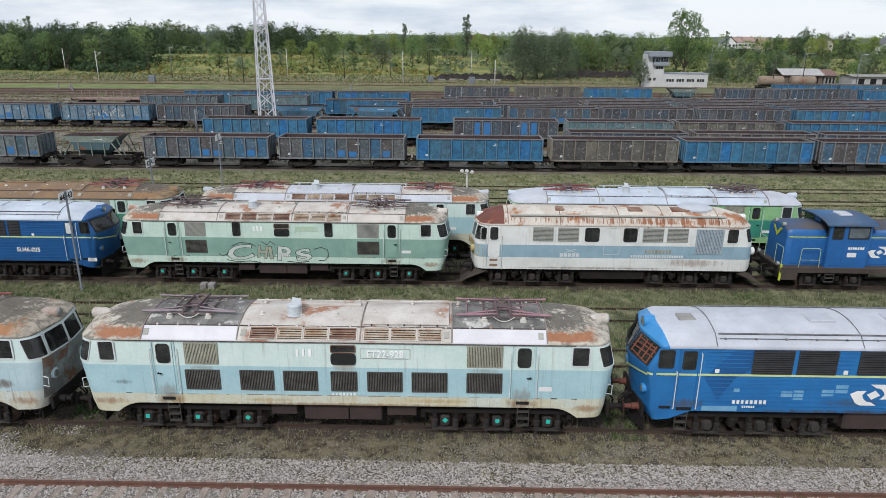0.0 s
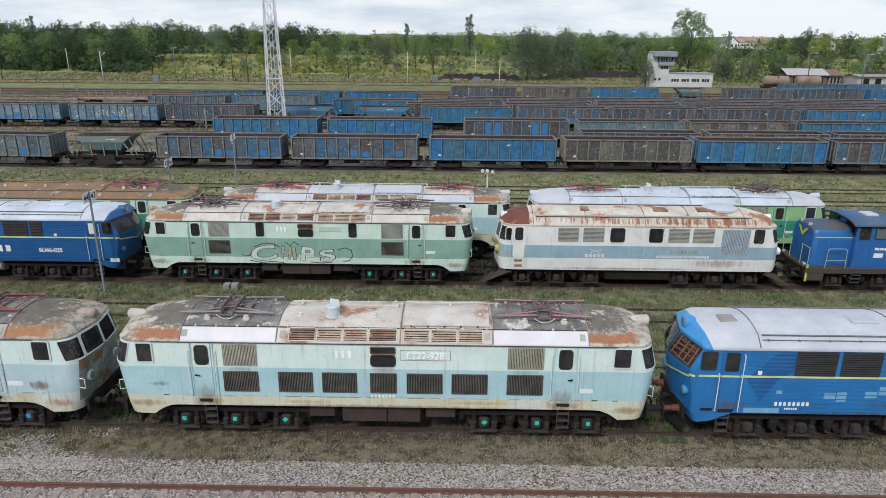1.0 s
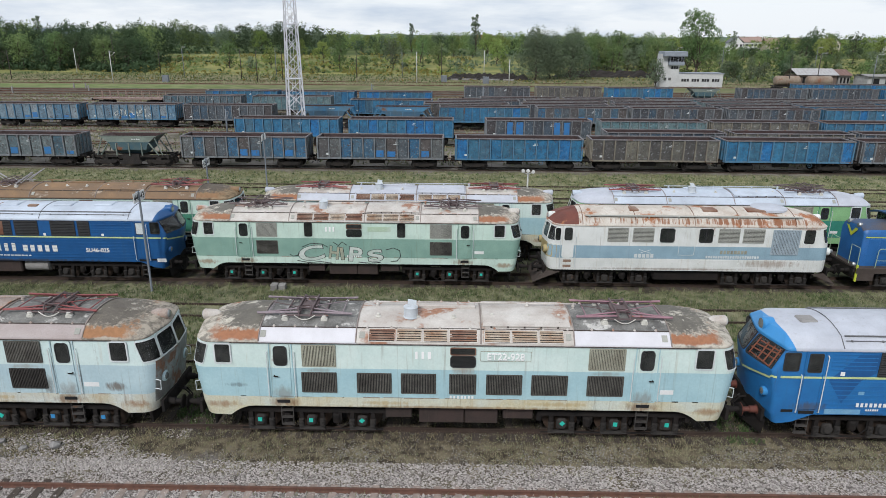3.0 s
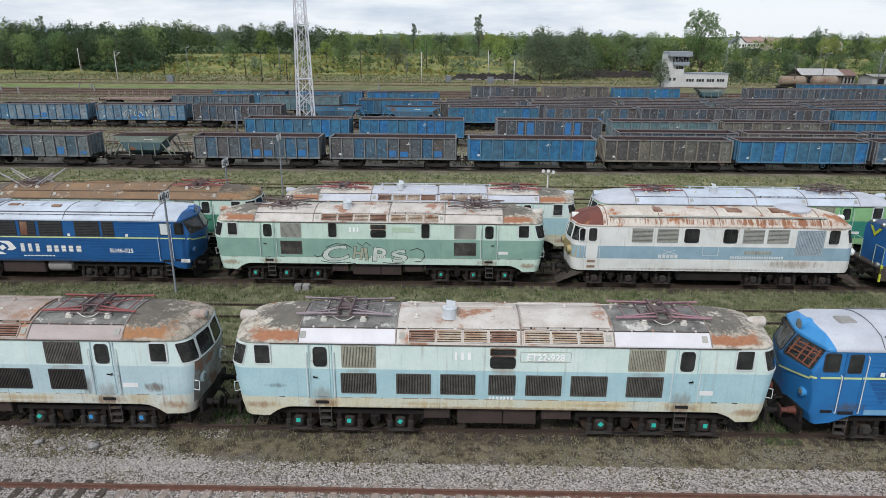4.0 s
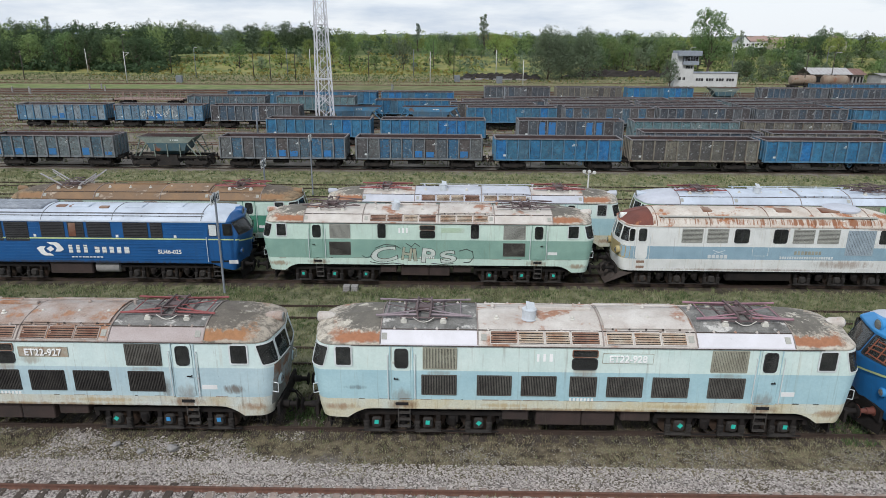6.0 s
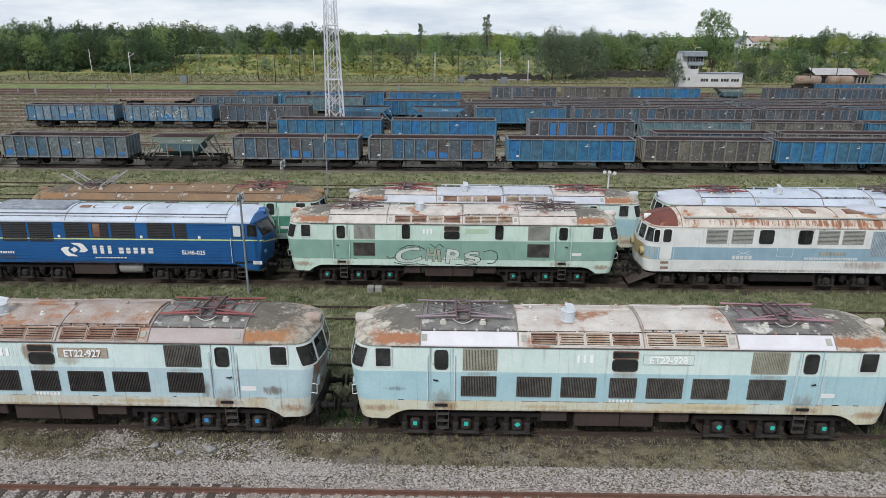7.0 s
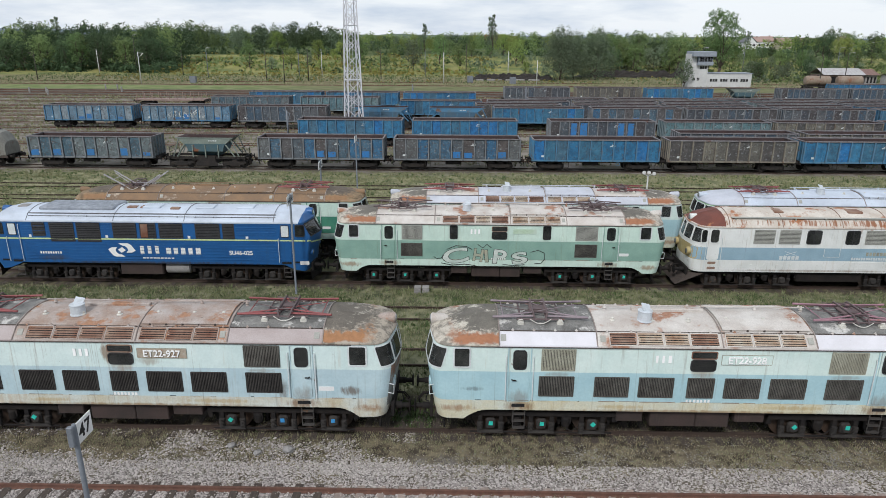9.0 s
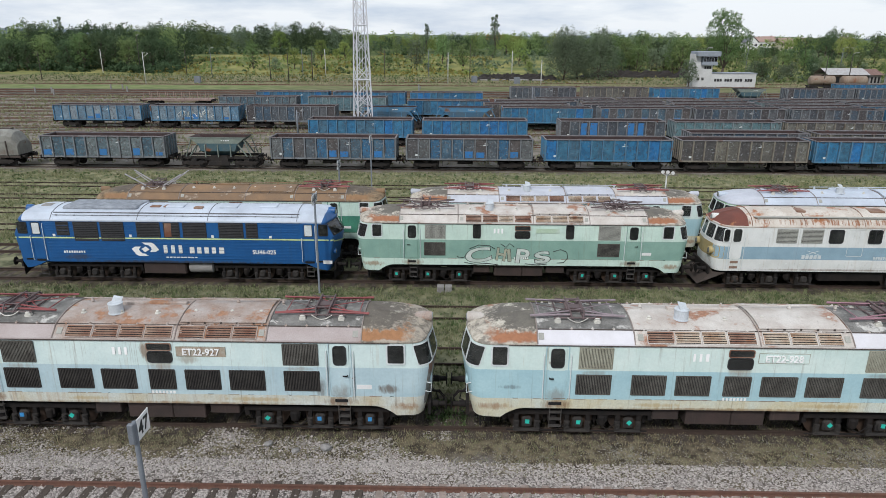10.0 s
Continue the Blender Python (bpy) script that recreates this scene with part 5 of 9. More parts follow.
    for a, b in ups:
        grille(t, side, a, b, 2.79, 3.53, 22, steel="louvre_pale" if pale else ("louvre_sooty" if variant == "rusty" else "louvre"), fill=0.33)
    for a, b in lows_:
        grille(t, side, a, b, 1.83, 2.53, max(10, int((b - a) * 19)), steel="louvre_black" if variant == "rusty" else "louvre_sooty", fill=0.26)
    if variant == "windows":
        window(t, side, -2.71, -2.33, 2.83, 3.56, 0.07, 0.07, 0.03, 0.03, M["rubber"], name="corridor_window")
        window(t, side, 2.36, 2.74, 2.83, 3.56, 0.07, 0.07, 0.03, 0.03, M["rubber"], name="corridor_window")
    window(t, side, -0.42, 0.37, 2.83, 3.2, 0.1, 0.1, 0.03, 0.03, M["rubber"], name="middle_window")
    window(t, side, -0.42, 0.37, 3.28, 3.5, 0.04, 0.04, 0.03, 0.03, M["louvre_rust"], name="middle_vent")
    # broken dark seam over the lowest band, and worn edges beside it
    for s in (-1, 1):
        bms = (bmesh.new(), bmesh.new())
        for k in range(24):
            if rnd.random() < 0.8:
                a = -8.2 + k * 0.69
                dark = rnd.random() < 0.3
                box(bms[dark], a, a + (rnd.uniform(0.05, 0.22) if dark else rnd.uniform(0.3, 0.68)), s * W - 0.006, s * W + 0.006, 1.614 + rnd.uniform(-0.01, 0.01), 1.632 + rnd.uniform(-0.004, 0.012))
        tagged(part("waist_seam", bms[0], M["seam_rust"], t), kind="stuff")
        tagged(part("chipped_edge", bms[1], M["running"], t), kind="stuff")
    # raised letters and the class number
    if number:
        bm = bmesh.new()
        plate(bm, side, 0.56, 2.2, 3.06, 3.40, 0.01, 0.01, 0.012, 0.012)
        np_ = part("number_panel", bm, M["panel_rust"] if plate_dirty else upper, t)
        bm = bmesh.new()
        rim(bm, side, 0.56, 2.2, 3.06, 3.40, 0.01, 0.01, 0.012, 0.012, 0.018)
        part("panel_edge", bm, M["louvre"], t)
        text(np_, number, 0.34, 1.38, -W - 0.034, 3.11, M["letter_white"], "lettering", 0.014, stretch=0.94, fat=0.004)
    bars(t, -1.6, -0.98, 3.09, 3.36, -W - 0.004, M["letter_white"], 3, "emblem_bar", seed, 0.28)
    bars(t, -0.45, 0.4, 1.64, 1.74, -W - 0.004, M["white"], 7, seed=seed, gap=0.15)
    bars(t, 6.55, 7.22, 1.9, 2.06, -W, M["sign_white"], 1, "notice_plate", seed)
    if variant == "windows":
        bm = bmesh.new()
        plate(bm, side, 0.72, 1.98, 3.12, 3.38, 0.01, 0.01, 0.014, 0.012)
        part("number_panel", bm, M["leaf_wash"], t)
    # equipment boxes and tanks between the bogies
    for a, b, z0, z1 in ((-2.65, -1.75, 0.74, 1.22), (-1.5, 0.05, 0.56, 1.24), (0.07, 1.2, 0.56, 1.24), (1.38, 2.4, 0.76, 1.22)):
        bm = bmesh.new()
        slab(bm, a, b, -1.26, 1.26, z0, z1, 0.03)
        part("equipment_box", bm, M["box_maroon"], t)
    loco_bogie(t, [-6.95, -5.2, -3.45], tags)
    loco_bogie(t, [3.4, 5.2, 6.95], tags[::-1])
    buffers(t, 9.0, length=0.6)
    bm = bmesh.new()
    box(bm, -8.5, 8.5, -1.1, 1.1, 1.02, 1.2)
    part("underframe", bm, M["running"], t)
    return t


L3, L2, L1 = 39.6, 34.8, 20.1
la = electric_loco(-3.55, L1, "weathered mint and light blue electric locomotive with a rust-stained pale roof", M["mint"], M["aqua"], M["cream"], M["roof_pale"], M["roof_grime"], M["roof_dome"], "pale", "ET22-928", ("t", "t", "d"), panto=("panto_ash", "panto_mauve"), seed=2)
lb = electric_loco(-22.88, L1, "weathered mint and light blue electric locomotive with a brown rusted roof", M["mint_worn"], M["aqua_worn"], M["cream_worn"], M["roof_rusty"], M["roof_grime"], M["roof_dome_dark"], "rusty", "ET22-927", ("b", "b", "d"), plate_dirty=True, seed=3, slope_paint=M["roof_slope_pink"])
lg = electric_loco(-9.3, L2, "faded green electric locomotive with spray-painted letters along its side", M["pale_green"], M["mid_green"], M["pale_green"], M["roof_pale"], M["roof_pale"], M["roof_dome"], "windows", "", ("t", "t", "t"), panto=("panto_dark", "panto_dark"), rise=(0.15, 0.1), seed=4, slope_paint=M["roof_pale"])
lc = electric_loco(-6.75, L3, "mint and light blue electric locomotive with a whitened roof", M["mint"], M["aqua"], M["cream"], M["roof_silver"], M["roof_pale"], M["roof_dome"], "pale", "", ("t", "", "t"), seed=5, slope_paint=M["roof_silver"])
ld = electric_loco(12.6, L3, "light and deep green electric locomotive with a pale blue-white roof", M["leaf_green"], M["deep_green"], M["leaf_green"], M["roof_white"], M["roof_white"], M["roof_silver"], "plain", "", ("t", "", "t"), panto=("panto", "panto_dark"), rise=(0, 0.15), seed=6, slope_paint=M["roof_white"])
le = electric_loco(-26.5, L3, "old green electric locomotive with an ochre brown roof", M["pale_green"], M["bottle"], M["pale_green"], M["roof_orange"], M["roof_orange"], M["roof_dome_brown"], "plain", "", ("", "", "t"), vent=False, panto=("panto_grey", "panto"), rise=(0.75, 0.1), seed=7, slope_paint=M["roof_orange"])

# spray-painted letters on the green locomotive
for ch, size, gx, gz, st, tilt in (("C", 1.12, -2.35, 1.46, 1.9, 10), ("H", 0.98, -1.2, 1.56, 0.85, -8), ("I", 0.95, -0.68, 1.52, 1.2, 6), ("P", 1.12, -0.05, 1.42, 1.35, -6), ("S", 0.9, 1.15, 1.44, 2.1, 8)):
    g = text(lg, ch, size, gx, -1.506, gz, M["soot"], "graffiti_letter", 0.003, stretch=st, fat=0.045, label="sprayed bubble letter in dirty white with black outline")
    g.matrix_basis = pose(gx, -1.506, gz, 90, 0, 0) @ pose(0, 0, 0, 0, 0, tilt) @ Matrix.Diagonal((st, 1, 1, 1))
    text(g, ch, size, 0, 0, 0, M["spray_dull"] if ch not in "HI" else M["spray_tan"], "fill", 0.003, fat=0.024).matrix_basis = pose(0, 0, 0.004)
for turns in (((-3.6, 1.78), (-3.45, 1.66), (-3.2, 1.7), (-3.05, 1.86)), ((-2.9, 2.2), (-2.4, 2.42), (-1.8, 2.38), (-1.5, 2.2)), ((1.7, 2.08), (2.1, 2.2), (2.45, 2.05), (2.5, 1.7), (2.3, 1.45), (1.95, 1.42)),
              ((-1.2, 2.5), (-0.9, 2.3), (-0.7, 2.52), (-0.45, 2.32)), ((-3.2, 1.42), (-2.6, 1.3), (-1.9, 1.36), (-1.3, 1.28)), ((0.2, 1.36), (0.8, 1.3), (1.4, 1.36))):
    bm = bmesh.new()
    path_tube(bm, [(a, -1.504, b) for a, b in turns], 0.022, 5)
    part("graffiti_stroke", bm, M["soot"], lg)

# ---- blue diesel locomotives with ribbed sides ----
D_BODY = [(1.20, 8.92, 1.46, 0.16, 0.22), (1.75, 9.0, 1.48, 0.16, 0.28), (2.72, 9.22, 1.48, 0.16, 0.34), (2.80, 9.22, 1.48, 0.16, 0.34), (3.55, 8.78, 1.46, 0.18, 0.30)]
D_ROOF = [(3.55, 8.84, 1.49, 0.22, 0.28), (3.61, 8.85, 1.50, 0.22, 0.28), (3.66, 8.84, 1.47, 0.24, 0.28), (3.96, 8.66, 1.16, 0.4, 0.26), (4.07, 8.3, 0.84, 0.45, 0.2), (4.15, 7.7, 0.48, 0.3, 0.1), (4.18, 7.1, 0.15, 0.1, 0.05)]


def emblem(parent, x, z, h, y, material):
    """A plain rhombic emblem: two hooked halves round a lozenge."""
    bm = bmesh.new()
    half = ((-0.20, 0.50), (0.50, 0.50), (0.70, 0.38), (0.98, -0.04), (0.70, -0.19), (0.30, -0.20), (0.46, 0.0), (0.40, 0.16), (0.24, 0.31), (0.06, 0.33))
    for s in (1, -1):
        bm.faces.new([bm.verts.new((x + s * a * h, y - 0.008, z + s * b * h)) for a, b in half])
    bm.faces.new([bm.verts.new((x + a * h, y - 0.009, z + b * h)) for a, b in ((-0.05, -0.22), (0.28, -0.02), (0.05, 0.22), (-0.28, 0.02))])
    bm.normal_update()
    for f in bm.faces:
        if f.normal.y > 0:
            f.normal_flip()
    return part("emblem", bm, material, parent, "plain white rhombic emblem")


def diesel_loco(x, yc, label, paint, nose_paint, roof_paint, number="", chevron=False, wrecked=False, seed=1):
    t = thing("diesel_locomotive", label, "locomotive", x, yc, 0, group="rows of stored locomotives")
    W = 1.48
    side = side_map(W)
    part("body", shell(D_BODY, [(0, 0)]), [paint], t)
    for e in (1, -1):
        bm = bmesh.new()
        o1, o0 = outline(*level(D_BODY, 1.2)), outline(8.78, 1.42, 0.16, 0.22)
        pre = [7.3, 7.5, 7.7, 7.85, 8.0]
        lead = [((p, -1.462), (p, -1.46), 1.2 - 0.3 * min(1, (p - 7.3) / 0.7)) for p in pre]
        seq = lead + [(a, b, 0.82) for a, b in zip(o1, o0)] + [((p[0], -p[1]), (q[0], -q[1]), h) for p, q, h in reversed(lead)]
        tops = [bm.verts.new((e * a[0], e * a[1], 1.205)) for a, b, h in seq]
        lows = [bm.verts.new((e * b[0], e * b[1], h)) for a, b, h in seq]
        for i in range(len(seq) - 1):
            bm.faces.new((lows[i], lows[i + 1], tops[i + 1], tops[i]))
        part("apron", bm, paint, t)
        bm = bmesh.new()
        v = [bm.verts.new(p) for p in ((e * 8.75, -1.3, 0.85), (e * 8.75, 1.3, 0.85), (e * 9.1, 0.2, 0.3), (e * 9.1, -0.2, 0.3), (e * 8.8, -1.25, 0.3), (e * 8.8, 1.25, 0.3))]
        for f in ((0, 4, 3), (0, 3, 2, 1), (1, 2, 5)):
            bm.faces.new([v[i] for i in f])
        part("snow_plough", bm, M["running"], t)
    bm = shell(D_ROOF, [(0, 0)], mids=8, sharp=(3.66, 3.96))
    for e in (1, -1):
        bmesh.ops.bisect_plane(bm, geom=bm.verts[:] + bm.edges[:] + bm.faces[:], plane_co=(e * 8.36, 0, 3.9), plane_no=(e, 0, -0.35 if e > 0 else -0.35))
    roof = part("roof", bm, [roof_paint, nose_paint], t)
    for f in roof.data.polygons:
        f.material_index = 1 if abs(f.center.x) - 8.36 - 0.35 * (f.center.z - 3.9) > 0 else 0
    # ribs pressed into the sides
    bm = bmesh.new()
    for z in (1.45, 1.62, 1.79, 1.96, 2.13, 2.30, 2.45):
        box(bm, -7.0, 7.0, -W - 0.014, -W + 0.01, z - 0.014, z + 0.014)
    for z in (2.9, 3.04, 3.18, 3.32, 3.46):
        for a, b in ((-7.0, -6.5), (-6.5, -5.55), (-2.65, -2.1), (4.8, 7.0)):
            box(bm, a, b, -W - 0.014, -W + 0.01, z - 0.012, z + 0.012)
    twin(part("side_ribs", bm, paint, t))
    # stripe round the body
    bm = bmesh.new()
    box(bm, -8.6, 8.6, -W - 0.018, -W + 0.005, 2.57, 2.64)
    st = part("stripe", bm, M["stripe_pale"], t, "thin yellow green stripe")
    twin(st)
    for e in (1, -1):
        em = end_map(D_BODY, e)
        bm = bmesh.new()
        ring = [[em(s * 0.5, z + 0.0)[0] + em(s * 0.5, z)[1] * 0.014 for s in range(0, 2 * (2 * NC + NF))] for z in (2.56, 2.64)]
        for s in range(len(ring[0])):
            drop = -0.32 * max(0.0, 1 - abs(s * 0.5 - (NC + NF / 2)) / (NF / 2 + 1.5))
            for r_ in ring:
                r_[s].z += drop
        va = [[bm.verts.new(p) for p in r_] for r_ in ring]
        for i in range(len(va[0]) - 1):
            bm.faces.new((va[0][i], va[0][i + 1], va[1][i + 1], va[1][i]))
        part("stripe", bm, M["stripe_pale"], t)
        for s0, s1 in ((6.6, 10.7), (11.3, 15.4)):
            w = window(t, em, s0, s1, 2.86, 3.48, 0.25, 0.08, 0.18, 0.045, M["rubber"], both=False, name="windscreen")
            if wrecked and e < 0 and s0 > 9:
                rnd = random.Random(seed)
                for k in range(8):
                    bm = bmesh.new()
                    if k < 4:
                        sa = s0 + (s1 - s0) * (k + 0.5) / 4 + rnd.uniform(-0.3, 0.3)
                        (p0, n0), (p1, n1) = em(sa, 2.87), em(sa + rnd.uniform(-0.5, 0.5), 3.46)
                    else:
                        za = 2.92 + 0.15 * (k - 4)
                        (p0, n0), (p1, n1) = em(s0 + rnd.uniform(0, 0.8), za), em(s1 - rnd.uniform(0, 0.8), za + rnd.uniform(-0.08, 0.08))
                    tube(bm, p0 + n0 * 0.035, p1 + n1 * 0.035, 0.03, 4)
                    part("mask_bar", bm, M["mask_red"], w, "rust-red bar over the broken windscreen")
        bm = bmesh.new()
        lathe(bm, (e * 8.4, 0, 3.88), [(0.22, 0), (0.23, e * 0.12), (0.23, e * 0.36), (0.19, e * 0.39)], 16, "x")
        hl = part("top_headlight", bm, nose_paint, t)
        bm = bmesh.new()
        lathe(bm, (e * 8.79, 0, 3.88), [(0.18, 0), (0.1, e * 0.03)], 16, "x")
        part("lens", bm, M["lamp_glass"], hl)
        for s in (-1, 1):
            bm = bmesh.new()
            lathe(bm, (e * 8.74, s * 1.05, 1.85), [(0.15, 0), (0.165, e * 0.1), (0.165, e * 0.15), (0.14, e * 0.18)], 14, "x")
            hl = part("low_headlight", bm, nose_paint, t)
            bm = bmesh.new()
            lathe(bm, (e * 8.92, s * 1.05, 1.85), [(0.115, 0), (0.08, e * 0.025)], 14, "x")
            part("lens", bm, M["lamp_glass"], hl)
    for a, b in ((-8.55, -8.08), (8.08, 8.55)):
        window(t, side, a, b, 2.86, 3.47, 0.05, 0.05, 0.03, 0.03, M["rubber"], name="cab_side_window")
    for dx in (-7.55, 7.5):
        bm = bmesh.new()
        rim(bm, side, dx - 0.3, dx + 0.3, 1.4, 3.52, 0.03, 0.03, 0.03, 0.03, 0.02)
        plate(bm, side, dx - 0.29, dx + 0.29, 1.42, 3.51, 0.03, 0.03, 0.016, 0.016)
        twin(part("door", bm, paint, t))
        window(t, lambda u, v: (Vector((u, -W - 0.018, v)), Vector((0, -1, 0))), dx - 0.2, dx + 0.2, 2.83, 3.45, 0.04, 0.04, 0.03, 0.03, M["rubber"], name="door_window")
        if not chevron:
            bm = bmesh.new()
            plate(bm, lambda u, v: (Vector((u, -W - 0.018, v)), Vector((0, -1, 0))), dx - 0.2, dx + 0.2, 2.83, 3.45, 0.04, 0.04, 0.024)
            part("window_blind", bm, M["frame_pale"], t)
        handrail(t, dx - 0.38, -W, 1.3, 2.7, M["frame_pale"])
        handrail(t, dx + 0.38, -W, 1.3, 3.4, M["frame_pale"])
        steps(t, dx, -1.36, 0.4, 1.2)
        # flush black plates paint the shade of the step recesses
        bm = bmesh.new()
        plate(bm, side, dx - 0.26, dx + 0.26, 1.24, 1.38, 0.02, 0.02, 0.006)
        plate(bm, side, dx + (-0.85 if dx < 0 else 0.45), dx + (-0.45 if dx < 0 else 0.85), 1.3, 1.4, 0.02, 0.02, 0.006)
        twin(part("step_recess", bm, M["shadow_gap"], t))
    for a, b, z0, n in ((-5.44, -4.15, 2.47 if not chevron else 2.68, 10), (-3.95, -2.7, 2.47 if not chevron else 2.68, 10), (-1.95, -0.7, 2.70, 9), (-0.45, 0.38, 2.70, 9), (0.61, 1.86, 2.70, 9), (2.6, 3.9, 2.70, 9), (4.1, 4.7, 2.70, 9)):
        grille(t, side, a, b, z0, 3.5, n, upright=False, steel="louvre_dark", name="radiator_louvre")
    if not chevron:
        grille(t, side, -6.4, -5.75, 2.78, 3.5, 8, upright=False, steel="louvre_dark", name="radiator_louvre")
    # roof fittings: catwalk edge, seams, hatches, horns
    ry = lambda z: level(D_ROOF, z)[1]
    bm = bmesh.new()
    for z, r_ in ((3.96, 0.028), (3.84, 0.016)):
        for s in (-1, 1):
            tube(bm, (-6.6, s * (ry(z) + 0.03), z + 0.02), (7.0, s * (ry(z) + 0.03), z + 0.02), r_)
    for k in range(14):
        for s in (-1, 1):
            lathe(bm, (-6.4 + k, s * (ry(3.84) + 0.02), 3.83), [(0.045, 0), (0.045, 0.035), (0.025, 0.05)], 8)
    part("roof_catwalk", bm, M["seam_grey"], t)
    for sx in (-6.7, -1.9, 2.0, 6.9):
        bm = bmesh.new()
        pts = [(sx, -ry(z) - 0.002, z + 0.012) for z in (3.64, 3.84, 3.96, 4.07, 4.15, 4.18)]
        path_tube(bm, pts + [(p[0], -p[1], p[2]) for p in reversed(pts)], 0.016)
        part("roof_seam", bm, M["seam_grey"], t)
    for a, b, y0, y1, z in ((-3.3, -2.4, -0.55, 0.1, 4.09), (-0.6, 0.4, -0.6, 0.2, 4.09), (2.4, 3.4, -0.6, 0.2, 4.09), (4.6, 5.6, -0.5, 0.3, 4.09)):
        bm = bmesh.new()
        slab(bm, a, b, y0, y1, z, z + 0.14, 0.04)
        part("roof_hatch", bm, roof_paint, t)
    if not chevron:
        for a, b, y0, y1 in ((-1.5, -0.95, -0.55, -0.2), (-0.75, -0.2, -0.55, -0.1), (1.0, 1.5, -0.7, -0.4)):
            bm = bmesh.new()
            slab(bm, a, b, y0, y1, 4.1, 4.2, 0.02)
            part("rusted_hatch", bm, M["louvre_rust"], t, "rust brown roof hatch")
        bm = bmesh.new()
        plate(bm, side, -0.42, -0.04, 2.72, 3.48, 0.02, 0.02, 0.034, 0.01, skew=0.06)
        part("board", bm, M["louvre_rust"], t, "brown board over a louvre")
        bm = bmesh.new()
        slab(bm, -6.3, -2.1, -0.85, 0.85, 4.0, 4.24, 0.08)
        part("radiator_cover", bm, M["cover_mesh"], t, "grey mesh radiator cover")
    bm = bmesh.new()
    slab(bm, -7.7, -7.1, -0.5, 0.05, 4.08, 4.2, 0.05)
    part("roof_vent", bm, M["concrete"], t)
    # plain lettering
    if number:
        text(t, number, 0.33, 5.0, -W - 0.016, 1.76, M["white"], "lettering", 0.004, stretch=1.0, fat=0.006)
        emblem(t, -1.62, 1.98, 0.78, -W - 0.016, M["white"])
        bars(t, -0.6, 0.66, 1.76, 2.22, -W - 0.006, M["white"], 3, "emblem_bar", seed, 0.22)
        bars(t, 0.85, 2.9, 1.76, 2.14, -W - 0.006, M["white"], 5, "emblem_bar", seed + 1, 0.12)
        bars(t, -0.5, 1.3, 1.5, 1.56, -W - 0.016, M["white"], 9, seed=seed)
        bars(t, -6.2, -4.95, 1.73, 1.86, -W - 0.016, M["white"], 9, seed=seed, gap=0.14)
    else:
        emblem(t, -1.28, 1.93, 0.80, -W - 0.016, M["white"])
        bars(t, -5.95, -4.75, 1.53, 1.67, -W - 0.016, M["white"], 8, seed=seed, gap=0.12)
        bars(t, -5.6, -5.15, 1.38, 1.45, -W - 0.016, M["white"], 6, seed=seed, gap=0.1)
    for sx in (-6.6, -2.35, 2.2, 5.4):
        bm = bmesh.new()
        plate(bm, side, sx - 0.07, sx + 0.07, 2.68, 2.82, 0.01, 0.01, 0.02, 0.02)
        part("white_notice", bm, M["sign_white"], t)
    if chevron:
        # darker paint in a slanting field behind the cab
        bm = bmesh.new()
        v = [bm.verts.new((a, -W - 0.006, b)) for a, b in ((-7.0, 2.5), (-6.45, 1.65), (-5.95, 2.5), (-5.48, 2.8), (-5.48, 3.5), (-6.1, 3.5))]
        bm.faces.new(v)
        part("dark_paint_field", bm, M["navy"], t)
        bm = bmesh.new()
        for a, b, c, d in ((-6.95, -5.75, 1.24, 1.44), (-4.35, -3.97, 1.8, 2.02), (-3.93, -3.6, 1.7, 2.06), (-3.0, -2.6, 1.85, 2.1), (-2.56, -2.15, 1.95, 2.3), (-5.95, -5.75, 1.95, 2.1)):
            plate(bm, side, a, b, c, d, 0.02, 0.02, 0.005)
        part("faded_patch", bm, M["bleached_blue"], t)
    # fuel tank, air tank, bogies
    bm = bmesh.new()
    slab(bm, -1.95, 0.45, -1.3, 1.3, 0.5, 1.2, 0.06)
    part("battery_box", bm, M["box_maroon"], t)
    bm = bmesh.new()
    lathe(bm, (0.55, -0.95, 0.82), [(0.2, 0), (0.33, 0.06), (0.34, 0.1), (0.34, 1.3), (0.33, 1.36), (0.2, 1.42)], 16, "x")
    part("air_tank", bm, M["concrete"], t)
    loco_bogie(t, [-6.6, -4.75, -2.9], None, 0.55)
    loco_bogie(t, [2.9, 4.75, 6.6], None, 0.55)
    buffers(t, 8.85, steel=M["roof_red"] if chevron else None)
    bm = bmesh.new()
    box(bm, -8.5, 8.5, -1.1, 1.1, 1.0, 1.18)
    part("underframe", bm, M["running"], t)
    return t


d_blue = diesel_loco(15.5, L1, "bright blue diesel locomotive with pale grey roof and broken windscreen", M["blue"], M["sky_blue"], M["roof_silver"], chevron=True, wrecked=True, seed=11)
d_navy = diesel_loco(-28.55, L2, "deep blue diesel locomotive with a white roof and yellow green stripe", M["navy"], M["navy"], M["roof_white"], "SU46-025", seed=12)
bm = bmesh.new()
plate(bm, side_map(1.48), 8.25, 8.75, 1.22, 1.42, 0.01, 0.01, 0.02, 0.02)
part("white_notice", bm, M["sign_white"], d_navy)

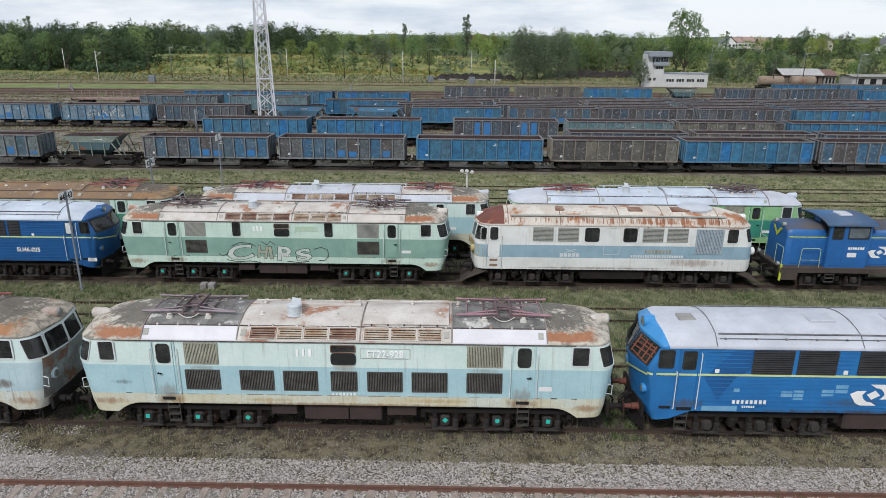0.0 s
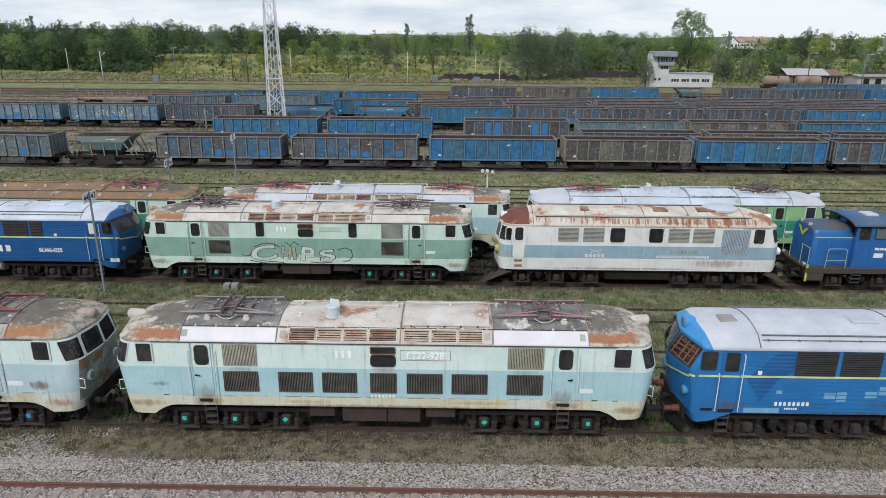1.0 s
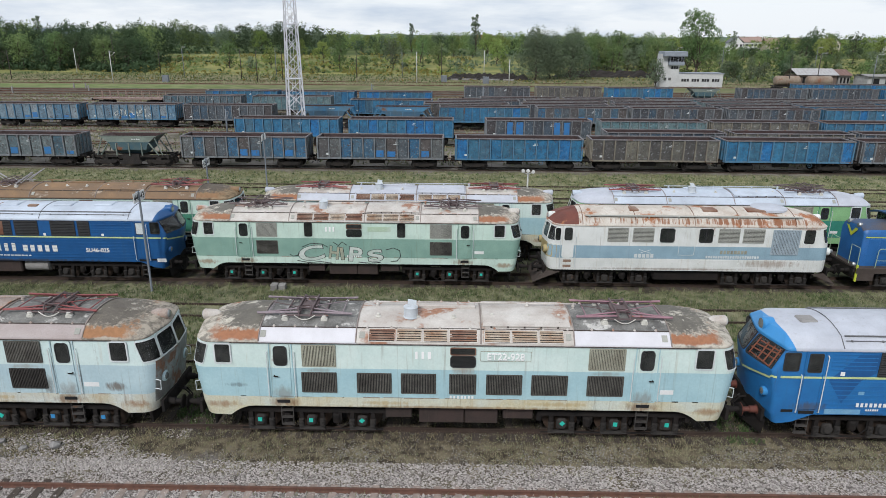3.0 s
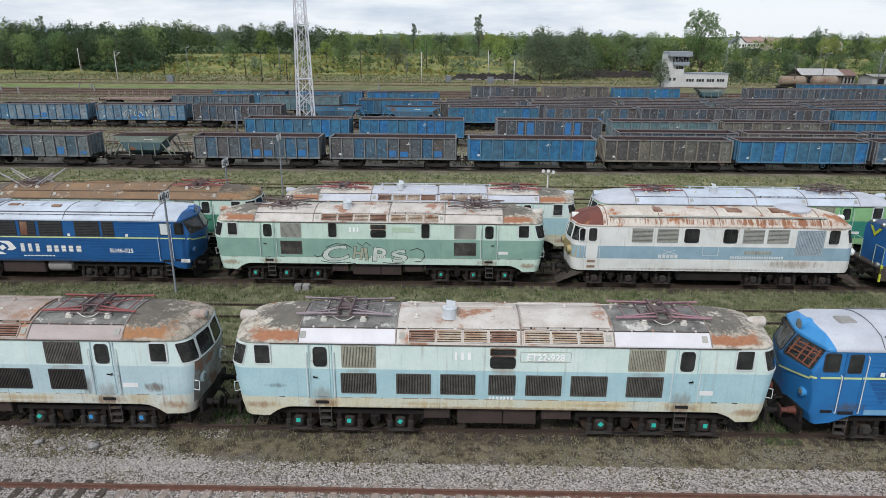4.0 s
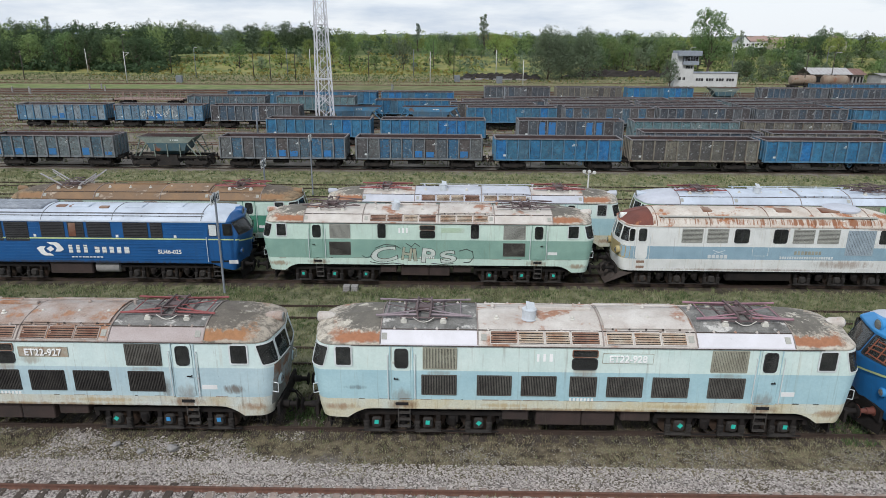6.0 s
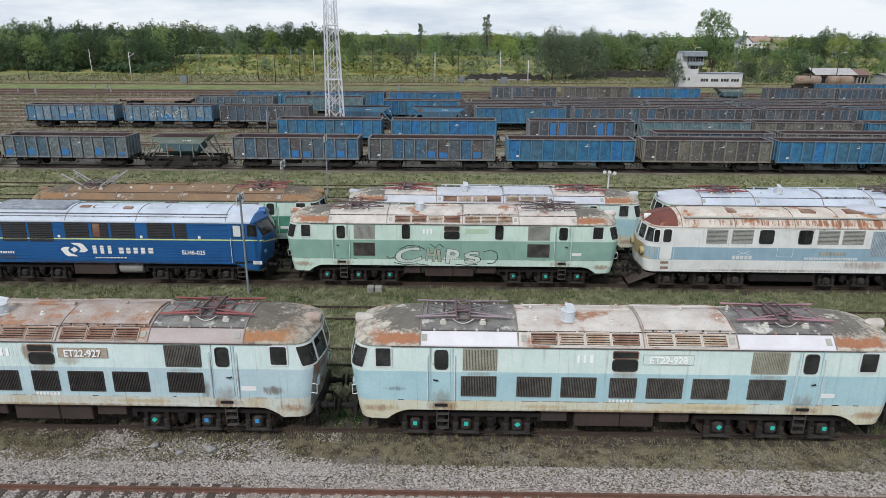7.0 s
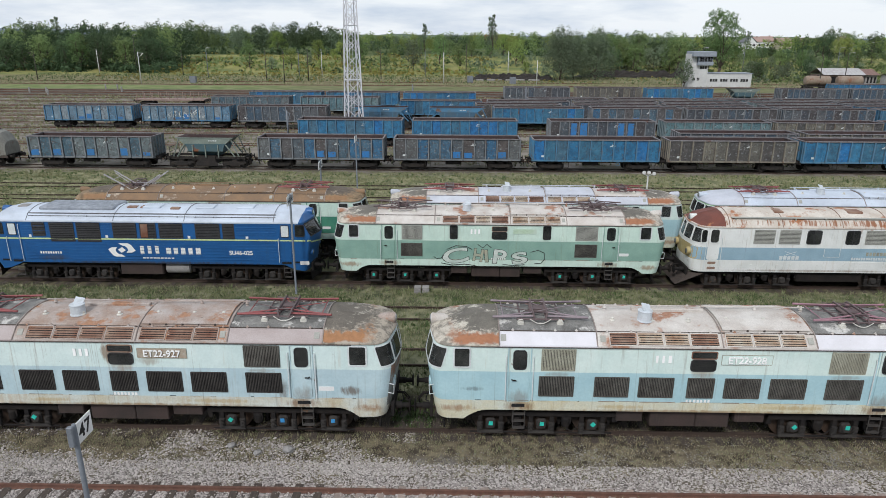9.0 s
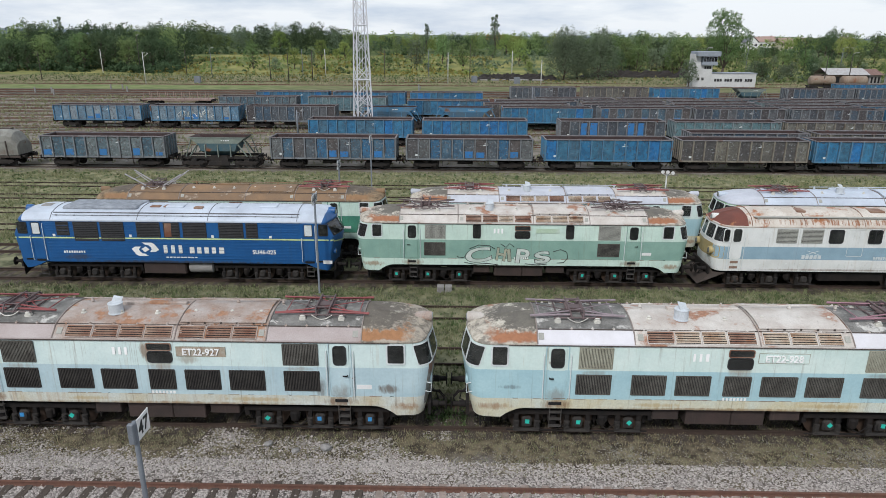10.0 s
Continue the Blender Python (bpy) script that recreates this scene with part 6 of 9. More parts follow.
# ---- round-nosed white diesel locomotive ----
R_BODY = [(1.05, 7.74, 1.46, 0.52, 0.12), (1.25, 7.80, 1.475, 0.54, 0.12), (1.74, 7.82, 1.475, 0.55, 0.13), (2.46, 7.80, 1.475, 0.56, 0.13), (2.6, 7.78, 1.475, 0.56, 0.13), (3.55, 7.58, 1.46, 0.64, 0.14)]
R_ROOF = [(3.55, 7.62, 1.49, 0.64, 0.14), (3.60, 7.63, 1.50, 0.64, 0.14), (3.64, 7.58, 1.47, 0.66, 0.14), (3.86, 7.36, 1.32, 0.8, 0.16), (4.05, 6.98, 1.1, 0.88, 0.16), (4.18, 6.5, 0.8, 0.7, 0.14), (4.28, 6.0, 0.45, 0.4, 0.1), (4.31, 5.7, 0.12, 0.1, 0.04)]


def round_loco(x, yc):
    t = thing("diesel_locomotive", "white and slate blue diesel locomotive, rust-streaked roof, red oxide end", "locomotive", x, yc, 0, group="rows of stored locomotives")
    W = 1.475
    side = side_map(W)
    part("body", shell(R_BODY, [(0, 0), (1.74, 1), (2.46, 0)]), [M["side_white"], M["side_slate"]], t)
    ochre = mat("ochre stained cream paint", (0.46, 0.38, 0.19), (0.36, 0.28, 0.13), streak=0.4, rust=0.15, rough=0.6)
    em0 = end_map(R_BODY, -1)
    bm = bmesh.new()
    plate(bm, em0, 0.5, 21.5, 1.74, 2.5, 0.6, 0.15, 0.006, sub=30)
    part("stained_nose_paint", bm, ochre, t)
    bm = shell(R_ROOF, [(0, 0)], mids=26, sharp=(3.64,))
    bmesh.ops.bisect_plane(bm, geom=bm.verts[:] + bm.edges[:] + bm.faces[:], plane_co=(-6.05, 0, 0), plane_no=(1, 0, 0))
    roof = part("roof", bm, [M["roof_streaked"], M["roof_red"]], t)
    for f in roof.data.polygons:
        f.material_index = 1 if f.center.x < -6.05 and f.center.z > 3.64 else 0
    ry = lambda z: level(R_ROOF, z)[1]
    bm = bmesh.new()
    for s in (-1, 1):
        y = s * (ry(4.05) + 0.04)
        slab(bm, -5.7, 6.0, y - 0.12, y + 0.12, 4.05, 4.08, 0.01)
        for k in range(8):
            box(bm, -5.5 + k * 1.6, -5.42 + k * 1.6, y - 0.1, y + 0.1, 3.9, 4.05)
    part("roof_catwalk", bm, M["louvre_pale"], t)
    for sx in (-5.85, -3.0, 0.2, 2.6, 5.6):
        bm = bmesh.new()
        pts = [(sx, -ry(z) - 0.002, z + 0.012) for z in (3.62, 3.86, 4.05, 4.18, 4.28, 4.31)]
        path_tube(bm, pts + [(p[0], -p[1], p[2]) for p in reversed(pts)], 0.018)
        part("roof_seam", bm, M["louvre_rust"], t)
    for a, b in ((-3.2, -2.7), (0.8, 1.6), (3.2, 4.4)):
        bm = bmesh.new()
        slab(bm, a, b, -0.7, 0.0, 4.18, 4.32, 0.04)
        part("roof_hatch", bm, M["louvre_rust"], t)
    bm = bmesh.new()
    lathe(bm, (4.7, 0.1, 4.22), [(0.95, 0), (0.95, 0.1), (0.8, 0.16), (0.3, 0.18)], 24)
    part("fan_cowl", bm, M["roof_silver"], t, "round grey fan cowl")
    for e in (1, -1):
        em = end_map(R_BODY, e)
        for s0, s1, v0 in ((1.6, 6.6, 2.72), (7.4, 10.7, 2.72), (11.3, 14.6, 2.72), (15.4, 20.4, 2.72)):
            window(t, em, s0, s1, v0, 3.46, 0.4, 0.12, 0.22, 0.045, M["side_white"], both=False, name="cab_window")
        for s in (-1, 1):
            bm = bmesh.new()
            lathe(bm, (e * 7.54, s * 0.95, 2.1), [(0.2, 0), (0.22, e * 0.2), (0.22, e * 0.28), (0.17, e * 0.32)], 14, "x")
            hl = part("low_headlight", bm, ochre if e < 0 else M["side_white"], t)
            bm = bmesh.new()
            lathe(bm, (e * 7.86, s * 0.95, 2.1), [(0.15, 0), (0.09, e * 0.03)], 14, "x")
            part("lens", bm, M["lamp_glass"], hl)
        bm = bmesh.new()
        lathe(bm, (e * 7.0, 0, 3.78), [(0.16, 0), (0.19, e * 0.2), (0.19, e * 0.5), (0.15, e * 0.54)], 16, "x")
        hl = part("top_headlight", bm, M["side_white"], t)
        bm = bmesh.new()
        lathe(bm, (e * 7.54, 0, 3.78), [(0.14, 0), (0.1, e * 0.03)], 16, "x")
        part("lens", bm, M["lamp_glass"], hl)
        bm = bmesh.new()
        v = [bm.verts.new(p) for p in ((e * 7.6, -1.3, 0.95), (e * 7.6, 1.3, 0.95), (e * 8.4, 1.35, 0.25), (e * 8.4, -1.35, 0.25), (e * 6.9, -1.35, 0.9), (e * 6.9, 1.35, 0.9))]
        for f in ((0, 3, 2, 1), (4, 3, 0), (5, 1, 2)):
            bm.faces.new([v[i] for i in f])
        part("snow_plough", bm, M["frame_steel"], t)
    dx = -6.59
    bm = bmesh.new()
    plate(bm, side, dx - 0.32, dx + 0.32, 1.75, 3.52, 0.12, 0.12, 0.016, 0.016)
    twin(part("door", bm, M["side_white"], t))
    window(t, lambda u, v: (Vector((u, -W - 0.016, v)), Vector((0, -1, 0))), dx - 0.22, dx + 0.22, 2.74, 3.47, 0.12, 0.12, 0.03, 0.03, M["side_white"], name="door_window")
    handrail(t, dx - 0.42, -W, 1.2, 3.0, M["frame_pale"])
    handrail(t, dx + 0.42, -W, 1.2, 3.0, M["frame_pale"])
    bm = bmesh.new()
    for z in (1.2, 1.5):
        plate(bm, side, dx - 0.22, dx + 0.22, z, z + 0.14, 0.02, 0.02, 0.006)
    twin(part("step_recess", bm, M["louvre_rust"], t))
    for a, b in ((-4.45, -3.38), (-3.09, -2.0), (1.53, 2.61), (2.85, 3.95)):
        grille(t, side, a, b, 2.72, 3.45, 10, upright=False, steel="louvre_pale", name="side_louvre")
    for a, b in ((-1.61, -0.89), (0.49, 1.17)):
        window(t, side, a, b, 2.72, 3.44, 0.1, 0.1, 0.035, 0.035, M["rubber"], name="engine_window")
        bm = bmesh.new()
        box(bm, (a + b) / 2 - 0.02, (a + b) / 2 + 0.02, -W - 0.035, -W - 0.015, 2.72, 3.44)
        part("mullion", bm, M["rubber"], t)
    bm = bmesh.new()
    rim(bm, side, -0.56, 0.27, 1.97, 3.46, 0.06, 0.06, 0.015, 0.015, 0.01)
    part("side_hatch", bm, M["side_white"], t)
    window(t, side, -7.30, -7.0, 2.74, 3.44, 0.1, 0.1, 0.035, 0.035, M["side_white"], name="cab_side_window")
    grille(t, side, 4.43, 5.87, 2.06, 3.42, 18, steel="shutter", name="radiator_shutter", fill=0.37)
    window(t, side, 6.11, 6.68, 2.68, 3.46, 0.1, 0.1, 0.04, 0.04, M["side_white"], name="cab_side_window")
    bars(t, -2.95, -1.85, 1.80, 2.0, -W - 0.003, M["frame_pale"], 5, seed=4)
    bm = bmesh.new()
    for s in (-1, 1):
        tube(bm, (-2.7, -W - 0.006, 2.15 - 0.11 * s), (-2.05, -W - 0.006, 2.15 + 0.11 * s), 0.012, 4)
    part("painted_cross", bm, M["frame_pale"], t)
    bars(t, 0.95, 3.85, 1.80, 1.94, -W - 0.003, M["frame_pale"], 22, seed=5)
    bars(t, 1.7, 3.2, 2.05, 2.25, -W - 0.003, M["louvre"], 8, seed=6)
    bm = bmesh.new()
    for a, b in ((-0.5, 0.95), (1.0, 3.1), (3.2, 5.9)):
        rim(bm, side, a, b, 1.3, 1.66, 0.02, 0.02, 0.012, 0.012, 0.012)
    for k in range(16):
        box(bm, -5.2 + k * 0.72, -5.12 + k * 0.72, -W - 0.02, -W, 1.45, 1.52)
    part("skirt_hatches", bm, M["side_white"], t)
    bm = bmesh.new()
    slab(bm, -1.7, 1.9, -1.25, 1.25, 0.45, 1.05, 0.06)
    part("fuel_tank", bm, M["running"], t)
    loco_bogie(t, [-6.3, -4.4, -2.5], None, 0.525)
    loco_bogie(t, [2.5, 4.4, 6.3], None, 0.525)
    buffers(t, 7.8, z=1.0)
    return t


round_loco(8.92, L2)


# ---- hooded shunting locomotive ----
def shunter(x, yc):
    t = thing("shunting_locomotive", "blue hooded shunting locomotive with yellow green stripes and handrails", "locomotive", x, yc, 0, group="rows of stored locomotives")
    paint = mat("mid blue paint", (0.024, 0.13, 0.37), (0.02, 0.11, 0.31), streak=0.3, streak_col=(0.03, 0.05, 0.08), rust=0.06, rough=0.45, bump=0.08)
    top = mat("brown dusted blue roof", (0.095, 0.08, 0.078), (0.045, 0.085, 0.16), scale=0.8, rough=0.85)
    bm = bmesh.new()
    slab(bm, -6.6, 6.6, -1.5, 1.5, 1.02, 1.34, 0.03)
    part("frame", bm, M["frame_steel"], t)
    for a, b in ((-6.5, -5.6), (5.6, 6.5)):
        bm = bmesh.new()
        box(bm, a, b, -1.48, 1.48, 0.6, 1.02)
        part("buffer_apron", bm, M["frame_steel"], t)

    def hood(x0, x1, z1, half, name):
        prof = [(-half, 1.34), (-half, z1 - 0.42), (-half + 0.1, z1 - 0.22), (-half + 0.3, z1 - 0.07), (-half + 0.6, z1), (half - 0.6, z1), (half - 0.3, z1 - 0.07), (half - 0.1, z1 - 0.22), (half, z1 - 0.42), (half, 1.34)]
        bm = bmesh.new()
        rows = []
        for xx, k in ((x0, 0.90), (x0 + 0.08, 0.96), (x0 + 0.28, 1.0), ((x0 + x1) / 2, 1.0), (x1, 1.0)):
            rows.append([bm.verts.new((xx, y * k, 1.34 + (z - 1.34) * (0.94 + 0.6 * (k - 0.9)))) for y, z in prof])
        for a, b in zip(rows, rows[1:]):
            for i in range(len(prof) - 1):
                f = bm.faces.new((a[i], b[i], b[i + 1], a[i + 1]) if x1 > x0 else (a[i], a[i + 1], b[i + 1], b[i]))
                f.smooth = True
                f.normal_update()
                f.material_index = 1 if 2 <= i <= 6 else 0
        bm.faces.new(rows[0])
        bm.faces.new(rows[-1])
        bmesh.ops.recalc_face_normals(bm, faces=bm.faces[:])
        h = part(name, bm, [paint, top], t)
        bm = bmesh.new()
        lo, hi = min(x0, x1) + 0.1, max(x0, x1)
        for s in (-1, 1):
            box(bm, lo, hi, s * half - 0.012, s * half + 0.012, 2.95, 3.0)
        part("stripe", bm, M["lime"], h)
        n = 3
        w = (hi - lo - 0.3) / n
        for i in range(n):
            for s in (-1, 1):
                bm = bmesh.new()
                slab(bm, lo + 0.2 + i * w, lo + 0.12 + (i + 1) * w, s * half - 0.02, s * half + 0.02, 1.45, 2.88, 0.01)
                part("hood_door", bm, paint, h)
        return h

    hood(-6.3, -3.9, 3.6, 1.12, "short_hood")
    hood(6.3, -1.95, 3.6, 1.12, "long_hood")
    bm = bmesh.new()
    v = [bm.verts.new(p) for p in ((-6.35, -0.55, 3.3), (-6.35, 0.0, 2.75), (-6.35, 0.55, 3.3), (-6.35, 0.3, 3.3), (-6.35, 0, 3.0), (-6.35, -0.3, 3.3))]
    bm.faces.new(v)
    part("chevron", bm, M["lime"], t)
    for s in (-1, 1):
        bm = bmesh.new()
        lathe(bm, (-6.15, s * 0.45, 3.5), [(0.12, 0), (0.14, -0.14), (0.11, -0.2)], 12, "x")
        part("top_headlight", bm, M["lamp_glass"], t)
        bm = bmesh.new()
        lathe(bm, (-6.55, s * 1.15, 1.45), [(0.12, 0), (0.14, -0.1), (0.11, -0.16)], 12, "x")
        part("low_headlight", bm, M["lamp_glass"], t)
    bm = bmesh.new()
    slab(bm, -4.2, -1.95, -1.46, 1.46, 1.34, 3.84, 0.05)
    part("cab", bm, paint, t)
    bm = bmesh.new()
    n = 12
    ra, rb = [], []
    for i in range(n + 1):
        y = -1.62 + 3.24 * i / n
        z = 3.75 + 0.30 * math.sqrt(max(0.0, 1 - (y / 1.66) ** 2))
        ra.append((bm.verts.new((-4.54, y, z)), bm.verts.new((-4.49, y, z - 0.08))))
        rb.append((bm.verts.new((-1.75, y, z)), bm.verts.new((-1.8, y, z - 0.08))))
    for i in range(n):
        bm.faces.new((ra[i][0], rb[i][0], rb[i + 1][0], ra[i + 1][0])).smooth = True
        bm.faces.new((ra[i][1], ra[i + 1][1], rb[i + 1][1], rb[i][1]))
        bm.faces.new((ra[i][0], ra[i + 1][0], ra[i + 1][1], ra[i][1]))
        bm.faces.new((rb[i][0], rb[i][1], rb[i + 1][1], rb[i + 1][0]))
    bm.faces.new((ra[0][0], ra[0][1], rb[0][1], rb[0][0]))
    bm.faces.new((ra[n][0], rb[n][0], rb[n][1], ra[n][1]))
    part("cab_roof", bm, mat("dusty blue cab roof", (0.05, 0.135, 0.29), (0.075, 0.11, 0.17), scale=0.7, rust=0.35, rust_col=(0.12, 0.09, 0.075), rough=0.75), t)
    bm = bmesh.new()
    slab(bm, -3.3, -2.6, -0.5, 0.3, 3.98, 4.14, 0.04)
    part("roof_vent", bm, M["roof_silver"], t)
    side = side_map(1.46)
    window(t, side, -3.2, -2.12, 3.02, 3.7, 0.05, 0.05, 0.04, 0.04, M["rubber"], name="cab_side_window")
    bm = bmesh.new()
    plate(bm, side, -3.18, -2.14, 3.04, 3.68, 0.04, 0.04, 0.012)
    part("dusty_pane", bm, mat("grey dusty pane", (0.20, 0.235, 0.26), (0.12, 0.14, 0.155), scale=3, rough=0.35), t)
    window(t, side, -4.04, -3.52, 3.0, 3.68, 0.04, 0.04, 0.04, 0.04, M["rubber"], name="door_window")
    bm = bmesh.new()
    rim(bm, side, -4.14, -3.38, 1.5, 3.74, 0.03, 0.03, 0.03, 0.03, 0.02)
    part("door", bm, paint, t)
    front = lambda u, v: (Vector((-4.2, -u, v)), Vector((-1, 0, 0)))
    for a, b in ((-1.3, -0.35), (0.35, 1.3)):
        window(t, front, a, b, 3.12, 3.8, 0.05, 0.05, 0.04, 0.04, M["rubber"], both=False, name="cab_front_window")
    bm = bmesh.new()
    plate(bm, side, -3.1, -2.6, 1.95, 2.2, 0.02, 0.02, 0.01, 0.01)
    part("white_notice", bm, M["sign_white"], t)
    bars(t, -3.1, -2.2, 2.38, 2.52, -1.462, M["white"], 7, seed=3)
    emblem(t, -1.15, 2.15, 0.66, -1.145, M["white"])
    # railings along the walkway
    for a, b in ((-5.6, -4.5), (0.3, 2.6), (3.4, 5.8)):
        for s in (-1, 1):
            bm = bmesh.new()
            y = s * 1.44
            path_tube(bm, [(a, y, 1.34), (a + 0.04, y, 2.35), (a + 0.15, y, 2.42), (b - 0.15, y, 2.42), (b - 0.04, y, 2.35), (b, y, 1.34)], 0.022)
            rl = part("railing", bm, M["rail_green"], t)
            bm = bmesh.new()
            tube(bm, (a + 0.02, y, 1.75), (b - 0.02, y, 1.75), 0.016)
            part("middle_rail", bm, M["rail_green"], rl)
    for s in (-1, 1):
        bm = bmesh.new()
        path_tube(bm, [(-6.55, s * 0.6, 1.34), (-6.55, s * 0.6, 2.45), (-6.55, s * 1.4, 2.45), (-6.55, s * 1.4, 1.34)], 0.02)
        part("front_railing", bm, M["rail_green"], t)
    bm = bmesh.new()
    box(bm, -6.6, -6.5, -1.48, -1.4, 0.55, 1.5)
    part("corner_post", bm, M["lime"], t)
    steps(t, -3.8, -1.42, 0.45, 1.1, 0.5)
    for x0 in (-3.6, 3.6):
        loco_bogie(t, [x0 - 1.25, x0 + 1.25], None, 0.55)
    buffers(t, 6.6)
    return t


shunter(24.75, L2)


# ---- goods wagons ----
BLUES = [(0.035, 0.195, 0.365), (0.03, 0.18, 0.35), (0.045, 0.21, 0.37), (0.05, 0.18, 0.29), (0.024, 0.19, 0.45), (0.07, 0.175, 0.26)]
GREYS = [(0.092, 0.112, 0.13), (0.07, 0.079, 0.094), (0.13, 0.14, 0.15), (0.075, 0.106, 0.14), (0.082, 0.075, 0.077), (0.062, 0.108, 0.155)]
MIXED = [(0.085, 0.15, 0.20), (0.11, 0.135, 0.155), (0.115, 0.10, 0.095), (0.075, 0.155, 0.225), (0.15, 0.16, 0.16), (0.065, 0.15, 0.235), (0.045, 0.16, 0.29), (0.12, 0.115, 0.115)]
SLATE = [(0.13, 0.19, 0.215), (0.10, 0.17, 0.205), (0.175, 0.215, 0.22), (0.075, 0.145, 0.19)]
WORN = [(0.16, 0.26, 0.34), (0.21, 0.30, 0.36), (0.12, 0.24, 0.35), (0.26, 0.32, 0.355)]
OLIVE = [(0.155, 0.147, 0.124), (0.11, 0.105, 0.098), (0.19, 0.183, 0.155), (0.096, 0.09, 0.086), (0.195, 0.18, 0.143)]
TEAL = [(0.13, 0.24, 0.26), (0.16, 0.25, 0.26), (0.11, 0.21, 0.24), (0.18, 0.25, 0.25)]
P = {k: patchwork(k + " wagon paint", v, amount=a, chalk=0.16 if k == "blue" else 0.5) for k, v, a in (("blue", BLUES, 0.42), ("grey", GREYS, 0.58), ("mixed", MIXED, 0.58), ("olive", OLIVE, 0.55), ("teal", TEAL, 0.55), ("slate", SLATE, 0.62), ("worn", WORN, 0.56), ("patched", GREYS, 0.5))}
FR = {"blue": mat("blue wagon frame", (0.06, 0.20, 0.34), (0.09, 0.16, 0.22), rust=0.42, rust_col=(0.11, 0.065, 0.045), rough=0.8), "grey": mat("grey wagon frame", (0.20, 0.22, 0.235), (0.125, 0.13, 0.135), rust=0.36, rust_scale=1.1, rust_col=(0.11, 0.065, 0.045), rough=0.8)}
FR["slate"], FR["worn"], FR["patched"] = FR["grey"], FR["blue"], FR["grey"]
FR["mixed"], FR["olive"], FR["teal"] = FR["grey"], mat("olive wagon frame", (0.24, 0.22, 0.18), (0.14, 0.125, 0.10), rust=0.4, rust_col=(0.1, 0.06, 0.04), rough=0.85), mat("pale teal wagon frame", (0.20, 0.26, 0.28), (0.13, 0.165, 0.17), rust=0.42, rough=0.8)
M["hold"] = mat("rust brown wagon inside", (0.068, 0.041, 0.039), (0.04, 0.028, 0.028), scale=1.2, rough=0.9, bump=0.3)
M["rim"] = mat("rust-worn wagon rim", (0.125, 0.112, 0.115), (0.19, 0.185, 0.19), scale=0.9, rust=0.42, rust_col=(0.095, 0.055, 0.045), rough=0.85)
M["patch_blue"] = mat("fresh blue paint", (0.025, 0.165, 0.42), (0.035, 0.15, 0.34), rust=0.52, rust_col=(0.075, 0.075, 0.08), rust_scale=3.5, speckle=0.45, rough=0.6)
M["under"] = mat("dark wagon underframe", (0.016, 0.014, 0.013), (0.03, 0.024, 0.02), rough=0.85, scale=2)


def wagon_bogie_mesh(bm, x0):
    for x in (x0 - 0.9, x0 + 0.9):
        for s in (-1, 1):
            y = s * 0.755
            lathe(bm, (x, y - 0.065, 0.46), [(0.4, 0), (0.46, 0.02), (0.46, 0.13), (0.38, 0.135)], 14, "y")
            slab(bm, x - 0.13, x + 0.13, s * 1.0 - 0.1, s * 1.0 + 0.1, 0.34, 0.6, 0.03)
        tube(bm, (x, -0.95, 0.46), (x, 0.95, 0.46), 0.08)
    for s in (-1, 1):
        y = s * 1.02
        v = [(x0 - 1.2, 0.5), (x0 - 0.6, 0.34), (x0 - 0.35, 0.28), (x0 + 0.35, 0.28), (x0 + 0.6, 0.34), (x0 + 1.2, 0.5), (x0 + 1.2, 0.66), (x0 + 0.3, 0.72), (x0 - 0.3, 0.72), (x0 - 1.2, 0.66)]
        a = [bm.verts.new((p, y - 0.05, q)) for p, q in v]
        b = [bm.verts.new((p, y + 0.05, q)) for p, q in v]
        bm.faces.new(a)
        bm.faces.new(b[::-1])
        for i in range(len(v)):
            bm.faces.new((a[i], b[i], b[(i + 1) % len(v)], a[(i + 1) % len(v)]))
    box(bm, x0 - 0.25, x0 + 0.25, -1.0, 1.0, 0.42, 0.9)


